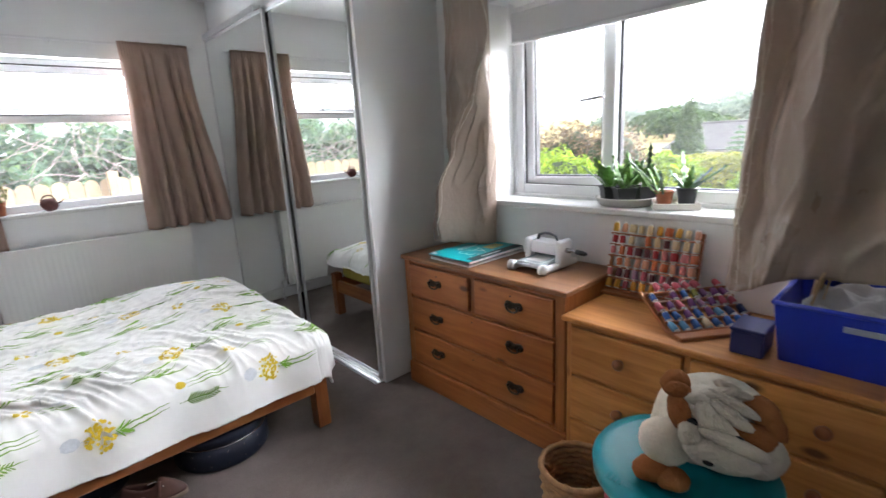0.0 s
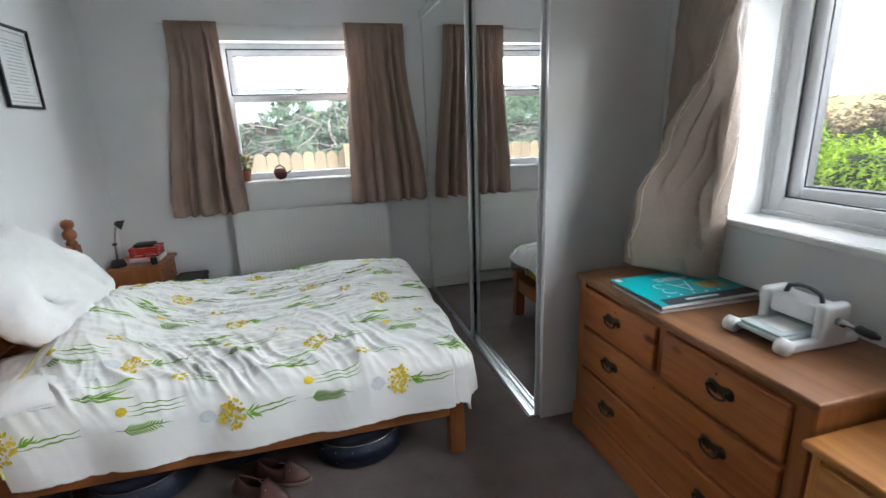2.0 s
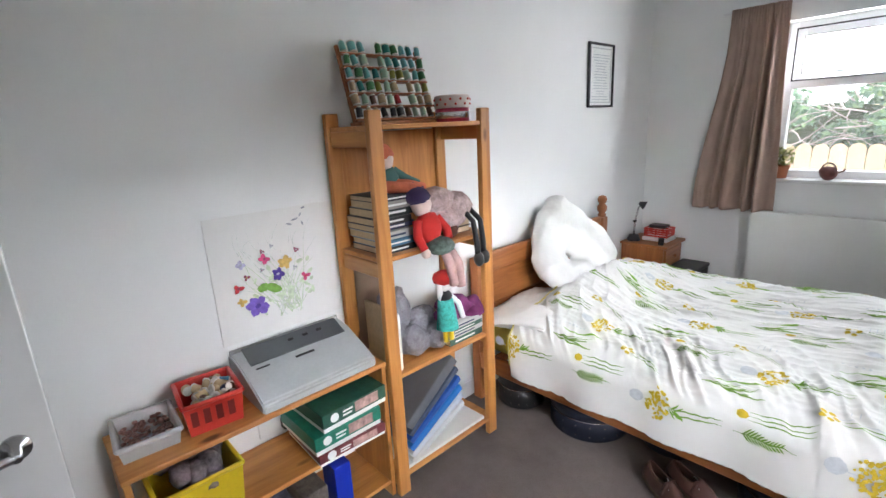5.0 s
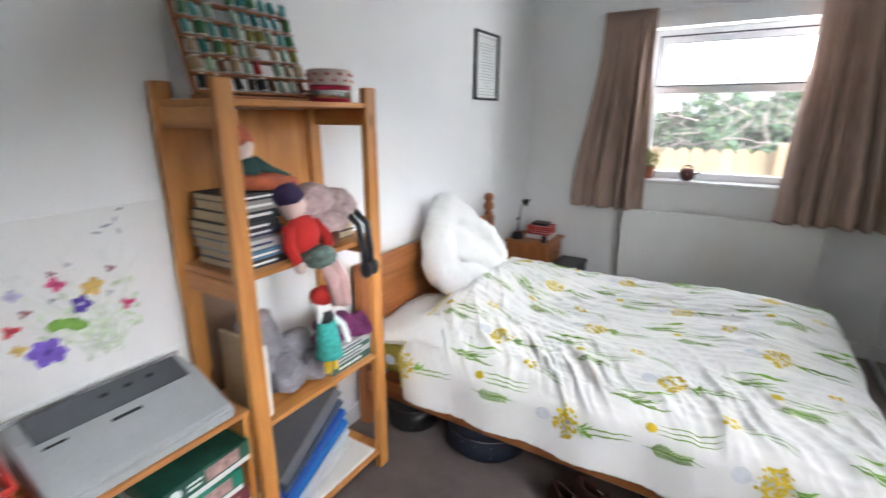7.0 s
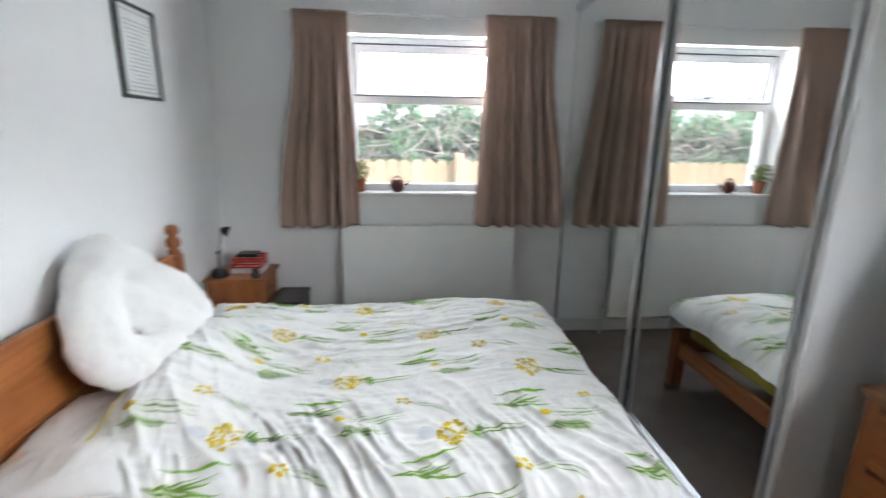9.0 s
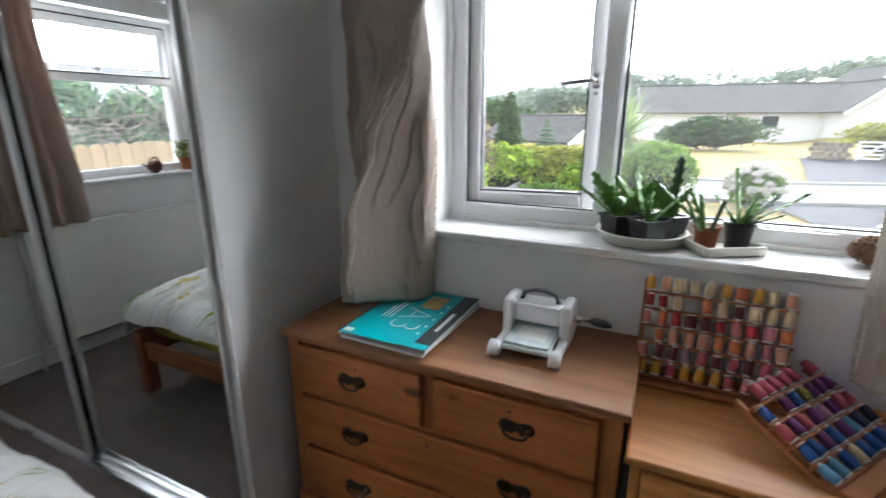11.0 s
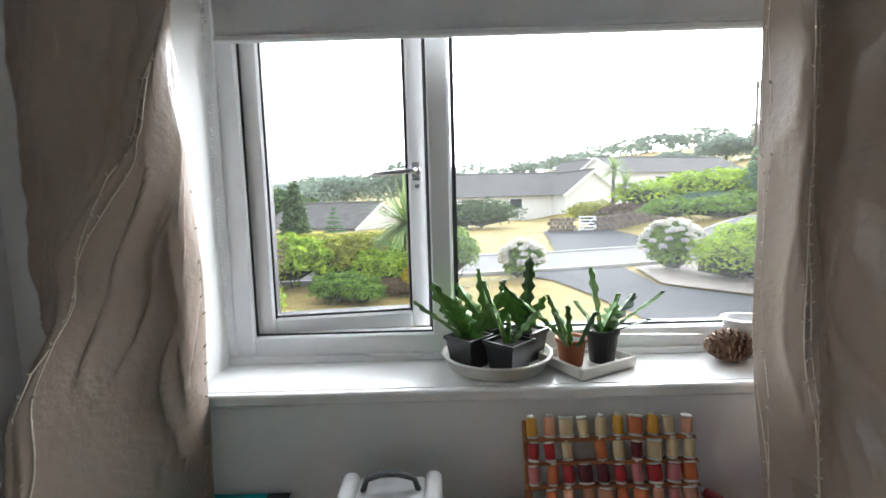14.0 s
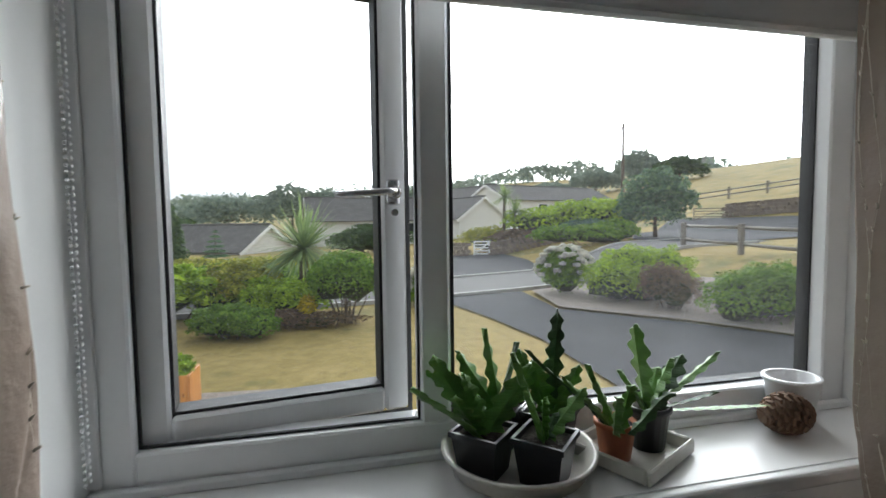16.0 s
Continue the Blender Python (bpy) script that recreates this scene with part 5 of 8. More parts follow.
for k, (w2, y) in enumerate(((0.13, 0.208), (0.15, 0.222), (0.1, 0.236))):
    box(bm, 0.15, y, 0.0137, 0.15 + w2, y + 0.005, 0.0142)
for k in range(5):
    box(bm, 0.08 + 0.055 * k, 0.065, 0.0137, 0.09 + 0.055 * k, 0.073, 0.0142)
box(bm, 0.012, 0.262, 0.0137, 0.035, 0.292, 0.0142), box(bm, 0.12, 0.02, 0.01421, 0.26, 0.032, 0.0146)
part("cover_print", bm, PAPER, pad)
txt = bpy.data.curves.new("lettering", "FONT")
txt.body, txt.size, txt.extrude = "A3", 0.155, 0.0003
txt.offset = -0.005
txt.materials.append(PAPER)
to = new("lettering", txt)
to.parent = pad
to.matrix_basis = pose(0.262, 0.19, 0.0142, 0, 0, 180)
bm = B()
for k in range(44):
    lathe(bm, [(0.0042, -0.0009), (0.0056, 0), (0.0042, 0.0009)], 10, (0.002, 0.006 + 0.0066 * k, 0.0065), (0, 1, 0))
part("spiral", bm, STEEL, pad, "metal spiral binding")

pr = thing("die_cutting_machine", pose(2.915, 1.435, CT, 0, 0, 0), "white hand-cranked die-cutting machine with a grey carry handle", "craft machine")
for y in (-0.098, 0.076):
    bm = box(B(), -0.052, y, 0.0, 0.052, y + 0.034, 0.135, 0.014, 4)
    box(bm, -0.17, y + 0.004, 0.0, -0.03, y + 0.03, 0.034, 0.012, 3)
    lathe(bm, [(0.0, -0.001), (0.024, 0.0), (0.024, 0.03), (0.0, 0.031)], 18, (-0.165, y + 0.001, 0.024), (0, 1, 0))
    box(bm, 0.03, y + 0.004, 0.0, 0.11, y + 0.03, 0.03, 0.01, 3)
    part("side_housing", bm, WHITE_PL, pr)
part("bridge", box(B(), -0.042, -0.064, 0.062, 0.046, 0.076, 0.122, 0.008, 3), WHITE_PL, pr)
part("platform", box(B(), -0.165, -0.064, 0.024, 0.1, 0.076, 0.038, 0.003), hue("pale_blue_grey", (0.6, 0.68, 0.7), 0.35), pr)
part("cutting_plate", box(B(), -0.155, -0.06, 0.0385, 0.04, 0.072, 0.046, 0.002), hue("acrylic_plate", (0.62, 0.72, 0.73), 0.12), pr, "pale scratched acrylic plate")
part("plate_label", box(B(), -0.12, -0.04, 0.0462, -0.03, 0.05, 0.0466), PAPER, pr)
part("roller", lathe(B(), [(0.012, -0.064), (0.012, 0.076)], 14, (0, 0, 0.055), (0, 1, 0)), STEEL, pr)
part("carry_handle", tube(B(), [(0, -0.05, 0.122), (0, -0.042, 0.146), (0, -0.01, 0.156), (0, 0.022, 0.156), (0, 0.054, 0.146), (0, 0.062, 0.122)], 0.009, 8, None, 0.7), DGREY_PL, pr, "dark grey carry handle")
ck = part("crank", lathe(B(), [(0.012, 0), (0.012, 0.02), (0.006, 0.022), (0.006, 0.05)], 12, (0, -0.098, 0.085), (0, -1, 0)), STEEL, pr)
part("crank_grip", lathe(B(), [(0.008, 0), (0.012, 0.005), (0.012, 0.045), (0.009, 0.05), (0.006, 0.06), (0, 0.06)], 14, (0, -0.148, 0.085), (-0.1, -1, -0.05)), BLACK, ck, "black grip")

# ---- on and by the pine chest ----
def crate(name, m, w2, d2, hgt, mat, label, wall_=0.006, lip=0.014):
    """An open plastic box with flared sides and a rim."""
    t = thing(name, m, label, "crate")
    bm = B()
    def shell(r0, r1, z0, z1):
        lo = [bm.verts.new((sx * w2 / 2 * r0, sy * d2 / 2 * r0, z0)) for sx, sy in ((-1, -1), (1, -1), (1, 1), (-1, 1))]
        hi = [bm.verts.new((sx * w2 / 2 * r1, sy * d2 / 2 * r1, z1)) for sx, sy in ((-1, -1), (1, -1), (1, 1), (-1, 1))]
        return lo, hi
    lo, hi = shell(0.9, 1.0, 0, hgt)
    li, hi2 = shell(0.9 - 2 * wall_ / w2, 1.0 - 2 * wall_ / w2, wall_, hgt)
    for k in range(4):
        j = (k + 1) % 4
        bm.faces.new((lo[k], lo[j], hi[j], hi[k])), bm.faces.new((li[j], li[k], hi2[k], hi2[j])), bm.faces.new((hi[k], hi[j], hi2[j], hi2[k]))
    bm.faces.new(lo[::-1]), bm.faces.new(li)
    part("body", bm, mat, t)
    bm = B()
    for a in ((-1, -1, 1, -1), (1, -1, 1, 1), (1, 1, -1, 1), (-1, 1, -1, -1)):
        tube(bm, [(a[0] * w2 / 2, a[1] * d2 / 2, hgt - 0.004), (a[2] * w2 / 2, a[3] * d2 / 2, hgt - 0.004)], lip * 0.55, 6)
    part("rim", bm, mat, t)
    return t


cb = crate("storage_crate", (2.825, 0.23, PH + 0.0005), 0.33, 0.47, 0.19, BLUE_PL, "deep blue plastic crate stuffed with cloth on the chest")
part("label_slot", box(B(), -0.170, -0.05, 0.135, -0.163, 0.07, 0.152, 0.002), GREY_PL, cb, "pale label slot")
cu = thing("folded_fabric", (2.83, 0.2, PH + 0.01), "crumpled grey and brown fabric in the blue crate", "fabric")
bm = B()
grid(bm, lambda u, v: ((u - 0.5) * 0.27, (v - 0.5) * 0.40, 0.165 + 0.06 * noise.noise(Vector((u * 4, v * 4, 2))) + 0.02 * noise.noise(Vector((u * 11, v * 11, 5)))), 40, 40)
solid(part("cloth", bm, hue("grey_cloth", (0.42, 0.41, 0.42), 0.9, bump=0.4, fine=200), cu), 0.02, -1)
for k, (y, w_, c) in enumerate(((0.41, 0.012, (0.5, 0.33, 0.17)), (0.395, 0.01, (0.55, 0.38, 0.2)), (0.43, 0.008, (0.45, 0.3, 0.16)))):
    t = thing("card_sheet", pose(2.83 + 0.04 * k, y, PH + 0.012, 8, 0, 4 * k), "brown card standing in the blue crate", "card")
    part("sheet", box(B(), -0.07, 0, 0, 0.07, 0.004, 0.24 - 0.02 * k), hue("kraft_card", c, 0.85), t)
nb = thing("storage_box", (2.64, 0.475, PH + 0.0005), "small dark navy box on the pine chest", "box")
part("body", box(B(), 0, 0, 0, 0.13, 0.09, 0.075, 0.005, 2), NAVY_PL, nb)
part("lid", box(B(), -0.003, -0.003, 0.0755, 0.133, 0.093, 0.088, 0.004, 2), NAVY_PL, nb)

st = thing("storage_stool", (2.265, 0.555, 0), "red plastic tub stool with a teal lid", "stool")
part("tub", lathe(B(), [(0.17, 0), (0.175, 0.01), (0.205, 0.46), (0.0, 0.46)], 40), hue("crimson_plastic", (0.3, 0.015, 0.03), 0.4), st)
part("lid", lathe(B(), [(0.215, 0.462), (0.232, 0.47), (0.236, 0.5), (0.226, 0.515), (0.19, 0.52), (0.175, 0.512), (0.0, 0.512)], 44), TEAL_PL, st, "round teal lid")
for k in range(6):
    part("rib", box(B(), -0.20 - 0.0, 0.05 + 0.014 * k, 0.5165, -0.17, 0.054 + 0.014 * k, 0.5195), TEAL_PL, st)

# plush dog: one shape, head down on the lid
bm = B()
def lump(at, size, r_, sd, mat_i, rot=None):
    n0 = len(bm.faces)
    blob(bm, at, size, r_, sd, 3, rot)
    bm.faces.ensure_lookup_table()
    for f_ in bm.faces[n0:]:
        f_.material_index = mat_i
def face(x, s_, out=0.0):
    """A spot on the front of the head: x across, s_ up along the slope, out away from it."""
    h_ = 0.15 * math.sqrt(max(0.0, 1 - (x / 0.2) ** 2 - (s_ / 0.17) ** 2)) + out
    return (x, 0.5 * s_ - 0.87 * h_, 0.135 + 0.87 * s_ + 0.5 * h_)
tip = Matrix.Rotation(radians(-30), 4, "X")
roll_ = lambda a: tip @ Matrix.Rotation(radians(a), 4, "Y")
# rump and back behind, head in front
lump((0.05, 0.05, 0.12), (0.165, 0.14, 0.125), 0.06, 1, 0)
lump((0.02, -0.01, 0.125), (0.165, 0.115, 0.12), 0.05, 2, 0)
lump((-0.12, -0.06, 0.10), (0.075, 0.07, 0.075), 0.08, 3, 0)
lump((0.13, -0.04, 0.07), (0.085, 0.10, 0.075), 0.08, 4, 0)
# muzzle, with its slack upper lip
lump(face(-0.015, -0.085, 0.012), (0.10, 0.05, 0.04), 0.10, 5, 0, roll_(18))
lump(face(0.02, -0.055, 0.022), (0.095, 0.035, 0.022), 0.12, 6, 0, roll_(24))
lump(face(-0.085, -0.035, 0.012), (0.03, 0.03, 0.04), 0.12, 7, 0, roll_(-20))
# folds down the brow
for x, s_, w_, l_, q in ((-0.045, 0.06, 0.045, 0.018, 8), (0.0, 0.075, 0.06, 0.02, -10), (0.035, 0.05, 0.075, 0.018, 32), (0.02, 0.02, 0.07, 0.02, 38), (-0.01, -0.005, 0.055, 0.022, 42), (0.05, 0.085, 0.06, 0.018, 30), (-0.04, 0.02, 0.03, 0.045, -8)):
    lump(face(x, s_, 0.006), (w_, 0.022, l_), 0.16, 10 + 9 * x, 0, roll_(q))
# brown ears with a turned-over tip, brown patches round the eyes
lump(face(-0.095, 0.105, 0.012), (0.042, 0.03, 0.036), 0.16, 20, 1, roll_(-15))
lump(face(-0.10, 0.085, 0.028), (0.034, 0.022, 0.024), 0.16, 21, 1, roll_(10))
lump(face(-0.10, 0.03, -0.004), (0.03, 0.03, 0.058), 0.10, 22, 1, roll_(-4))
lump(face(0.115, 0.03, 0.012), (0.05, 0.03, 0.036), 0.16, 23, 1, roll_(42))
lump(face(0.135, -0.005, 0.028), (0.026, 0.024, 0.045), 0.16, 24, 1, roll_(-20))
lump(face(0.085, -0.035, 0.0), (0.058, 0.03, 0.036), 0.12, 25, 1, roll_(20))
# feet
lump((-0.165, -0.10, 0.036), (0.055, 0.045, 0.036), 0.15, 26, 1)
lump((-0.12, -0.135, 0.03), (0.045, 0.04, 0.03), 0.15, 27, 1)
lump((0.20, 0.02, 0.045), (0.04, 0.06, 0.045), 0.15, 28, 1)
# nose and sleepy eyes
lump(face(-0.05, -0.092, 0.045), (0.022, 0.012, 0.016), 0.1, 30, 2, tip)
lump(face(-0.078, 0.0, 0.012), (0.014, 0.01, 0.012), 0.1, 31, 2, tip)
lump(face(0.025, -0.04, 0.03), (0.015, 0.01, 0.009), 0.1, 32, 2, roll_(25))
dog = tagged(part("plush_dog", bm, FUR_W), "cream and brown plush dog slumped on the teal lid", "plush toy")
dog.data.materials.append(FUR_B)
dog.data.materials.append(BLACK)
dog.matrix_basis = pose(2.31, 0.53, 0.513, 0, 0, -50) @ Matrix.Scale(0.9, 4)

wb = thing("wicker_basket", (2.28, 0.885, 0), "round brown wicker waste basket on the carpet", "basket")
bm = B()
for r_ in range(15):
    pts = []
    rad = 0.085 + 0.0022 * r_
    for k in range(33):
        q = 2 * math.pi * k / 32
        wob = 0.0045 * (1 if (k + r_) % 2 else -1)
        pts.append(((rad + wob) * math.cos(q), (rad + wob) * math.sin(q), 0.012 + 0.02 * r_))
    tube(bm, pts, 0.0115, 5)
part("weave", bm, WICKER, wb)
part("rim", tube(B(), [((0.12) * math.cos(2 * math.pi * k / 32), 0.12 * math.sin(2 * math.pi * k / 32), 0.31 + 0.003 * (k % 2)) for k in range(33)], 0.011, 8), WICKER, wb)
part("base", lathe(B(), [(0.085, 0.0), (0.085, 0.01), (0, 0.01)], 24), WICKER, wb)


# ---- on the wide window's sill ----
SB = BZ0 + 0.03
tr = thing("plant_tray", (3.195, 1.19, SB), "round cream plastic saucer holding four plant pots", "tray")
part("saucer", lathe(B(), [(0.115, 0), (0.122, 0.004), (0.138, 0.034), (0.142, 0.036), (0.142, 0.04), (0.134, 0.04), (0.118, 0.008), (0, 0.008)], 44), CERAMIC, tr)


def flat_stem(bm, base, top, width, waves, lean, thick=0.006, twist=0.0):
    """A notched, flattened cactus stem: scalloped outline with real thickness."""
    n = 26
    base, top = Vector(base), Vector(top)
    top.z = top.z * 0.9 if top.z > 0.05 else top.z
    ring = []
    for i in range(n + 1):
        k = i / n
        c = base.lerp(top, k) + Vector(lean) * math.sin(k * math.pi * 0.6) * k
        w2 = width * (0.35 + 0.65 * math.sin(math.pi * min(0.96, 0.12 + 0.86 * k)) ** 0.6) * (1 + 0.34 * math.sin(waves * 2 * math.pi * k))
        if k > 0.9:
            w2 *= max(0.15, (1 - k) / 0.1)
        q = twist + 0.5 * k
        side = Vector((math.cos(q), math.sin(q), 0)) * w2
        nrm = Vector((-math.sin(q), math.cos(q), 0)) * thick
        ring.append([bm.verts.new(c + a) for a in (side, nrm, -side, -nrm)])
    for a, b in zip(ring, ring[1:]):
        for j in range(4):
            f_ = bm.faces.new((a[j], a[(j + 1) % 4], b[(j + 1) % 4], b[j]))
            f_.smooth = False
    bm.faces.new(ring[0][::-1]), bm.faces.new(ring[-1])


def cactus_pot(x, y, z, mat_pot, stems, label, seed, square=True, r=0.051, hgt=0.08):
    t = thing("cactus_plant", (x, y, z), label, "plant", "plants on the sill")
    seg = 4 if square else 20
    r *= 1.16 if square else 1.0
    part("pot", lathe(B(), [(r * 0.78, 0), (r, hgt * 0.88), (r * 1.1, hgt * 0.88), (r * 1.1, hgt), (r * 0.96, hgt), (r * 0.93, hgt * 0.86), (0, hgt * 0.86)], seg, smooth=not square), mat_pot, t)
    part("soil", lathe(B(), [(r * 0.93, hgt * 0.84), (r * 0.9, hgt * 0.9), (0, hgt * 0.92)], seg), SOIL, t)
    for tx, ty, tz, w2, wv, mt_ in stems:
        bm = B()
        flat_stem(bm, (tx * 0.15, ty * 0.15, hgt * 0.82), (tx, ty, tz), w2 * 1.0, max(wv, 4.5), (tx * 0.5, ty * 0.5, 0) if tz > 0.05 else (tx * 0.3, ty * 0.3, 0.17), twist=seed + tx * 20)
        part("stem", bm, mt_, t)
    return t


PZ = SB + 0.0085
cactus_pot(3.175, 1.262, PZ, BLACK, [(0.0, 0.03, 0.20, 0.012, 6, CACTUS), (0.0, 0.06, 0.24, 0.022, 2, CACTUS), (0.02, 0.0, 0.14, 0.011, 5, CACTUS_D), (-0.02, 0.04, 0.17, 0.018, 3, CACTUS), (-0.03, 0.09, 0.2, 0.024, 2, CACTUS), (0.0, -0.06, 0.21, 0.024, 2, CACTUS), (0.02, 0.02, 0.19, 0.02, 2, CACTUS)], "leafy flat-stemmed cactus in a black pot", 1)
cactus_pot(3.268, 1.2, PZ, BLACK, [(0.0, 0.02, 0.26, 0.018, 3, CACTUS), (0.01, -0.03, 0.22, 0.02, 3, CACTUS_D), (-0.01, 0.06, 0.22, 0.02, 2, CACTUS), (-0.02, -0.07, 0.2, 0.024, 2, CACTUS), (0.0, 0.1, 0.18, 0.024, 2, CACTUS)], "tall leafy cactus in a black pot behind", 2)
cactus_pot(3.125, 1.168, PZ, BLACK, [(0.0, 0.0, 0.16, 0.012, 6, CACTUS), (0.0, 0.04, 0.25, 0.016, 5, CACTUS), (0.01, -0.02, 0.12, 0.014, 4, CACTUS_D), (-0.01, 0.03, 0.19, 0.018, 3, CACTUS), (0.0, -0.05, 0.17, 0.018, 3, CACTUS)], "young cactus in a square black pot", 3)
cactus_pot(3.222, 1.112, PZ, BLACK, [(0.0, -0.01, 0.305, 0.015, 7, CACTUS_D), (0.0, 0.025, 0.2, 0.02, 3, CACTUS), (-0.02, -0.03, 0.19, 0.016, 4, CACTUS), (0.01, 0.04, 0.22, 0.018, 3, CACTUS)], "tall notched cactus in a black pot", 4)
t2 = thing("plant_tray", pose(3.18, 0.965, SB, 0, 0, 28), "small cream tray holding two plant pots", "tray")
bm = box(B(), -0.075, -0.085, 0, 0.075, 0.085, 0.006, 0.002)
for a in ((-0.082, -0.092, -0.074, 0.092), (0.074, -0.092, 0.082, 0.092), (-0.074, -0.092, 0.074, -0.084), (-0.074, 0.084, 0.074, 0.092)):
    box(bm, a[0], a[1], 0.002, a[2], a[3], 0.03, 0.003)
part("body", bm, CERAMIC, t2)
cactus_pot(3.17, 1.005, SB + 0.0065, TERRA, [(-0.03, 0.09, 0.2, 0.008, 6, CACTUS), (0.0, 0.12, 0.24, 0.007, 7, CACTUS_D), (-0.085, 0.03, 0.016, 0.011, 6, CACTUS), (-0.1, 0.06, 0.006, 0.012, 6, CACTUS), (0.0, 0.04, 0.2, 0.012, 5, CACTUS), (-0.1, -0.02, 0.004, 0.012, 6, CACTUS_D)], "trailing cactus in a terracotta pot", 5, False, 0.036, 0.07)
cactus_pot(3.19, 0.92, SB + 0.0065, BLACK, [(0.0, 0.02, 0.27, 0.028, 3.5, CACTUS), (-0.02, -0.02, 0.2, 0.02, 4, CACTUS), (0.01, -0.06, 0.19, 0.022, 3, CACTUS_D), (-0.04, -0.15, 0.09, 0.01, 8, CACTUS), (-0.01, -0.1, 0.2, 0.012, 6, CACTUS), (0.02, -0.03, 0.16, 0.026, 3, CACTUS), (-0.01, 0.05, 0.18, 0.02, 4, CACTUS), (-0.05, -0.06, 0.14, 0.014, 6, CACTUS_D)], "broad-leaved cactus in a black pot", 6, False, 0.04, 0.085)

cn = thing("pine_cone", Matrix.Translation((3.175, 0.605, SB + 0.043)) @ Matrix.Scale(1.2, 4), "brown pine cone lying on the window sill", "pine cone")
part("core", blob(B(), (0, 0, 0), (0.026, 0.038, 0.024), 0.1, 2, 2), CONE, cn)
bm = B()
for k in range(105):
    v = (k + 0.5) / 105
    q = k * 2.399963
    y = -0.045 + 0.09 * v
    rad = 0.037 * math.sin(math.pi * min(0.94, 0.1 + 0.84 * v)) ** 0.7
    c = Vector((rad * math.cos(q), y, rad * math.sin(q) * 0.95))
    n_ = Vector((math.cos(q), 0.5, math.sin(q))).normalized()
    s_ = Vector((-math.sin(q), 0, math.cos(q)))
    for w_ in (0.0068,):
        o = n_.cross(s_) * 0.0022
        a = [c - s_ * w_ * 0.5 - n_ * 0.012, c + s_ * w_ * 0.5 - n_ * 0.012, c + s_ * w_, c - s_ * w_]
        lo = [bm.verts.new(p_ - o) for p_ in a]
        hi = [bm.verts.new(p_ + o) for p_ in a]
        bm.faces.new(lo), bm.faces.new(hi[::-1])
        for j in range(4):
            bm.faces.new((lo[j], lo[(j + 1) % 4], hi[(j + 1) % 4], hi[j]))
tagged(part("scale_layer", bm, CONE, cn), kind="stuff")
wp = thing("plant_pot", (3.225, 0.53, SB), "empty oval white pot on the window sill", "pot")
bm = lathe(B(), [(0.036, 0), (0.04, 0.004), (0.048, 0.092), (0.053, 0.094), (0.053, 0.1), (0.045, 0.1), (0.036, 0.008), (0, 0.008)], 36)
for v in bm.verts:
    v.co.y *= 1.15
part("body", bm, WHITE_PL, wp)


# ---- on the tall shelves ----
S0 = Vector((XW + 0.015, 1.40, 0))
tn = thing("cake_tin", (S0.x + 0.2, S0.y + 0.525, 1.5535), "round red tin with a silver band and a patterned lid", "tin")
part("body", lathe(B(), [(0.072, 0), (0.074, 0.003), (0.074, 0.056)], 36), hue("red_tin", (0.42, 0.015, 0.05), 0.3), tn)
part("band", lathe(B(), [(0.0745, 0.014), (0.0755, 0.015), (0.0755, 0.04), (0.0745, 0.041)], 36), STEEL, tn, "silver band")
part("lid", lathe(B(), [(0.076, 0.0565), (0.077, 0.06), (0.077, 0.105), (0.07, 0.11), (0, 0.112)], 36), hue("cream_tin", (0.62, 0.52, 0.48), 0.4), tn, "cream lid with red flowers")
bm = B()
for k in range(22):
    q = 2 * math.pi * k / 22
    blob(bm, (0.0775 * math.cos(q), 0.0775 * math.sin(q), 0.072 + 0.02 * (k % 2)), (0.006, 0.006, 0.006), sub=1)
part("lid_flowers", bm, RED_PL, tn)

BOOKS = [hue("book_" + str(k), c, 0.6) for k, c in enumerate(((0.03, 0.03, 0.035), (0.05, 0.06, 0.12), (0.5, 0.5, 0.48), (0.08, 0.2, 0.32), (0.02, 0.03, 0.03), (0.15, 0.1, 0.06), (0.05, 0.12, 0.09), (0.3, 0.28, 0.26), (0.25, 0.04, 0.04)))]
PAGES = hue("aged_pages", (0.6, 0.47, 0.3), 0.85, vary=0.15, scale=40)


def book(m, w2, d2, hgt, mat, label, group, spine="x1"):
    """A closed book lying flat: cover boards, spine and page block."""
    t = thing("book", m, label, "book", group)
    bm = box(B(), 0, 0, 0, w2, d2, 0.0025)
    box(bm, 0, 0, hgt - 0.0025, w2, d2, hgt)
    if spine == "x1":
        box(bm, w2 - 0.003, 0, 0.0025, w2, d2, hgt - 0.0025)
        a = (0.004, 0.001, w2 - 0.003, d2 - 0.004)
    else:
        box(bm, 0, 0, 0.0025, w2, 0.003, hgt - 0.0025)
        a = (0.004, 0.003, w2 - 0.004, d2 - 0.004)
    part("cover", bm, mat, t)
    part("page_block", box(B(), a[0], a[1], 0.0026, a[2], a[3], hgt - 0.0026), PAGES, t)
    bm = B()
    if spine == "x1":
        box(bm, w2 + 0.0002, d2 * 0.15, hgt * 0.35, w2 + 0.0007, d2 * 0.75, hgt * 0.62)
        part("spine_title", bm, PAPER if mat is not BOOKS[2] else BOOKS[1], t)
    else:
        bm.free()
    return t


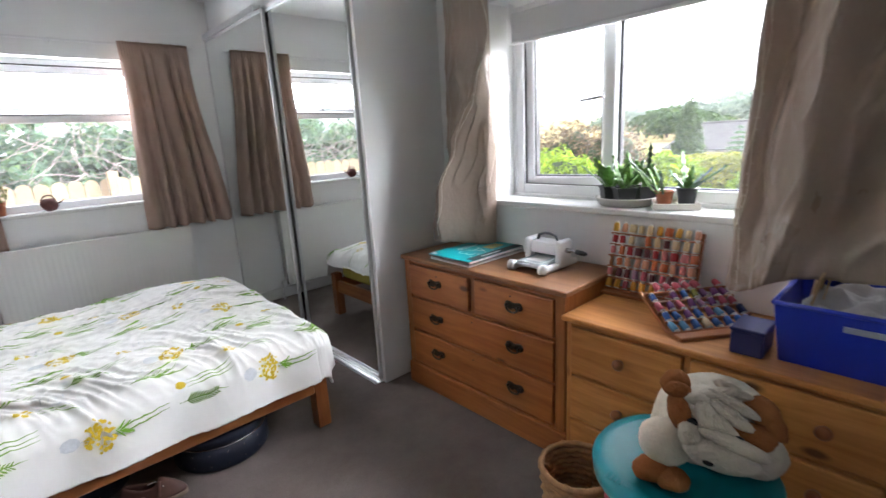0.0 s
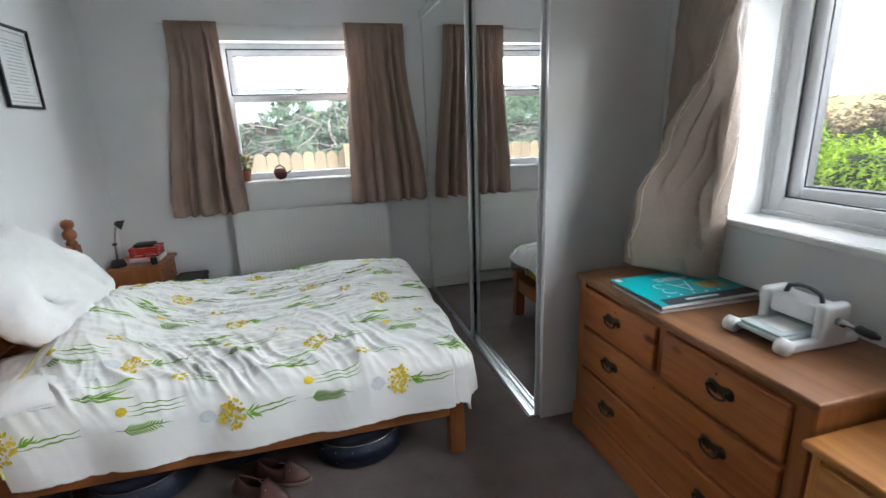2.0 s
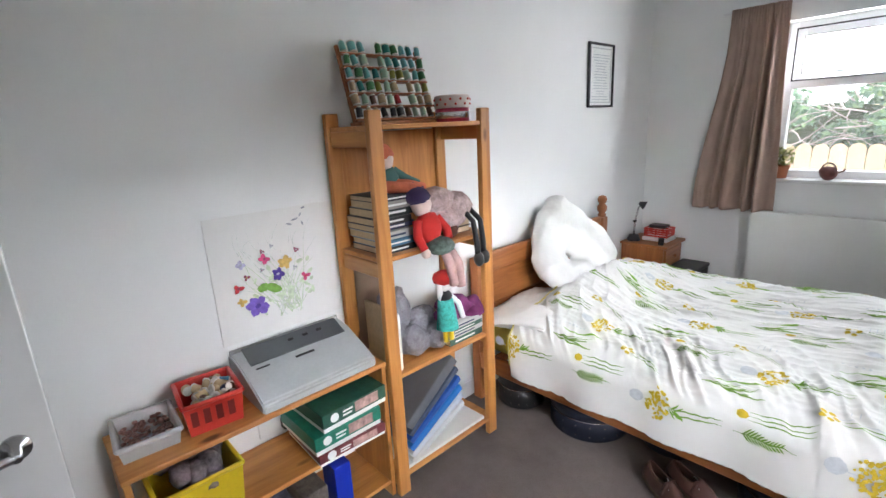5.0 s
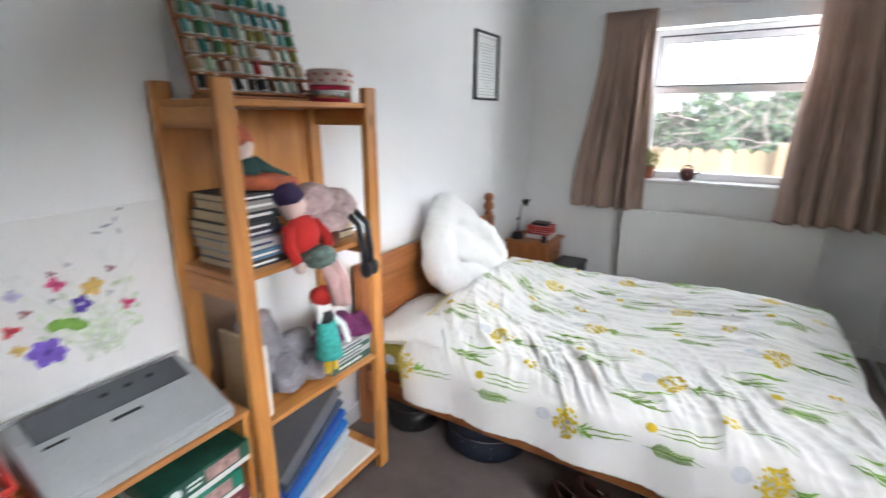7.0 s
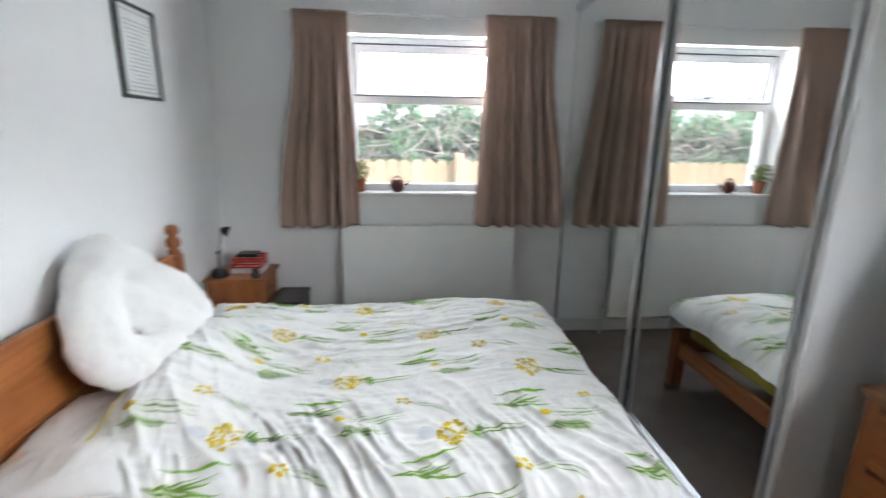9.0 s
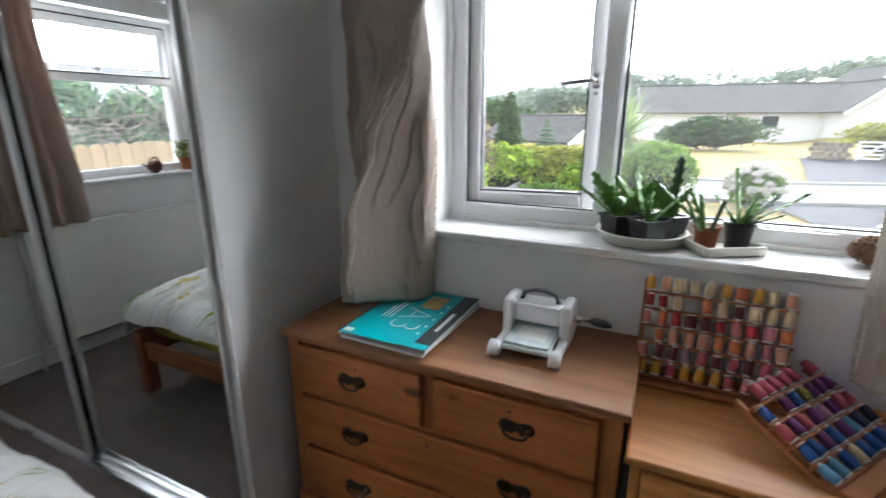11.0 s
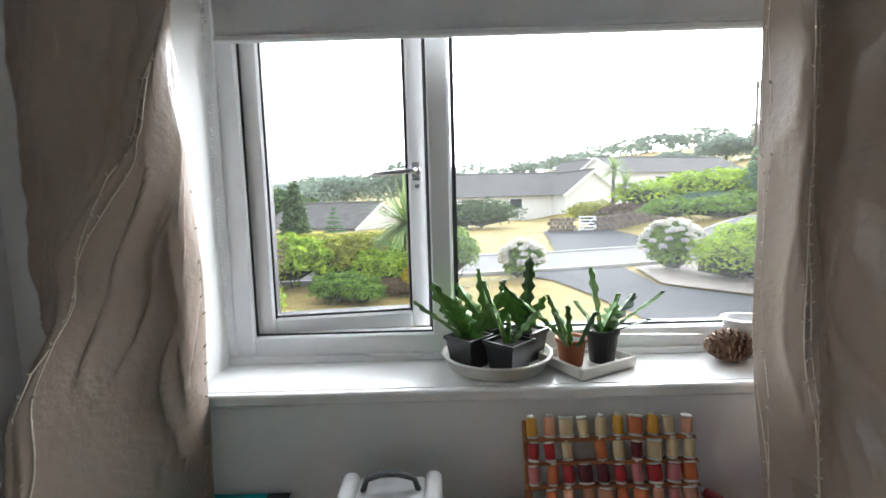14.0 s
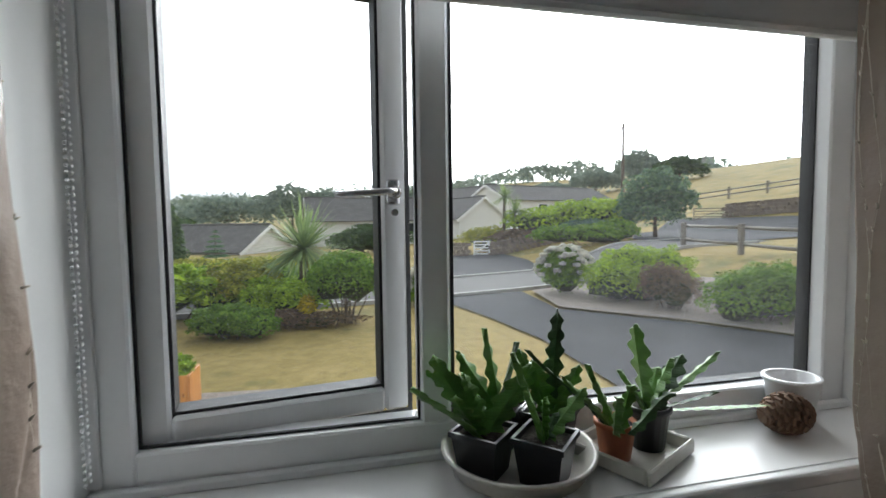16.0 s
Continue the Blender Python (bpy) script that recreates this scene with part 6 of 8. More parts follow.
rnd = random.Random(8)
z = 1.0635
k = 0
while z < 1.275:
    hgt = rnd.uniform(0.02, 0.042)
    book(Matrix.Translation((S0.x + 0.04 + rnd.uniform(-0.02, 0.02), S0.y + 0.045 + rnd.uniform(0, 0.02), z)), rnd.uniform(0.19, 0.225), rnd.uniform(0.165, 0.20), hgt, BOOKS[(0, 3, 2, 1, 0, 4, 7, 0, 2, 0, 4, 0)[k % 12]], "paperback lying in a stack on the shelf", "stacked books")
    z += hgt + 0.0004
    k += 1
z = 1.0635
for k, hgt in enumerate((0.028, 0.034, 0.026)):
    book(Matrix.Translation((S0.x + 0.08, S0.y + 0.43, z)), 0.16, 0.14, hgt, BOOKS[(5, 4, 8)[k]], "thick book lying at the end of the shelf", "books at the shelf end", "y0")
    z += hgt + 0.0004


def doll(name, m, label, spec):
    """A rag doll kept as one plain mesh of lumps and limbs; spec rows of (kind, data..., colour)."""
    bm = B()
    cols = []
    for row in spec:
        n0 = len(bm.faces)
        if row[0] == "b":
            blob(bm, row[1], row[2], 0.12, len(cols), 2)
        else:
            tube(bm, row[1], row[2], 8, row[3])
        if row[-1] not in cols:
            cols.append(row[-1])
        bm.faces.ensure_lookup_table()
        for f_ in bm.faces[n0:]:
            f_.material_index = cols.index(row[-1])
            f_.smooth = True
    ob = part(name, bm, cols[0])
    for c in cols[1:]:
        ob.data.materials.append(c)
    ob.matrix_basis = m
    return tagged(ob, label, "doll", "dolls on the shelves")


SKIN = hue("doll_cloth", (0.7, 0.56, 0.5), 0.9)
KRED = hue("red_knit", (0.5, 0.025, 0.02), 0.95, bump=0.8, fine=150)
KPUR = hue("purple_knit", (0.045, 0.03, 0.09), 0.95, bump=0.8, fine=150)
KGRN = hue("patterned_skirt", (0.1, 0.14, 0.12), 0.9, vary=0.6, scale=60)
KTEAL = hue("teal_dress", (0.05, 0.38, 0.33), 0.9, vary=0.5, scale=60)
KPINK = hue("pale_pink_cloth", (0.55, 0.36, 0.34), 0.9, vary=0.2, scale=25)
KORG = hue("orange_cloth", (0.5, 0.13, 0.06), 0.9, vary=0.3, scale=30)
FRILL = hue("frilled_lilac_cloth", (0.45, 0.34, 0.33), 0.9, vary=0.35, scale=30, bump=0.9, fine=60, depth=0.008)
PURC = hue("purple_cloth", (0.17, 0.03, 0.12), 0.9, vary=0.35, scale=12)
GFUR = hue("grey_fluff", (0.27, 0.26, 0.29), 0.95, vary=0.3, scale=25, bump=1.0, fine=70, depth=0.012)
doll("rag_doll", pose(S0.x + 0.30, S0.y + 0.255, 1.0635, 0, 0, 0), "knitted rag doll in a red jumper and purple hat", [
    ("b", (-0.03, 0, 0.17), (0.045, 0.045, 0.05), SKIN), ("b", (-0.035, -0.015, 0.205), (0.055, 0.055, 0.04), KPUR), ("t", [(-0.04, 0, 0.215), (-0.06, -0.03, 0.245), (-0.06, -0.04, 0.25)], 0.035, 0.01, KPUR),
    ("b", (-0.005, 0.01, 0.075), (0.052, 0.06, 0.068), KRED), ("t", [(0, -0.05, 0.11), (0.02, -0.07, 0.05), (0.04, -0.055, 0.0)], 0.022, 0.018, KRED), ("t", [(0, 0.05, 0.11), (0.03, 0.08, 0.06), (0.05, 0.07, 0.03)], 0.022, 0.018, KRED),
    ("b", (0.045, -0.052, -0.015), (0.02, 0.02, 0.02), SKIN), ("b", (0.035, 0.035, 0.0), (0.06, 0.065, 0.04), KGRN),
    ("t", [(0.05, 0.03, 0.0), (0.075, 0.05, -0.08), (0.07, 0.07, -0.17)], 0.02, 0.022, KPINK), ("t", [(0.05, 0.06, 0.0), (0.085, 0.085, -0.08), (0.08, 0.1, -0.18)], 0.02, 0.022, KPINK)])
doll("rag_doll", pose(S0.x + 0.26, S0.y + 0.43, 1.13, 0, 0, 0), "rag doll in a frilled lilac dress with long black legs", [
    ("b", (-0.05, -0.04, 0.09), (0.085, 0.10, 0.07), FRILL), ("b", (-0.03, 0.05, 0.06), (0.085, 0.085, 0.07), FRILL), ("b", (-0.02, -0.02, 0.02), (0.075, 0.13, 0.055), FRILL),
    ("b", (0.0, -0.02, -0.03), (0.05, 0.04, 0.04), hue("brown_hair", (0.12, 0.05, 0.03), 0.9)),
    ("t", [(0.02, 0.05, 0.05), (0.07, 0.065, 0.0), (0.08, 0.075, -0.1), (0.08, 0.08, -0.16)], 0.013, 0.013, BLACK), ("t", [(0.02, 0.09, 0.05), (0.075, 0.105, 0.0), (0.08, 0.115, -0.1), (0.08, 0.115, -0.15)], 0.013, 0.013, BLACK),
    ("b", (0.085, 0.08, -0.175), (0.026, 0.022, 0.034), BLACK), ("b", (0.085, 0.118, -0.17), (0.026, 0.022, 0.034), BLACK)])
doll("rag_doll", pose(S0.x + 0.17, S0.y + 0.16, 1.295, 0, 0, 0), "red-haired rag doll sitting on the stacked books", [
    ("b", (0, 0, 0.125), (0.04, 0.04, 0.045), SKIN), ("b", (-0.01, -0.005, 0.145), (0.05, 0.052, 0.045), KORG), ("b", (0, -0.05, 0.11), (0.02, 0.022, 0.04), KORG),
    ("b", (0, 0.01, 0.05), (0.04, 0.05, 0.05), hue("green_knit", (0.04, 0.1, 0.09), 0.95)), ("t", [(0.0, 0.04, 0.08), (0.03, 0.08, 0.045), (0.05, 0.13, 0.02)], 0.018, 0.014, hue("green_sleeve", (0.05, 0.12, 0.11), 0.95)),
    ("t", [(0.01, -0.03, 0.02), (0.07, 0.02, 0.015), (0.09, 0.1, 0.005)], 0.026, 0.02, KORG), ("t", [(0.01, 0.02, 0.02), (0.05, 0.07, 0.02), (0.06, 0.15, 0.0)], 0.026, 0.018, KORG)])
doll("rag_doll", pose(S0.x + 0.325, S0.y + 0.31, 0.70, 0, 0, 0), "small doll in a teal dress and red hat", [
    ("b", (0, 0, 0.19), (0.03, 0.032, 0.034), PAPER), ("b", (0, -0.005, 0.218), (0.045, 0.05, 0.035), KRED), ("b", (0, -0.03, 0.17), (0.015, 0.014, 0.05), PAPER), ("b", (0, 0.035, 0.17), (0.015, 0.014, 0.05), PAPER),
    ("b", (0, 0, 0.135), (0.03, 0.034, 0.026), BLACK), ("t", [(0, 0, 0.12), (0.004, 0, 0.06), (0.006, 0, -0.01)], 0.034, 0.052, KTEAL),
    ("t", [(0.005, -0.015, 0.0), (0.01, -0.015, -0.07)], 0.013, 0.012, YEL_PL), ("t", [(0.005, 0.018, 0.0), (0.01, 0.018, -0.07)], 0.013, 0.012, YEL_PL), ("t", [(0, 0.03, 0.13), (0.02, 0.06, 0.09), (0.03, 0.075, 0.02)], 0.012, 0.012, PAPER)])

fl_ = thing("fluffy_scarf", (S0.x + 0.15, S0.y + 0.2, 0.5635), "bundled grey fluffy scarf on the shelf", "scarf")
bm = B()
for k, (a, s_) in enumerate((((0, -0.06, 0.1), (0.09, 0.075, 0.1)), ((0.06, 0.0, 0.07), (0.08, 0.08, 0.07)), ((0.02, -0.05, 0.22), (0.07, 0.07, 0.1)), ((0.08, 0.13, 0.06), (0.07, 0.08, 0.06)), ((0.0, 0.1, 0.09), (0.08, 0.1, 0.09)))):
    blob(bm, a, s_, 0.35, k, 3)
part("folds", bm, GFUR, fl_)
pc_ = thing("purple_shawl", (S0.x + 0.2, S0.y + 0.5, 0.66), "crumpled purple shawl lying on books", "shawl")
bm = B()
for k, (a, s_) in enumerate((((0, -0.02, 0.05), (0.08, 0.09, 0.055)), ((0.05, 0.05, 0.03), (0.05, 0.05, 0.06)), ((0.03, -0.1, 0.03), (0.06, 0.06, 0.035)))):
    blob(bm, a, s_, 0.4, k + 3, 3)
part("folds", bm, PURC, pc_)
z = 0.5635
for k, hgt in enumerate((0.03, 0.022, 0.02, 0.024)):
    book(Matrix.Translation((S0.x + 0.10, S0.y + 0.36, z)), 0.19, 0.215, hgt, BOOKS[(6, 2, 6, 2)[k]], "large book lying flat under the shawl", "books under the shawl")
    z += hgt + 0.0004
for k in range(2):
    t = thing("file_folder", pose(S0.x + 0.09, S0.y + 0.055 + 0.018 * k, 0.5635, 0, 0, 0), "tall cream ring folder standing on the shelf", "folder")
    part("cover", box(B(), 0, 0, 0, 0.2, 0.014, 0.27 - 0.02 * k, 0.002), (PAGES, PAPER)[k], t)
    part("edge", box(B(), 0.2002, 0.002, 0.01, 0.203, 0.012, 0.26 - 0.02 * k), STEEL if k == 0 else PAPER, t)
for k, (z, hgt, c, lean) in enumerate(((0.095, 0.03, (0.62, 0.62, 0.6), 24), (0.128, 0.028, (0.6, 0.63, 0.66), 26), (0.16, 0.035, (0.02, 0.16, 0.5), 28), (0.2, 0.03, (0.015, 0.08, 0.36), 30), (0.235, 0.028, (0.05, 0.07, 0.11), 34), (0.27, 0.05, (0.13, 0.13, 0.14), 36))):
    t = thing("document_folder", pose(S0.x + 0.02, S0.y + 0.10, z, lean, 0, 0), "leaning document folder in a pile on the bottom shelf", "folder", "folders on the bottom shelf")
    part("cover", box(B(), 0, 0, 0, 0.28, 0.36, hgt, 0.006, 2), hue("folder_" + str(k), c, 0.45), t)
t = thing("paper_bundle", (S0.x + 0.03, S0.y + 0.06, 0.0935), "bundle of loose papers under the folders", "papers")
part("sheets", box(B(), 0, 0, 0, 0.27, 0.5, 0.016, 0.002), PAPER, t)

# ---- on the low shelves ----
L0 = Vector((XW + 0.01, 0.50, 0))
ar = thing("flower_print", pose(XW + 0.004, 0.9, 0.79, 0, 0, 0), "unframed watercolour print of bright garden flowers on the wall", "art print")
part("sheet", box(B(), 0, 0, 0, 0.004, 0.505, 0.475), PAPER, ar)
rnd = random.Random(17)
INK = {n: hue("watercolour_" + n, c, 0.85, vary=0.35, scale=50, bump=0) for n, c in dict(violet=(0.2, 0.12, 0.55), indigo=(0.1, 0.06, 0.35), green=(0.22, 0.42, 0.08), pale=(0.58, 0.67, 0.5), mist=(0.68, 0.72, 0.68), red=(0.62, 0.06, 0.07), pink=(0.64, 0.09, 0.22), gold=(0.66, 0.46, 0.14), grey=(0.4, 0.42, 0.46), maroon=(0.3, 0.08, 0.13), lilac=(0.5, 0.48, 0.66)).items()}
layer = [0.0046]


def wash(bm, y, z, ry, rz, turn, n=12):
    """One brush mark: an uneven flat oval."""
    layer[0] += 0.000012
    c, s_ = math.cos(turn), math.sin(turn)
    ring = []
    for k in range(n):
        q = 2 * math.pi * k / n
        a, b = ry * rnd.uniform(0.8, 1.15) * math.cos(q), rz * rnd.uniform(0.75, 1.15) * math.sin(q)
        ring.append(bm.verts.new((layer[0], y + a * c - b * s_, z + a * s_ + b * c)))
    bm.faces.new(ring)


def brush(bm, y0, z0, y1, z1, w_, bow=0.0):
    """A thin tapering stroke with a slight bow."""
    layer[0] += 0.000006
    d = Vector((y1 - y0, z1 - z0))
    n = Vector((-d.y, d.x)).normalized()
    rows_ = []
    for k in range(7):
        f_ = k / 6
        p_ = Vector((y0, z0)) + d * f_ + n * bow * math.sin(math.pi * f_)
        w = w_ * (1 - 0.7 * f_)
        rows_.append([bm.verts.new((layer[0], p_.x + n.x * w * g, p_.y + n.y * w * g)) for g in (-1, 1)])
    for a, b in zip(rows_, rows_[1:]):
        bm.faces.new((a[0], b[0], b[1], a[1]))


bm, bm2 = B(), B()
for k in range(46):
    y1, z1 = rnd.uniform(0.09, 0.42), rnd.uniform(0.14, 0.36)
    brush(bm if k % 3 else bm2, 0.27 + rnd.uniform(-0.05, 0.05), 0.05 + rnd.uniform(0, 0.05), y1, z1, 0.0022, rnd.uniform(-0.03, 0.03))
for k in range(30):
    wash(bm, rnd.uniform(0.14, 0.4), rnd.uniform(0.08, 0.27), rnd.uniform(0.008, 0.022), rnd.uniform(0.004, 0.009), rnd.uniform(0, 3))
tagged(part("painted_stems", bm, INK["pale"], ar, "pale green watercolour stems"), kind="stuff")
for k in range(16):
    y0, z0 = rnd.uniform(0.1, 0.4), rnd.uniform(0.26, 0.34)
    brush(bm2, y0, z0, y0 + rnd.uniform(-0.05, 0.05), z0 + rnd.uniform(0.04, 0.12), 0.0012, 0.01)
tagged(part("painted_grasses", bm2, INK["mist"], ar, "faint grey-green grasses"), kind="stuff")
for y, z, r_, n, c, mid in ((0.145, 0.12, 0.038, 6, "violet", "indigo"), (0.24, 0.225, 0.024, 5, "indigo", "lilac"), (0.085, 0.205, 0.018, 3, "red", "maroon"), (0.352, 0.19, 0.019, 3, "pink", "red"),
                            (0.275, 0.265, 0.026, 5, "gold", "gold"), (0.195, 0.295, 0.02, 4, "pink", "maroon"), (0.105, 0.292, 0.017, 4, "lilac", "grey"), (0.19, 0.325, 0.009, 3, "maroon", "grey"), (0.228, 0.34, 0.008, 3, "grey", "grey"),
                            (0.325, 0.305, 0.011, 3, "maroon", "grey"), (0.12, 0.24, 0.012, 3, "maroon", "gold"), (0.09, 0.15, 0.016, 4, "gold", "gold"), (0.18, 0.255, 0.009, 3, "grey", "maroon"), (0.31, 0.235, 0.01, 3, "grey", "pale")):
    bm = B()
    for k in range(n):
        q = 2 * math.pi * k / n + rnd.uniform(-0.3, 0.3)
        wash(bm, y + 0.55 * r_ * math.cos(q), z + 0.5 * r_ * math.sin(q), r_ * 0.62, r_ * 0.45, q)
    fl2 = part("painted_flower", bm, INK[c], ar)
    bm = B()
    wash(bm, y, z, r_ * 0.3, r_ * 0.24, 0.4)
    part("flower_heart", bm, INK[mid], fl2)
for y, z, ry, q in ((0.215, 0.175, 0.038, -0.5), (0.175, 0.185, 0.026, 0.2)):
    bm = B()
    wash(bm, y, z, ry, 0.017, q)
    part("painted_leaf", bm, INK["green"], ar)
for y, z, ry, q in ((0.335, 0.425, 0.016, 0.2), (0.36, 0.44, 0.01, 1.0), (0.31, 0.41, 0.012, -0.3), (0.365, 0.405, 0.01, 1.8), (0.375, 0.465, 0.009, 0.3)):
    bm = B()
    wash(bm, y, z, ry, 0.004, q)
    part("painted_bird", bm, INK["grey"], ar)

lm = thing("laminator", pose(L0.x + 0.005, 0.905, LH, 0, 0, 0), "grey desktop laminator with a dark slot panel", "laminator")
bm = B()
prof = [(0.0, 0.0), (0.0, 0.125), (0.02, 0.132), (0.1, 0.12), (0.275, 0.04), (0.285, 0.03), (0.285, 0.0)]
ends = [[bm.verts.new((x, y, z)) for x, z in prof] for y in (0.0, 0.455)]
bm.faces.new(ends[0]), bm.faces.new(ends[1][::-1])
for k in range(len(prof)):
    bm.faces.new((ends[0][k], ends[0][(k + 1) % len(prof)], ends[1][(k + 1) % len(prof)], ends[1][k]))
bmesh.ops.bevel(bm, geom=bm.edges[:], offset=0.006, segments=2, affect="EDGES")
part("housing", bm, GREY_PL, lm)
slope = math.degrees(math.atan2(0.08, 0.175))
def on_slope(x, y, lift):
    return pose(0.1 + x * math.cos(radians(slope)), y, 0.12 - x * math.sin(radians(slope)) + lift, 0, slope, 0)
o = part("slot_panel", box(B(), -0.06, 0, 0, 0.03, 0.385, 0.004, 0.001), DGREY_PL, lm, "dark recessed panel")
o.matrix_basis = on_slope(0.0, 0.035, 0.003)
o = part("slot", box(B(), 0, 0, 0, 0.008, 0.075, 0.003), BLACK, lm)
o.matrix_basis = on_slope(0.055, 0.19, 0.001)
o = part("vent", box(B(), 0, 0, 0, 0.006, 0.05, 0.002), BLACK, lm)
o.matrix_basis = on_slope(0.045, 0.045, 0.001)
for k in range(3):
    o = part("button", box(B(), 0, 0, 0, 0.012, 0.022, 0.006, 0.002), BLACK, lm)
    o.matrix_basis = on_slope(-0.03, 0.2 + 0.06 * k, 0.006)
o = part("clear_lid", box(B(), -0.012, 0, 0, -0.006, 0.45, 0.02, 0.001), CLEAR, lm)
o.matrix_basis = pose(0.024, 0.003, 0.124, 0, 0, 0)

rb = crate("spool_basket", pose(L0.x + 0.15, 0.785, LH + 0.0005, 0, 0, -6), 0.19, 0.175, 0.11, RED_PL, "red plastic basket heaped with thread reels")
bm = B()
for k in range(4):
    box(bm, 0.0945, -0.07 + 0.036 * k, 0.035, 0.0955, -0.05 + 0.036 * k, 0.085)
part("slots", bm, hue("dark_red_slot", (0.16, 0.012, 0.01), 0.5), rb)
rnd = random.Random(41)
for k in range(26):
    a, b = rnd.uniform(-0.068, 0.068), rnd.uniform(-0.06, 0.06)
    spool(pose(L0.x + 0.15 + a, 0.785 + b, LH + 0.075 + 0.02 * rnd.random(), rnd.uniform(50, 110), rnd.uniform(-30, 30), rnd.uniform(0, 360)), TN[("cream", "beige", "cream", "sky", "brown", "beige", "navy", "cream")[k % 8]], (1, 2, 1)[k % 3], "loose reels in the red basket")
ct = crate("bead_tray", pose(L0.x + 0.13, 0.60, LH + 0.0005, 0, 0, -4), 0.2, 0.165, 0.055, CLEAR, "clear plastic tray of small beads and buttons")
bm = B()
for k in range(130):
    blob(bm, (rnd.uniform(-0.08, 0.08), rnd.uniform(-0.065, 0.065), 0.012 + 0.025 * rnd.random()), (0.009, 0.009, 0.006), sub=1)
tagged(part("beads", bm, hue("mixed_beads", (0.24, 0.13, 0.11), 0.5, vary=0.8, scale=60), ct), kind="stuff")
yc = crate("storage_crate", pose(L0.x + 0.16, 0.69, 0.3435, 0, 0, 0), 0.25, 0.25, 0.17, YEL_PL, "yellow plastic crate of fabric scraps on the lower shelf")
bm = B()
for k in range(16):
    blob(bm, (rnd.uniform(-0.08, 0.08), rnd.uniform(-0.08, 0.08), 0.12 + 0.06 * rnd.random()), (0.05, 0.035, 0.035), 0.4, k, 2)
part("fabric_scraps", bm, hue("mixed_scraps", (0.22, 0.18, 0.2), 0.85, vary=0.8, scale=22), yc)
for k, (z, hgt, c, dy) in enumerate(((0.344, 0.05, (0.16, 0.03, 0.035), 0.0), (0.3945, 0.075, (0.015, 0.2, 0.13), -0.02), (0.47, 0.075, (0.02, 0.09, 0.06), 0.01))):
    t = thing("puzzle_box", pose(L0.x + 0.02, 1.075 + dy, z, 0, 0, 2 * k - 2), "flat green and dark red jigsaw puzzle box in a pile", "puzzle box", "pile of puzzle boxes")
    m_ = hue("puzzle_card_" + str(k), c, 0.4, vary=0.4, scale=25)
    part("tray", box(B(), 0.003, 0.003, 0, 0.287, 0.287, hgt * 0.6, 0.001), PAPER, t)
    part("lid", box(B(), 0, 0, hgt * 0.25, 0.29, 0.29, hgt - 0.0005, 0.002), m_, t)
    bm = B()
    box(bm, 0.2902, 0.14, hgt * 0.35, 0.2908, 0.25, hgt * 0.9)
    part("side_picture", bm, hue("puzzle_print_" + str(k), (0.45, 0.27, 0.24), 0.5, vary=0.6, scale=40), t)
    bm = B()
    lathe(bm, [(0.018, 0), (0.018, 0.0006)], 18, (0.2901, 0.05, hgt * 0.62), (1, 0, 0))
    box(bm, 0.2902, 0.085, hgt * 0.45, 0.2907, 0.125, hgt * 0.55), box(bm, 0.2902, 0.085, hgt * 0.65, 0.2907, 0.13, hgt * 0.75)
    part("side_label", bm, PAPER, t)
t = thing("blue_box", (L0.x + 0.2, 1.12, 0.0785), "blue carton among coloured boxes on the bottom shelf", "box")
part("carton", box(B(), 0, 0, 0, 0.1, 0.07, 0.22, 0.002), BLUE_PL, t)
for k in range(5):
    t = thing("craft_box", pose(L0.x + 0.03, 0.56 + 0.11 * k, 0.0785, 0, 0, 0), "dark patterned craft box on the bottom shelf", "box", "boxes on the bottom shelf")
    part("body", box(B(), 0, 0, 0, 0.24, 0.1, 0.12 + 0.03 * (k % 3), 0.003), hue("craft_box_" + str(k), ((0.1, 0.08, 0.09), (0.05, 0.12, 0.08), (0.2, 0.08, 0.07), (0.08, 0.08, 0.12), (0.14, 0.12, 0.1))[k], 0.6, vary=0.7, scale=30), t)
so = thing("wall_socket", (XW + 0.0005, 0.97, 0.36), "white double wall socket with a black plug", "socket")
part("plate", box(B(), 0, 0, 0, 0.009, 0.146, 0.086, 0.003, 2), WHITE_PL, so)
for y in (0.03, 0.105):
    part("switch", box(B(), 0.009, y - 0.005, 0.062, 0.012, y + 0.008, 0.078, 0.001), WHITE_PL, so)
part("plug", box(B(), 0.0092, 0.088, 0.014, 0.045, 0.134, 0.058, 0.006, 2), BLACK, so)
part("cable", tube(B(), [(0.04, 0.11, 0.02), (0.05, 0.12, -0.01), (0.03, 0.16, -0.01)], 0.003, 6), BLACK, so)

# ---- outside ----
GZ = -0.45


def land(x, y):
    """Height of the ground: level round the house, rising to the fields."""
    z = GZ + 0.85 * smooth(-6, -11, y) * smooth(6, 11, x)
    z += min(14, max(0, -y - 24) * 0.19) * smooth(10, 25, x)
    z += 9 * smooth(90, 300, x)
    return z + 0.02 * noise.noise(Vector((x * 0.3, y * 0.3, 0)))


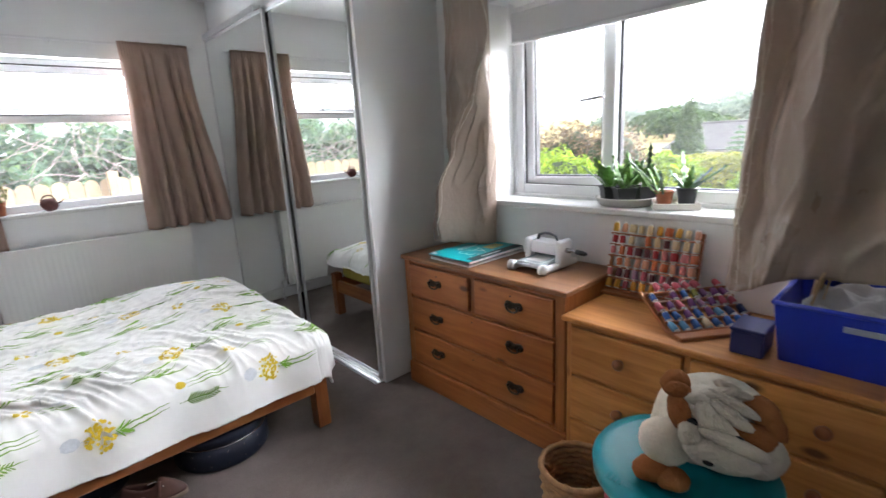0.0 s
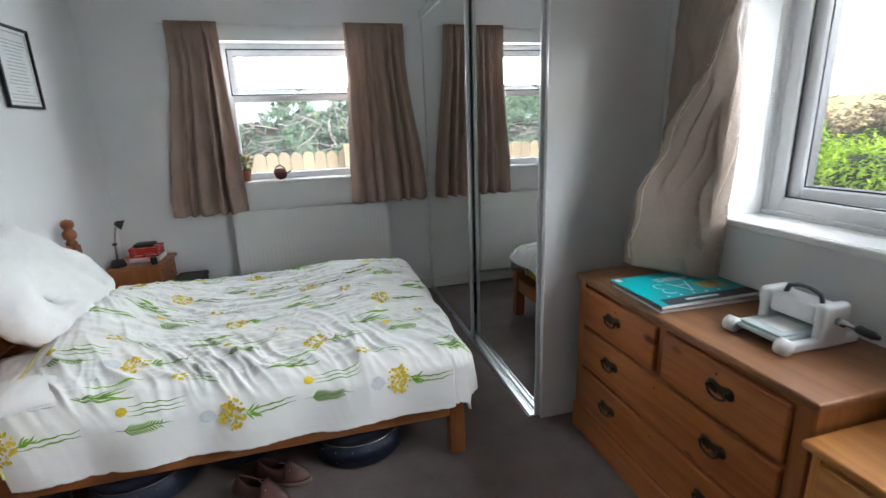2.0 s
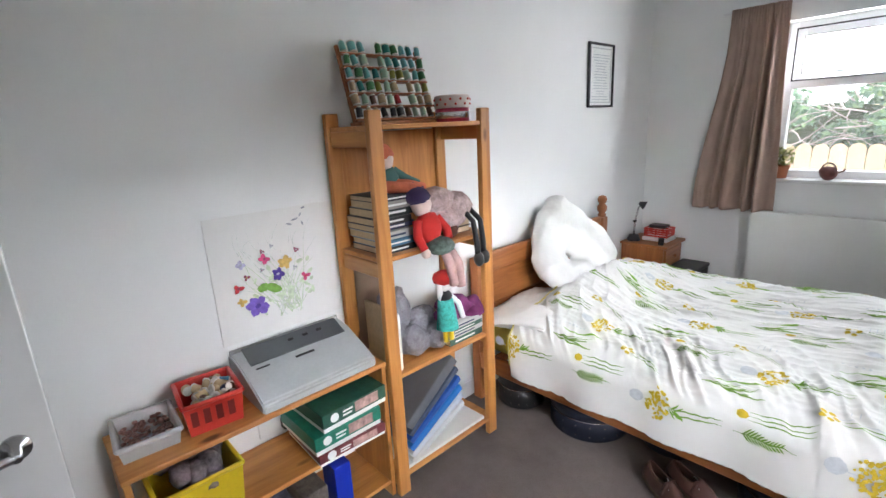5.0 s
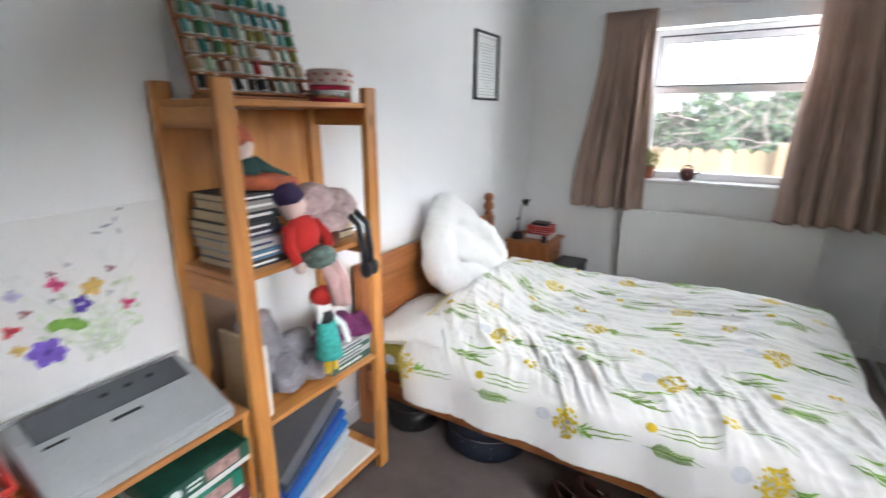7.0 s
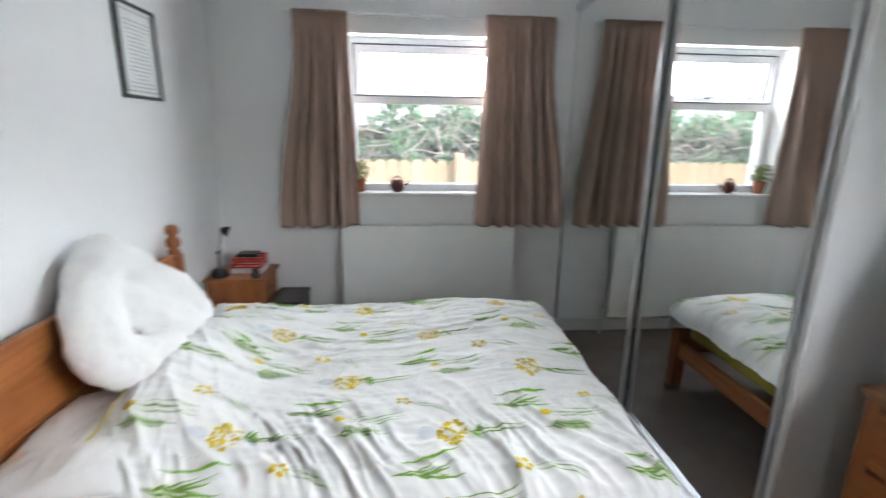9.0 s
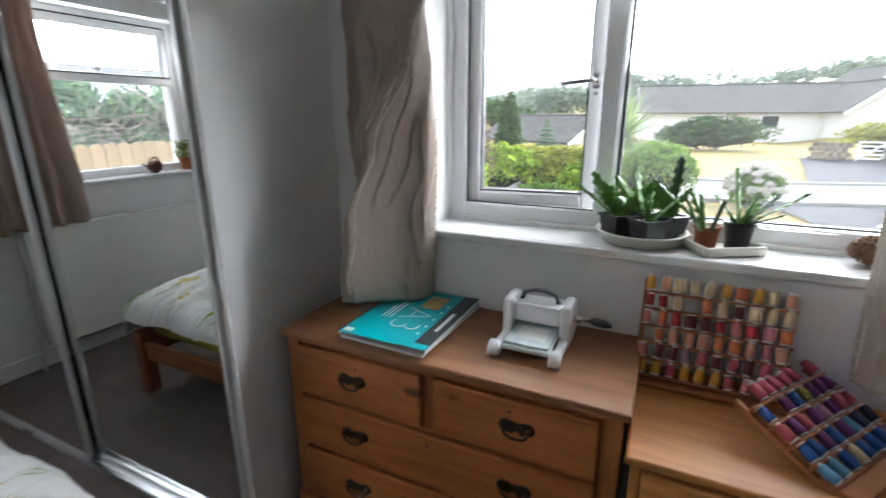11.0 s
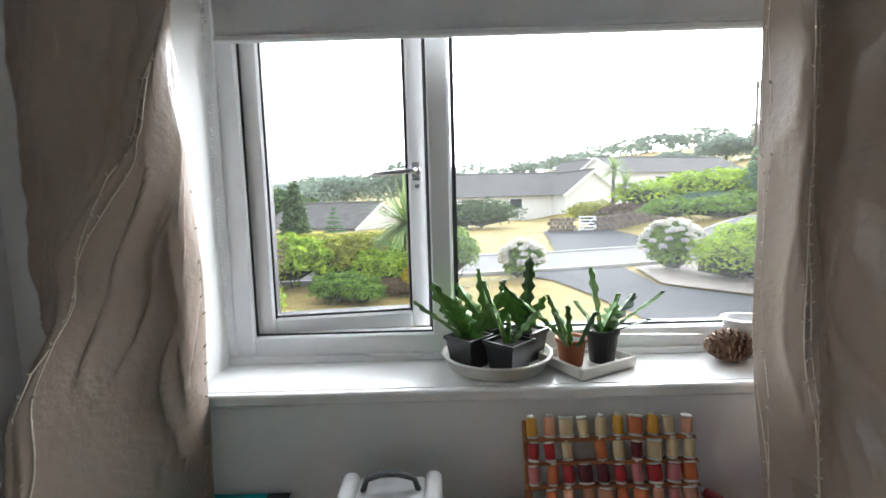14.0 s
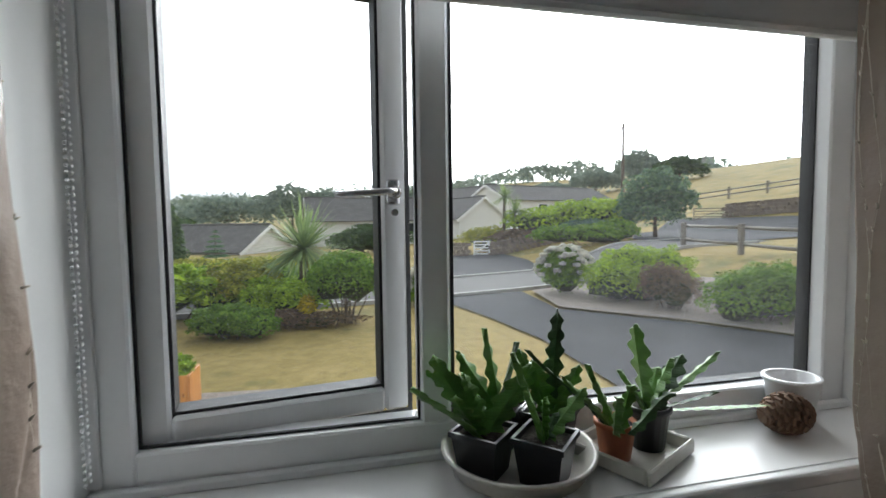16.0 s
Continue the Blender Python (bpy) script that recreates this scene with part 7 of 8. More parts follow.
def lawn_mat():
    m, nt, p = nodes_of("dry_lawn")
    tc = nt.nodes.new("ShaderNodeTexCoord")
    big = add(nt, "TexNoise", Scale=0.35, Detail=5.0, Roughness=0.7)
    mid = add(nt, "TexNoise", Scale=5.0, Detail=5.0, Roughness=0.75)
    fine = add(nt, "TexNoise", Scale=45.0, Detail=4.0, Roughness=0.8)
    for n in (big, mid, fine):
        nt.links.new(tc.outputs["Object"], n.inputs["Vector"])
    a = ramp(nt, big.outputs["Fac"], [(0.33, (0.17, 0.17, 0.045)), (0.5, (0.40, 0.30, 0.09)), (0.75, (0.52, 0.38, 0.14))])
    mx = nt.nodes.new("ShaderNodeMixRGB")
    mx.blend_type = "MULTIPLY"
    mx.inputs["Fac"].default_value = 0.85
    nt.links.new(a, mx.inputs["Color1"])
    nt.links.new(ramp(nt, mid.outputs["Fac"], [(0.3, (0.5, 0.5, 0.42)), (0.7, (1.0, 1.0, 1.0))]), mx.inputs["Color2"])
    my = nt.nodes.new("ShaderNodeMixRGB")
    my.blend_type = "MULTIPLY"
    my.inputs["Fac"].default_value = 0.8
    nt.links.new(mx.outputs["Color"], my.inputs["Color1"])
    nt.links.new(ramp(nt, fine.outputs["Fac"], [(0.3, (0.5, 0.5, 0.44)), (0.65, (1.0, 1.0, 1.0))]), my.inputs["Color2"])
    nt.links.new(my.outputs["Color"], p.inputs["Base Color"])
    p.inputs["Roughness"].default_value = 0.95
    b = add(nt, "Bump", Strength=0.6, Distance=0.03)
    nt.links.new(fine.outputs["Fac"], b.inputs["Height"])
    nt.links.new(b.outputs["Normal"], p.inputs["Normal"])
    return m


def steps():
    s, v, d = [0.0], 0.0, 1.0
    while v < 3500:
        v += d
        d *= 1.09
        s.append(v)
    return [-k for k in s[:0:-1]] + s


bm = B()
SX = SY = steps()
vs = [[bm.verts.new((x + 10, y - 4, land(x + 10, y - 4))) for y in SY] for x in SX]
for i in range(len(SX) - 1):
    for j in range(len(SY) - 1):
        bm.faces.new((vs[i][j], vs[i + 1][j], vs[i + 1][j + 1], vs[i][j + 1])).smooth = True
structure("ground", bm, lawn_mat(), "dry yellowed lawn and fields around the house", "ground")

ASPHALT = plain("asphalt", (0.06, 0.061, 0.065), 0.9, vary=0.3, scale=0.9, bump=0.5, fine=60, depth=0.006, spec=0.12)
OLD_ROAD = plain("worn_road", (0.17, 0.165, 0.16), 0.92, vary=0.2, scale=0.7, bump=0.4, fine=50, depth=0.006, spec=0.12)
KERB = plain("pale_concrete", (0.36, 0.35, 0.33), 0.8, vary=0.2, scale=4, bump=0.4, fine=40, depth=0.005)
GRAVEL = plain("gravel", (0.27, 0.23, 0.2), 0.9, vary=0.5, scale=14, bump=0.9, fine=45, depth=0.03)
STONE = plain("garden_stone", (0.17, 0.135, 0.11), 0.9, vary=0.45, scale=3, bump=0.8, fine=14, depth=0.05)


def ribbon(bm, left, right, lift, n=40):
    """A strip between two edges, laid on the ground."""
    def along(line, k):
        f = k * (len(line) - 1)
        i = min(int(f), len(line) - 2)
        a, b = Vector(line[i]), Vector(line[i + 1])
        return a.lerp(b, f - i)
    def fn(u, v):
        q = along(left, u).lerp(along(right, u), v)
        return (q.x, q.y, land(q.x, q.y) + lift)
    grid(bm, fn, n, 12)
    return bm


D_LEFT = [(3.4, -1.5), (6.5, -1.62), (9.3, -1.7), (11.0, -1.45), (12.6, -1.1), (13.7, -0.2)]
D_RIGHT = [(3.4, -8.2), (7.0, -6.6), (8.3, -5.75), (9.8, -4.75), (11.6, -3.15), (14.2, -3.4)]
R_NEAR = [(12.3, 9), (13.2, 3), (13.8, -1.3), (14.7, -4.4), (16.4, -9), (19, -17)]
R_FAR = [(16.2, 9), (16.9, 3), (17.4, -2.2), (18.4, -5.5), (20.3, -10), (23, -17)]
structure("driveway", ribbon(B(), D_LEFT, D_RIGHT, 0.03), ASPHALT, "dark damp tarmac driveway", "driveway")
structure("road", ribbon(B(), R_NEAR, R_FAR, 0.045), OLD_ROAD, "worn pale grey road past the garden", "road")
structure("neighbour_drive", ribbon(B(), [(17.6, -2.4), (22, -3.2), (27, -4)], [(18.6, -6.2), (22, -7), (27, -7.2)], 0.06), ASPHALT, "dark tarmac drive across the road", "driveway")
structure("far_road", ribbon(B(), [(18.5, -14), (21, -20), (24, -30)], [(23, -13), (30, -18), (40, -29)], 0.06), ASPHALT, "grey tarmac lane behind the rail fence", "road")
structure("gravel_strip", ribbon(B(), [(3.4, 4.6), (5.5, 4.5), (8.2, 4.2)], [(3.4, 1.2), (5.5, 1.3), (8.0, 1.9)], 0.03), GRAVEL, "pale gravel strip along the house", "gravel")
for nm, line in (("kerb", R_NEAR), ("kerb", R_FAR)):
    bm = B()
    pts = []
    for (x0, y0), (x1, y1) in zip(line, line[1:]):
        for k in range(8):
            x, y = x0 + (x1 - x0) * k / 8, y0 + (y1 - y0) * k / 8
            pts.append((x, y))
    def kerb_fn(u, v):
        x, y = pts[min(len(pts) - 1, round(u * (len(pts) - 1)))]
        ox, oz = ((-0.06, 0.0), (-0.06, 0.11), (0.06, 0.11), (0.06, 0.0))[round(v * 3)]
        return (x + ox, y, land(x, y) + oz - 0.01)
    grid(bm, kerb_fn, len(pts) - 1, 3, smooth=False)
    structure(nm, bm, KERB, "pale concrete kerb beside the road", "kerb")
# planting bed between drive and fence
bm = ribbon(B(), [(8.2, -5.75), (9.8, -4.8), (11.6, -3.2), (14.0, -3.6)], [(8.8, -9), (11, -8.6), (13, -8), (15.2, -7)], 0.07)
structure("planting_bed", bm, GRAVEL, "stony planting bed beside the driveway", "flower bed")


# ---- planting ----
def leaf_cloud(name, lumps, count, size, mat, parent, seed, slim=0.45, up=0.3, rough=0.35):
    """Many small leaves over uneven lumps: lumps of (x, y, z, rx, ry, rz)."""
    rng = np.random.default_rng(seed)
    lumps = np.array(lumps, float)
    wts = (lumps[:, 3] * lumps[:, 4] + lumps[:, 3] * lumps[:, 5] + lumps[:, 4] * lumps[:, 5])
    pick = rng.choice(len(lumps), count, p=wts / wts.sum())
    d = rng.normal(size=(count, 3))
    d[:, 2] = np.where(d[:, 2] < -0.35, -d[:, 2], d[:, 2])
    d /= np.linalg.norm(d, axis=1)[:, None]
    bump_ = 1 + rough * (np.sin(d[:, 0] * 7 + pick) * np.sin(d[:, 1] * 8 + 2 * pick) * 0.5 + np.sin(d[:, 2] * 9 + d[:, 0] * 5) * 0.3)
    k = (1 - 0.35 * rng.random(count) ** 2.0) * bump_
    c = lumps[pick, :3] + d * lumps[pick, 3:] * k[:, None]
    n = d + 0.7 * rng.normal(size=(count, 3)) + np.array([0, 0, up])
    n /= np.linalg.norm(n, axis=1)[:, None]
    t = np.cross(n, rng.normal(size=(count, 3)))
    t /= np.linalg.norm(t, axis=1)[:, None]
    b = np.cross(n, t)
    s = size * rng.uniform(0.6, 1.3, count)[:, None]
    v = np.stack([c - t * s, c + b * s * slim + n * s * 0.15, c + t * s, c - b * s * slim + n * s * 0.15], 1).reshape(-1, 3)
    me = bpy.data.meshes.new(name)
    me.from_pydata(v.tolist(), [], np.arange(count * 4).reshape(-1, 4).tolist())
    me.materials.append(mat)
    ob = new(name, me)
    ob.parent = parent
    return ob


def foliage(name, colour, vary=0.45, rough=0.55):
    m, nt, p = nodes_of(name)
    geo = nt.nodes.new("ShaderNodeNewGeometry")
    tc = nt.nodes.new("ShaderNodeTexCoord")
    big = add(nt, "TexNoise", Scale=2.5, Detail=3.0)
    nt.links.new(tc.outputs["Object"], big.inputs["Vector"])
    a = ramp(nt, geo.outputs["Random Per Island"], [(0.0, shade(colour, 1 - vary)), (0.6, colour), (1.0, (min(1, colour[0] * (1 + 1.4 * vary)), min(1, colour[1] * (1 + vary)), colour[2]))])
    mx = nt.nodes.new("ShaderNodeMixRGB")
    mx.blend_type = "MULTIPLY"
    mx.inputs["Fac"].default_value = 0.7
    nt.links.new(a, mx.inputs["Color1"])
    nt.links.new(ramp(nt, big.outputs["Fac"], [(0.3, (0.55, 0.6, 0.6)), (0.65, (1, 1, 1))]), mx.inputs["Color2"])
    nt.links.new(mx.outputs["Color"], p.inputs["Base Color"])
    p.inputs["Roughness"].default_value = rough
    p.inputs["Specular IOR Level"].default_value = 0.3
    thin = nt.nodes.new("ShaderNodeBsdfTranslucent")
    nt.links.new(mx.outputs["Color"], thin.inputs["Color"])
    both = nt.nodes.new("ShaderNodeMixShader")
    both.inputs["Fac"].default_value = 0.4
    nt.links.new(p.outputs["BSDF"], both.inputs[1])
    nt.links.new(thin.outputs["BSDF"], both.inputs[2])
    nt.links.new(both.outputs["Shader"], nt.nodes["Material Output"].inputs["Surface"])
    return m


F_DARK = foliage("leaf_dark", (0.085, 0.145, 0.055))
F_MID = foliage("leaf_mid", (0.17, 0.30, 0.045))
F_LIME = foliage("leaf_lime", (0.32, 0.47, 0.05))
F_YEL = foliage("leaf_yellow", (0.36, 0.38, 0.07))
F_BLUE = foliage("leaf_blue_green", (0.15, 0.25, 0.15))
# distance haze is put into this paler, greyer leaf colour
F_FAR_HAZE = foliage("leaf_far_haze", (0.27, 0.33, 0.27), 0.2)
F_BROWN = foliage("twig_brown", (0.2, 0.145, 0.1))
F_WHITE = foliage("petal_white", (0.72, 0.7, 0.62), 0.12)
F_PALM = foliage("leaf_palm", (0.3, 0.4, 0.17), 0.3)
BARK = plain("bark", (0.11, 0.085, 0.065), 0.9, vary=0.4, scale=12, bump=0.8, fine=40, depth=0.02)
# planter soil, and the shade painted inside shrubs and ivy
SHADE_EARTH = plain("shade_core_earth", (0.04, 0.055, 0.02), 0.95)


def shrub(name, at, lumps, count, size, mat, label, seed, stems=7, core=0.72, slim=0.45, category="shrub", rough=0.35):
    """A bush: branching stems, dark solid cores that paint the inner shade, and a skin of leaves."""
    at = (at[0], at[1], land(at[0], at[1]))
    t = thing(name, at, label, category)
    rnd = random.Random(seed)
    bm = B()
    for k in range(stems):
        lx, ly, lz, rx, ry, rz = lumps[k % len(lumps)]
        q = 6.28 * k / stems
        tip = Vector((lx + 0.5 * rx * math.cos(q), ly + 0.5 * ry * math.sin(q), lz + 0.3 * rz))
        base = Vector((lx * 0.35 + 0.06 * math.cos(q), ly * 0.35 + 0.06 * math.sin(q), -0.05))
        mid = base.lerp(tip, 0.5) + Vector((rnd.uniform(-0.1, 0.1), rnd.uniform(-0.1, 0.1), 0))
        tube(bm, [base, mid, tip], max(0.012, 0.03 * rx), 5, 0.008)
    part("stems", bm, BARK, t)
    # dark lumps stand in for the shade among the leaves
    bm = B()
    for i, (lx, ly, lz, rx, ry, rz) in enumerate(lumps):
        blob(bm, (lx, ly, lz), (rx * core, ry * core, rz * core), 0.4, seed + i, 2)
    part("inner_twigs", bm, SHADE_EARTH, t)
    leaf_cloud("foliage", lumps, count, size, mat, t, seed, slim, rough=rough)
    return t


# front garden, across the lawn
shrub("low_shrub", (10.9, 3.25), [(-0.1, -0.35, 0.22, 0.42, 0.42, 0.27), (0.1, 0.3, 0.24, 0.42, 0.42, 0.29), (0.0, 0.0, 0.28, 0.42, 0.42, 0.3)], 9000, 0.032, F_MID, "low dense dark green shrub on the lawn edge", 31)
shrub("round_shrub", (11.6, 1.33), [(0, 0, 0.86, 0.66, 0.68, 0.52), (0.1, 0.22, 0.8, 0.5, 0.5, 0.42), (-0.1, -0.22, 0.8, 0.48, 0.5, 0.42)], 12000, 0.035, F_MID, "clipped round green bush on bare stems", 32, 14, 0.8, rough=0.18)
shrub("rhododendron", (12.6, 4.7), [(0, 0.2, 0.6, 0.75, 0.7, 0.55), (0.3, -0.7, 0.5, 0.7, 0.7, 0.5), (0.2, 1.0, 0.62, 0.8, 0.8, 0.6)], 8000, 0.075, F_LIME, "large-leaved green rhododendron bush", 33, 7, 0.75, 0.4)
shrub("spotted_laurel", (12.9, 3.6), [(0, 0, 0.6, 0.65, 0.7, 0.52), (0.2, -0.5, 0.52, 0.5, 0.5, 0.45)], 7000, 0.05, F_YEL, "yellow-green spotted laurel bush", 34)
shrub("tall_shrub", (12.1, 2.45), [(0, 0, 0.42, 0.45, 0.5, 0.4), (0.3, 0.5, 0.42, 0.5, 0.5, 0.4), (0.3, -0.35, 0.36, 0.4, 0.45, 0.35)], 7000, 0.045, F_LIME, "tall light green shrub in the garden bed", 35)
shrub("yellow_bush", (11.55, 2.05), [(0, 0, 0.3, 0.16, 0.16, 0.26)], 900, 0.035, foliage("leaf_gold", (0.5, 0.4, 0.03)), "small golden-yellow bush in the garden bed", 36, 4)
shrub("dry_undergrowth", (11.4, 1.9), [(0, 0, 0.1, 0.4, 0.9, 0.16), (0.1, 0.5, 0.14, 0.35, 0.5, 0.2)], 2600, 0.05, F_BROWN, "dry brown undergrowth below the bushes", 37, 3, 0.5, 0.2)

shrub("lime_hedge", (8.0, 5.0), [(0.1, -1.0, 0.6, 0.5, 0.5, 0.7), (0, -0.3, 0.72, 0.55, 0.6, 0.8), (0.05, 0.5, 0.75, 0.55, 0.6, 0.85), (0, 1.3, 0.75, 0.55, 0.65, 0.85)], 11000, 0.055, F_LIME, "bright lime-green conifer hedge beside the house", 38, 8, 0.8, 0.3)
shrub("brown_hedge", (10.6, 6.6), [(0, -1.5, 0.9, 0.6, 0.8, 1.0), (0.1, -0.4, 1.0, 0.6, 0.8, 1.05), (0, 0.8, 1.0, 0.6, 0.8, 1.05), (0, 2.0, 1.0, 0.6, 0.8, 1.05)], 9000, 0.06, F_BROWN, "dry brown twiggy hedge behind the green one", 39, 14, 0.8, 0.25)


def spiky_palm(at, trunk, spread, count, label, seed, far=False):
    at = (at[0], at[1], land(at[0], at[1]))
    t = thing("cordyline_palm", at, label, "palm")
    rnd = random.Random(seed)
    part("trunk", tube(B(), [(0, 0, -0.1), (0.03, 0.02, trunk * 0.5), (0, 0, trunk)], 0.08 * spread, 8, 0.06 * spread), BARK, t)
    bm = B()
    for k in range(count):
        q, e = rnd.uniform(0, 6.28), math.asin(rnd.uniform(-0.35, 0.99))
        L_ = spread * rnd.uniform(0.75, 1.05)
        wd = 0.022 * spread
        rows_ = []
        for i in range(7):
            k2 = i / 6
            r_ = L_ * k2
            z = trunk + r_ * math.sin(e) - 0.28 * spread * k2 * k2 * math.cos(e)
            c = Vector((r_ * math.cos(e) * math.cos(q), r_ * math.cos(e) * math.sin(q), z))
            side = Vector((-math.sin(q), math.cos(q), 0)) * wd * (1 - k2 ** 2) + Vector((0, 0, 0.0))
            rows_.append((bm.verts.new(c - side), bm.verts.new(c + side)))
        for a, b in zip(rows_, rows_[1:]):
            bm.faces.new((a[0], b[0], b[1], a[1]))
    part("fronds", bm, F_PALM, t)
    return t


spiky_palm((13.4, 2.2), 1.35, 1.45, 300, "spiky green palm with a burst of sword leaves", 5)
spiky_palm((28.5, -8.3), 2.9, 1.3, 130, "spiky palm in the garden across the road", 6)
spiky_palm((27.6, -8.6), 2.0, 1.2, 100, "short spiky palm in the garden across the road", 7)

# bed beside the drive
def hydrangea(at, k_, seed):
    """A leafy bush under a crust of white flower heads."""
    hy = shrub("hydrangea", at, [(0, 0, 0.62 * k_, 0.6 * k_, 0.62 * k_, 0.55 * k_), (-0.3 * k_, 0.2 * k_, 0.4 * k_, 0.45 * k_, 0.45 * k_, 0.4 * k_)], 3500, 0.06, F_MID, "hydrangea bush covered in white flower heads", seed)
    rnd = random.Random(seed)
    heads = []
    for k in range(95):
        q, e = rnd.uniform(0, 6.28), math.asin(rnd.uniform(-0.1, 1))
        heads.append(((0.72 * math.cos(e) * math.cos(q) - 0.05) * k_, 0.74 * k_ * math.cos(e) * math.sin(q), (0.58 + 0.68 * math.sin(e)) * k_, 0.085, 0.085, 0.06))
    leaf_cloud("flower_heads", heads, 9000, 0.03, F_WHITE, hy, seed + 1, 0.8)


hydrangea((13.6, -4.35), 1.0, 41)
hydrangea((13.2, -0.55), 0.7, 46)
shrub("green_hedge", (12.2, -4.9), [(-0.1, 0.1, 0.45, 0.75, 0.7, 0.55), (0.4, -0.7, 0.62, 0.8, 0.8, 0.62), (0.0, -1.3, 0.62, 0.7, 0.7, 0.6), (-0.3, -0.5, 0.4, 0.6, 0.6, 0.45)], 15000, 0.038, F_LIME, "bright green spreading hedge beside the driveway", 43)
shrub("brown_heather", (10.7, -5.35), [(0, 0, 0.4, 0.5, 0.5, 0.5), (0.2, 0.2, 0.5, 0.45, 0.45, 0.5)], 5000, 0.045, F_BROWN, "brown dried heather bush", 44, 9, 0.6, 0.2)
shrub("round_hebe", (9.35, -6.2), [(0, 0, 0.5, 0.75, 0.8, 0.58), (0.2, -0.7, 0.45, 0.65, 0.7, 0.5), (0.1, 0.5, 0.4, 0.6, 0.6, 0.48)], 13000, 0.036, F_MID, "wide mounded green shrub beside the driveway", 45)

# garden behind the palm
for at, ls_, n, s_, f, lb, sd in (
        ((15.5, 4.6), [(0, 0, 0.42, 0.9, 1.4, 0.45), (0.2, 1.8, 0.45, 0.9, 1.2, 0.5), (0.1, -1.5, 0.4, 0.8, 1.0, 0.4)], 7000, 0.06, F_MID, "mixed green shrubs behind the palm", 151),
        ((19.5, 4.0), [(0, 0, 0.35, 1.0, 1.6, 0.4), (0.2, 2.2, 0.35, 1.0, 1.4, 0.4), (0.1, -2.0, 0.35, 0.9, 1.3, 0.4)], 6000, 0.08, F_YEL, "yellow-green shrubs at the far side of the garden", 152)):
    shrub("garden_shrubs", at, ls_, n, s_, f, lb, sd)

# beyond the road
for at, ls_, n, s_, f, lb, sd in (
        ((28, -13), [(0, 0, 1.2, 2.2, 2.5, 1.0), (0, 3, 0.9, 1.8, 2.0, 0.8), (0.5, -2.5, 1.3, 1.6, 1.6, 1.0)], 5200, 0.13, F_LIME, "green shrubs on the bank across the road", 51),
        ((26, -12.2), [(0, 0, 0.6, 0.9, 1.6, 0.45)], 2600, 0.1, F_BLUE, "low blue-green juniper on the bank", 52),
        ((28.5, -7.2), [(0, 0, 0.7, 1.2, 1.6, 0.7)], 2200, 0.1, F_YEL, "yellowing shrub above the stone wall", 53),
        ((27.0, -8.8), [(0, 0, 0.4, 0.7, 1.9, 0.5)], 2000, 0.1, F_BROWN, "dry grasses along the stone wall", 54),
        ((31.5, -1.0), [(0, 0, 0.8, 1.2, 2.5, 0.9), (0, 1.5, 0.6, 1.2, 1.5, 0.7)], 4000, 0.13, F_DARK, "dark hedge in front of the bungalow", 55),
        ((22.0, -10.2), [(0, 0, 0.4, 0.7, 1.4, 0.5), (0.6, -1.6, 0.5, 0.8, 1.2, 0.6), (0.5, 1.6, 0.4, 0.7, 1.2, 0.45)], 4500, 0.09, F_MID, "roadside hedge in front of the trees", 56)):
    shrub("garden_shrubs", at, ls_, n, s_, f, lb, sd)


def tree(name, at, trunk, lumps, count, size, mat, label, seed):
    at = (at[0], at[1], land(at[0], at[1]))
    t = thing(name, at, label, "tree")
    bm = tube(B(), [(0, 0, -0.2), (0.05, 0.03, trunk * 0.5), (0, 0, trunk)], 0.05 * trunk + 0.05, 8, 0.03 * trunk)
    for lx, ly, lz, rx, ry, rz in lumps:
        tube(bm, [(0, 0, trunk * 0.6), (lx * 0.5, ly * 0.5, lz * 0.75), (lx, ly, lz)], 0.02 * trunk + 0.02, 6, 0.02)
    part("trunk", bm, BARK, t)
    leaf_cloud("crown", lumps, count, size, mat, t, seed)
    return t


tree("garden_tree", (25.3, -16.1), 1.8, [(0, 0, 2.6, 1.5, 1.6, 1.2), (0.4, 0.9, 1.6, 1.2, 1.2, 1.0), (0, -1.0, 1.9, 1.3, 1.2, 1.0), (0.2, 0.1, 1.2, 1.6, 1.8, 0.9)], 9000, 0.12, F_BLUE, "rounded grey-green tree by the fence", 61)
tree("conifer", (20.5, 7.2), 2.0, [(0, 0, 0.7, 0.6, 0.6, 0.8), (0, 0, 1.5, 0.45, 0.45, 0.8), (0, 0, 2.1, 0.25, 0.25, 0.6)], 5000, 0.07, F_DARK, "dark upright conifer in the garden", 62)
bm = B()
t = thing("fir_tree", (25.0, 6.7, GZ), "young fir tree with drooping tiers", "tree")
part("trunk", tube(B(), [(0, 0, -0.1), (0, 0, 1.75)], 0.05, 6, 0.01), BARK, t)
leaf_cloud("branches", [(0, 0, 0.25 + 0.22 * k, 0.62 - 0.085 * k, 0.62 - 0.085 * k, 0.07) for k in range(7)], 2600, 0.06, F_BLUE, t, 63, 0.25)
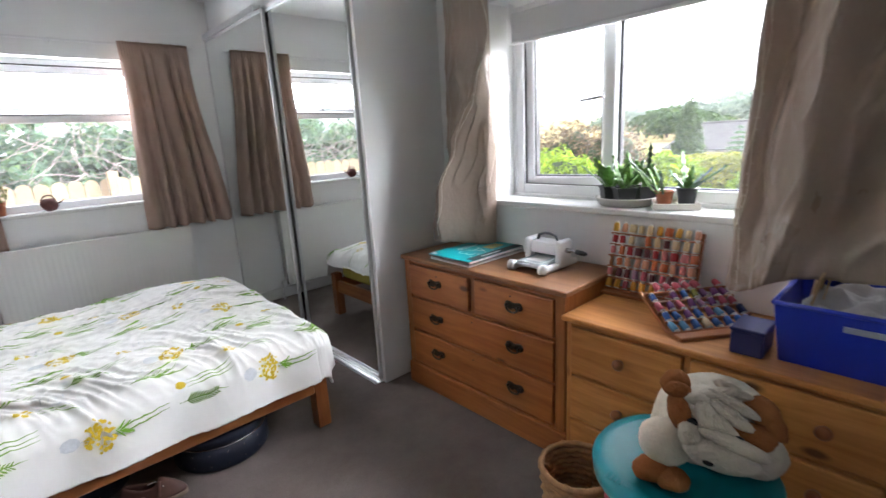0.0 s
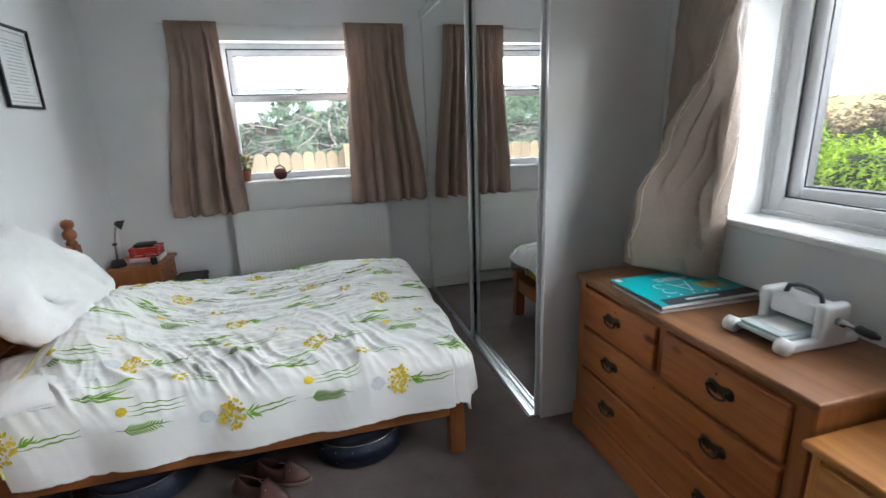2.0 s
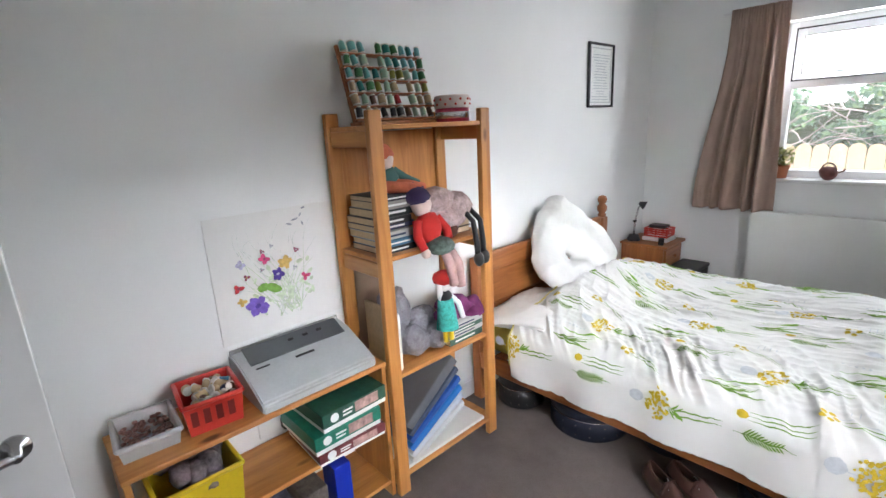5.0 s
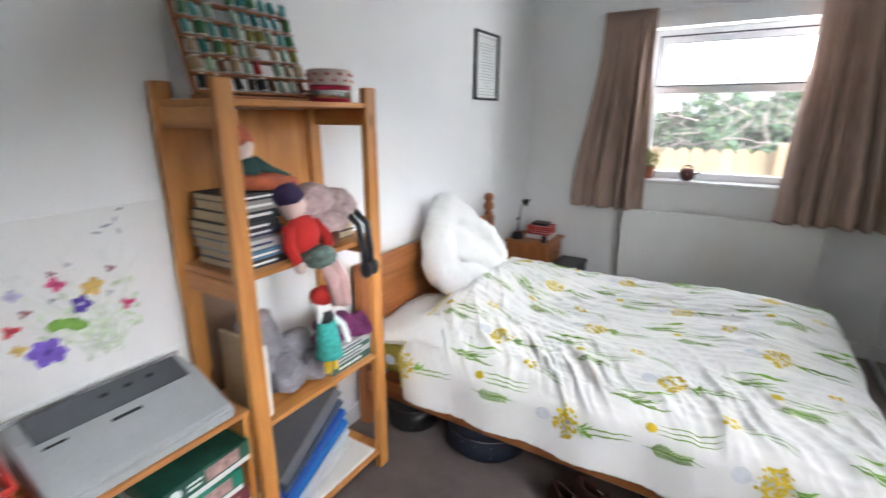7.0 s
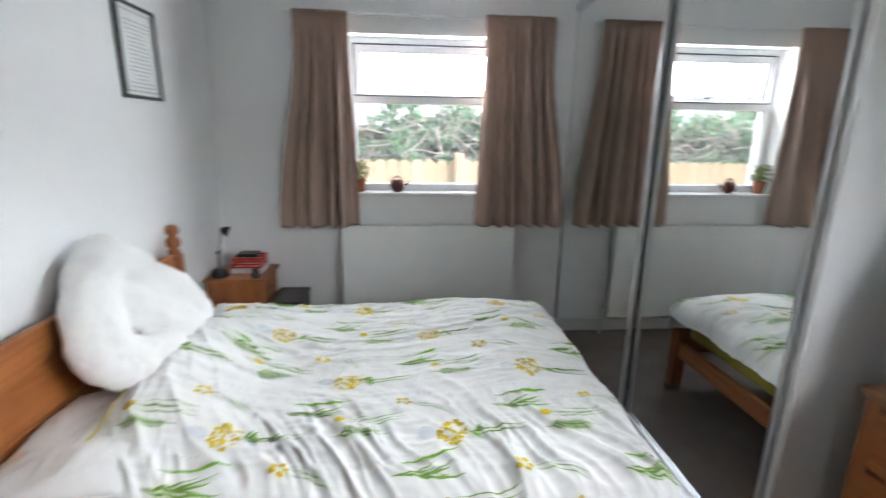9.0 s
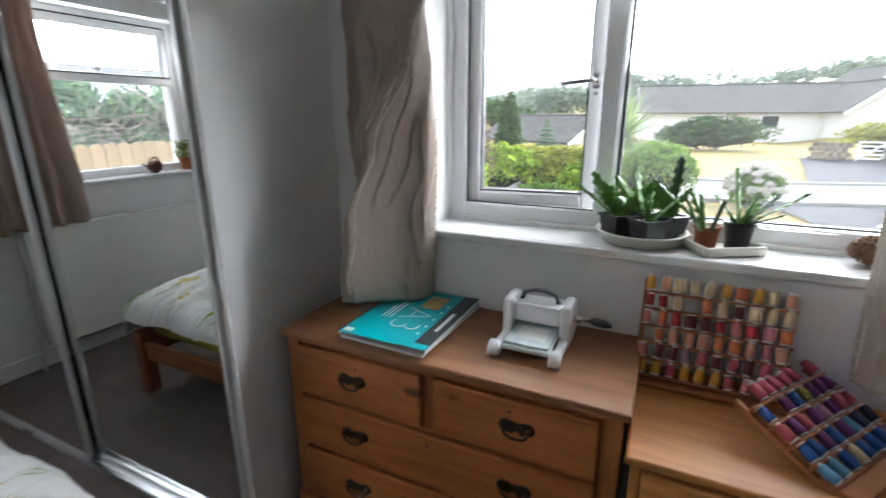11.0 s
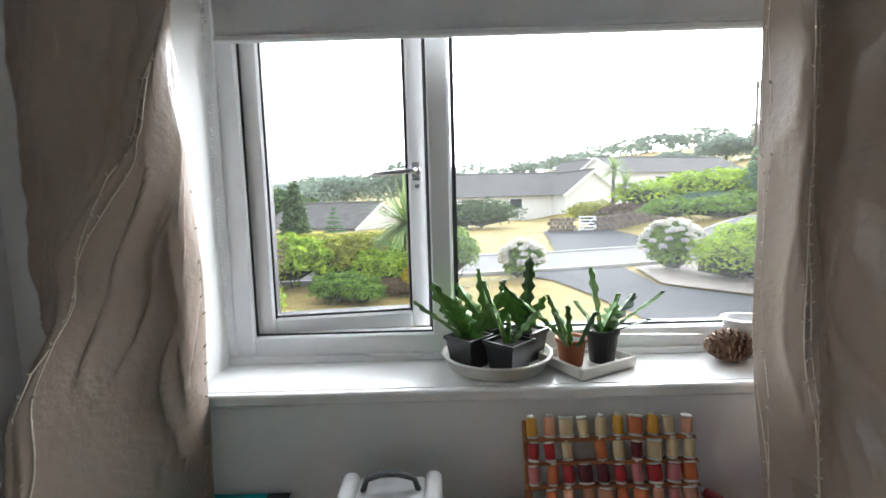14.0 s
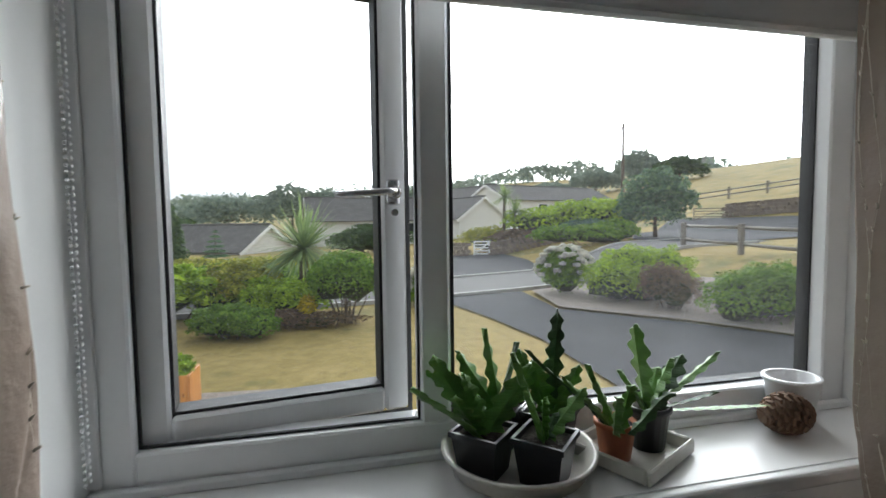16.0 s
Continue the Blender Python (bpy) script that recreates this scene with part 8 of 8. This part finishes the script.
# trees beyond x = 90 take the leaf colour with haze painted in
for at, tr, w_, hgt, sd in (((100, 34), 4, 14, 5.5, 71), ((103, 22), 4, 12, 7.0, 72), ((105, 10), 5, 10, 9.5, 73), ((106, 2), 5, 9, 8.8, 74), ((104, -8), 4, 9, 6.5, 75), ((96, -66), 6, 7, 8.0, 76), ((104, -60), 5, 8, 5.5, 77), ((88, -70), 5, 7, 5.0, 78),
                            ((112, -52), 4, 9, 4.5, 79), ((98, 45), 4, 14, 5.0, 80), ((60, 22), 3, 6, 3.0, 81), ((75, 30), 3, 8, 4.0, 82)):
    tree("far_tree", at, tr, [(0, 0, hgt * 0.62, w_ * 0.5, w_ * 0.5, hgt * 0.42), (1, w_ * 0.35, hgt * 0.42, w_ * 0.45, w_ * 0.45, hgt * 0.42), (0, -w_ * 0.4, hgt * 0.42, w_ * 0.47, w_ * 0.47, hgt * 0.42)], 3600, 0.45, F_FAR_HAZE if at[0] > 90 else F_DARK, "distant woodland tree", sd)
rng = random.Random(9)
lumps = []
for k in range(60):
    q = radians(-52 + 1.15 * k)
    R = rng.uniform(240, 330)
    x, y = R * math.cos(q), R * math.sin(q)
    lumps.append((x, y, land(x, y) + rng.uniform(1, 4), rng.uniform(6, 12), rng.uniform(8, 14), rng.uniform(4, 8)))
w_ = tagged(leaf_cloud("far_woods", lumps, 16000, 1.3, F_FAR_HAZE, None, 90), "woods along the skyline, haze painted into the leaves", "woods", kind="stuff")
# church tower on the hill
c = thing("church_tower", (298, -268, land(298, -268)), "distant square stone church tower with corner pinnacles", "church")
part("tower", box(B(), -4, -4, 0, 4, 4, 46 - land(298, -268)), plain("far_stone", (0.2, 0.21, 0.21), 0.9), c)
for sx in (-3.4, 3.4):
    for sy in (-3.4, 3.4):
        part("pinnacle", lathe(B(), [(0.7, 0), (0.6, 1.5), (0, 3.5)], 6, (sx, sy, 46 - land(298, -268))), STONE, c)


# ---- neighbouring bungalows ----
RENDER = plain("white_render", (0.7, 0.69, 0.65), 0.85, vary=0.06, scale=2, bump=0.3, fine=30, depth=0.01)
TILE = plain("grey_roof_tile", (0.13, 0.125, 0.12), 0.95, vary=0.25, scale=1.5, bump=0.5, fine=20, depth=0.02, spec=0.1)
DARK_PANE = plain("dark_pane", (0.03, 0.035, 0.04), 0.15, vary=0.1, bump=0)


def bungalow(at, rz, length, depth, wall, rise, label, windows=(), lines=14):
    """Gabled house: ridge along its own x, windows on the side facing -y."""
    t = thing("bungalow", pose(at[0], at[1], at[2], 0, 0, rz), label, "house")
    bm = B()
    a, b = length / 2, depth / 2
    prof = [(-b, -1), (b, -1), (b, wall), (0, wall + rise), (-b, wall)]
    ends = [[bm.verts.new((x, y, z)) for y, z in prof] for x in (-a, a)]
    bm.faces.new(ends[0]), bm.faces.new(ends[1][::-1])
    for k in range(5):
        bm.faces.new((ends[0][k], ends[0][(k + 1) % 5], ends[1][(k + 1) % 5], ends[1][k]))
    part("wall", bm, RENDER, t)
    ln = math.hypot(b + 0.35, rise * (b + 0.35) / b)
    ang = math.degrees(math.atan2(rise, b))
    for s in (-1, 1):
        bm = B()
        for k in range(lines):
            y0, y1 = ln * k / lines, ln * (k + 1) / lines + 0.03
            box(bm, -a - 0.25, -y1, 0.03 - 0.0 * k, a + 0.25, -y0, 0.09, 0, 1, pose(0, 0, 0, -1.2, 0, 0))
        r_ = part("roof", bm, TILE, t, "grey tiled roof slope")
        r_.matrix_basis = pose(0, 0, wall + rise, ang, 0, 0) if s < 0 else pose(0, 0, wall + rise, 0, 0, 180) @ pose(0, 0, 0, ang, 0, 0)
        bm = B()
        for x in (-a - 0.27, a + 0.25):
            box(bm, x, -ln - 0.02, -0.12, x + 0.03, 0.0, 0.1)
        bg = part("bargeboard", bm, GLOSS, t, "white bargeboard")
        bg.matrix_basis = r_.matrix_basis.copy()
    part("ridge", tube(B(), [(-a - 0.25, 0, wall + rise + 0.08), (a + 0.25, 0, wall + rise + 0.08)], 0.12, 6), TILE, t)
    for x, z, w2, h2 in windows:
        f = part("window", bar_frame(B(), "x", x - w2 / 2, x + w2 / 2, z, z + h2, -b - 0.06, -b + 0.02, 0.09, 0), UPVC, t)
        part("pane", box(B(), x - w2 / 2 + 0.08, -b - 0.02, z + 0.08, x + w2 / 2 - 0.08, -b + 0.01, z + h2 - 0.08), DARK_PANE, f)
    return t


bungalow((37.5, 9.6, -1.6), 58, 9, 5.0, 1.4, 1.5, "white rendered bungalow with a grey tiled roof")
bungalow((45.0, -3.0, -0.5), 96 - 180, 13.6, 7.0, 2.1, 1.9, "white bungalow behind a hedge", [(-2.4, 0.9, 1.6, 1.0), (1.5, 0.9, 1.2, 1.0)])
bungalow((45.0, -9.6, -0.4), 18, 9, 5.0, 2.1, 1.75, "white gabled bungalow across the road", [(0, 0.9, 1.4, 1.0)])
bungalow((60.0, -25.5, 0.8), 110 - 180, 19, 8.0, 3.0, 1.9, "long white bungalow with a low grey roof", [(-4, 1.6, 1.6, 1.0), (3, 1.6, 1.6, 1.0)])
bungalow((62.5, -16.5, 0.8), 20, 8, 5.5, 3.0, 2.0, "white gabled wing of a bungalow")

# stone walls, gates, fences and the pole
FENCE = plain("grey_timber", (0.2, 0.18, 0.155), 0.85, vary=0.3, scale=8, bump=0.5, fine=60)
rnd = random.Random(13)
def stone_wall(name, a, b, hgt, label, n, rowsn):
    t = thing(name, (0, 0, 0), label, "stone wall")
    d = Vector(b) - Vector(a)
    ang = math.degrees(math.atan2(d.y, d.x))
    bm = B()
    for r_ in range(rowsn):
        for k in range(n):
            u = (k + (0.5 if r_ % 2 else 0)) / n
            q = Vector(a) + d * min(0.99, u)
            w2, h2 = d.length / n * rnd.uniform(0.38, 0.5), hgt / rowsn * rnd.uniform(0.42, 0.52)
            box(bm, -w2, -0.14 - rnd.uniform(0, 0.04), -h2, w2, 0.14, h2, 0, 1, pose(q.x, q.y, land(q.x, q.y) + hgt * (r_ + 0.5) / rowsn, rnd.uniform(-4, 4), rnd.uniform(-6, 6), ang))
    part("stones", bm, STONE, t)
    return t
stone_wall("garden_wall", (26.7, -4.3), (26.4, -5.6), 0.75, "rough brown stone garden wall", 5, 4)
stone_wall("garden_wall", (26.1, -6.6), (24.6, -10.2), 0.75, "rough brown stone garden wall beside the gate", 14, 4)
stone_wall("field_wall", (34.6, -29.8), (24.5, -33.0), 1.1, "long grey stone field wall", 22, 4)


def bar_gate(at, rz, w2, hgt, mat, label):
    t = thing("field_gate", pose(at[0], at[1], land(at[0], at[1]), 0, 0, rz), label, "gate")
    for x in (0, w2 - 0.07):
        part("upright", box(B(), x, -0.03, 0, x + 0.07, 0.03, hgt), mat, t)
    for k in range(5):
        z = 0.12 + (hgt - 0.2) * k / 4
        part("bar", box(B(), 0.07, -0.02, z, w2 - 0.07, 0.02, z + 0.07), mat, t)
    part("brace", tube(B(), [(0.05, -0.03, 0.12), (w2 - 0.05, -0.03, hgt - 0.1)], 0.03, 4), mat, t)
bar_gate((26.3, -5.72), -105, 0.85, 0.85, GLOSS, "small white garden gate in the stone wall")
bar_gate((36.3, -28.2), -130, 2.2, 1.1, FENCE, "grey five-bar field gate")


def rail_fence(pts, hgt, rails, thick, label):
    t = thing("rail_fence", (0, 0, 0), label, "fence")
    for x, y in pts:
        part("post", box(B(), x - thick, y - thick, land(x, y) - 0.2, x + thick, y + thick, land(x, y) + hgt, thick * 0.2), FENCE, t)
    for (x0, y0), (x1, y1) in zip(pts, pts[1:]):
        for k in rails:
            d = Vector((x1 - x0, y1 - y0, 0)).normalized()
            s = Vector((-d.y, d.x, 0)) * thick
            a, b = Vector((x0, y0, land(x0, y0) + k)) + s, Vector((x1, y1, land(x1, y1) + k)) + s
            part("rail", tube(B(), [a, a.lerp(b, 0.5) + Vector((0, 0, -0.01)), b], thick * 0.75, 4), FENCE, t)
rail_fence([(17.66, -11.44), (14.3, -10.66), (11.75, -10.25), (9.6, -9.9)], 0.92, (0.28, 0.8), 0.07, "weathered grey post-and-rail fence beyond the shrubs")
rail_fence([(49, -36), (47.2, -38), (45, -40.3), (42.6, -42.8), (40, -45.3), (37, -48)], 1.3, (0.5, 1.0), 0.09, "dark field fence on the slope")
po = thing("utility_pole", (31.4, -18.1, land(31.4, -18.1)), "tall wooden utility pole with a wire", "utility pole")
part("pole", tube(B(), [(0, 0, -0.3), (0, 0, 8.1 - land(31.4, -18.1))], 0.13, 10, 0.1), BARK, po)
part("insulator", box(B(), -0.25, -0.05, 7.7 - land(31.4, -18.1), 0.25, 0.05, 7.8 - land(31.4, -18.1)), BARK, po)
part("wire", tube(B(), [(-0.1 * k, -2.5 * k, 8.0 - land(31.4, -18.1) - 0.9 * math.sin(math.pi * k / 16)) for k in range(17)], 0.035, 4), BLACK, po)

# planter by the house
pl = thing("planter", (7.75, 3.2, GZ), "wooden planter box with a green plant", "planter")
for k in range(4):
    for sx, sy, rz in ((0, -0.2, 0), (0, 0.2, 0), (-0.2, 0, 90), (0.2, 0, 90)):
        part("board", box(B(), -0.2 + 0.1 * k + 0.003, -0.012, 0.0, -0.1 + 0.1 * k - 0.003, 0.012, 0.42, 0.003), PINE_Z, pl).matrix_basis = pose(sx, sy, 0, 0, 0, rz)
part("soil", box(B(), -0.18, -0.18, 0.3, 0.18, 0.18, 0.38), SHADE_EARTH, pl)
leaf_cloud("plant", [(0, 0, 0.45, 0.2, 0.2, 0.12)], 700, 0.035, F_LIME, pl, 99)

# ---- behind the small window: fence and ivy bank ----
FB = plain("new_fence_board", (0.42, 0.31, 0.19), 0.8, vary=0.12, scale=6, bump=0.3, fine=80, rand=0.12)
f = thing("garden_fence", (0, 6.5, GZ), "pale timber fence with rounded board tops", "fence")
def fence_board():
    bm = B()
    w2, hgt = 0.066, 1.625
    pts = [(-w2, 0), (w2, 0), (w2, hgt - w2)] + [(w2 * math.cos(a), hgt - w2 + w2 * math.sin(a)) for a in [math.pi * k / 8 for k in range(1, 8)]] + [(-w2, hgt - w2)]
    rows_ = [[bm.verts.new((x, y, z)) for x, z in pts] for y in (0, 0.02)]
    bm.faces.new(rows_[0]), bm.faces.new(rows_[1][::-1])
    for k in range(len(pts)):
        bm.faces.new((rows_[0][k], rows_[0][(k + 1) % len(pts)], rows_[1][(k + 1) % len(pts)], rows_[1][k]))
    return bm
first = part("board", fence_board(), FB, f)
first.location = (-3.2, 0, 0)
for k in range(1, 62):
    b2 = new("board", first.data)
    b2.parent = f
    b2.location = (-3.2 + 0.141 * k, 0, 0.004 * math.sin(k * 2.1))
for z in (0.4, 1.1):
    part("rail", box(B(), -3.3, 0.022, z, 5.5, 0.06, z + 0.08), FB, f)
for x in (-0.9, 1.93, 4.6):
    part("post", box(B(), x - 0.05, -0.08, 0, x + 0.05, -0.002, 1.70, 0.006), FB, f)
iv = thing("ivy_bank", (0, 0, GZ), "tangled bank of ivy and bare branches behind the fence", "hedge")
rnd = random.Random(77)
lumps = []
for k in range(120):
    lumps.append((rnd.uniform(-3.5, 7.5), rnd.uniform(8.5, 9.5), rnd.uniform(0.5, 2.25), rnd.uniform(0.3, 0.6), rnd.uniform(0.3, 0.5), rnd.uniform(0.25, 0.45)))
# dark sheet behind the leaves paints the shade deep in the ivy
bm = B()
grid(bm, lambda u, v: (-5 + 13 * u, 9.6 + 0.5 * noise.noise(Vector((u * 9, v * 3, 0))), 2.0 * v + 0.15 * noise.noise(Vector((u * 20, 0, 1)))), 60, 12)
part("backing", bm, SHADE_EARTH, iv)
leaf_cloud("ivy_leaves", lumps, 42000, 0.055, F_BLUE, iv, 78, 0.7)
bm = B()
for k in range(330):
    x, z = rnd.uniform(-2.5, 6.5), rnd.uniform(0.8, 2.1)
    y = rnd.uniform(7.9, 8.6)
    q = rnd.uniform(0, 6.28)
    pts = [Vector((x, y, z))]
    for j in range(7):
        q += rnd.uniform(-0.6, 0.6)
        pts.append(pts[-1] + Vector((0.13 * math.cos(q), rnd.uniform(-0.04, 0.04), 0.09 * math.sin(q) + 0.02)))
    tube(bm, pts, rnd.uniform(0.004, 0.011), 4, 0.003)
part("bare_branches", bm, plain("dead_twig", (0.34, 0.29, 0.26), 0.9, vary=0.25, scale=8), iv)
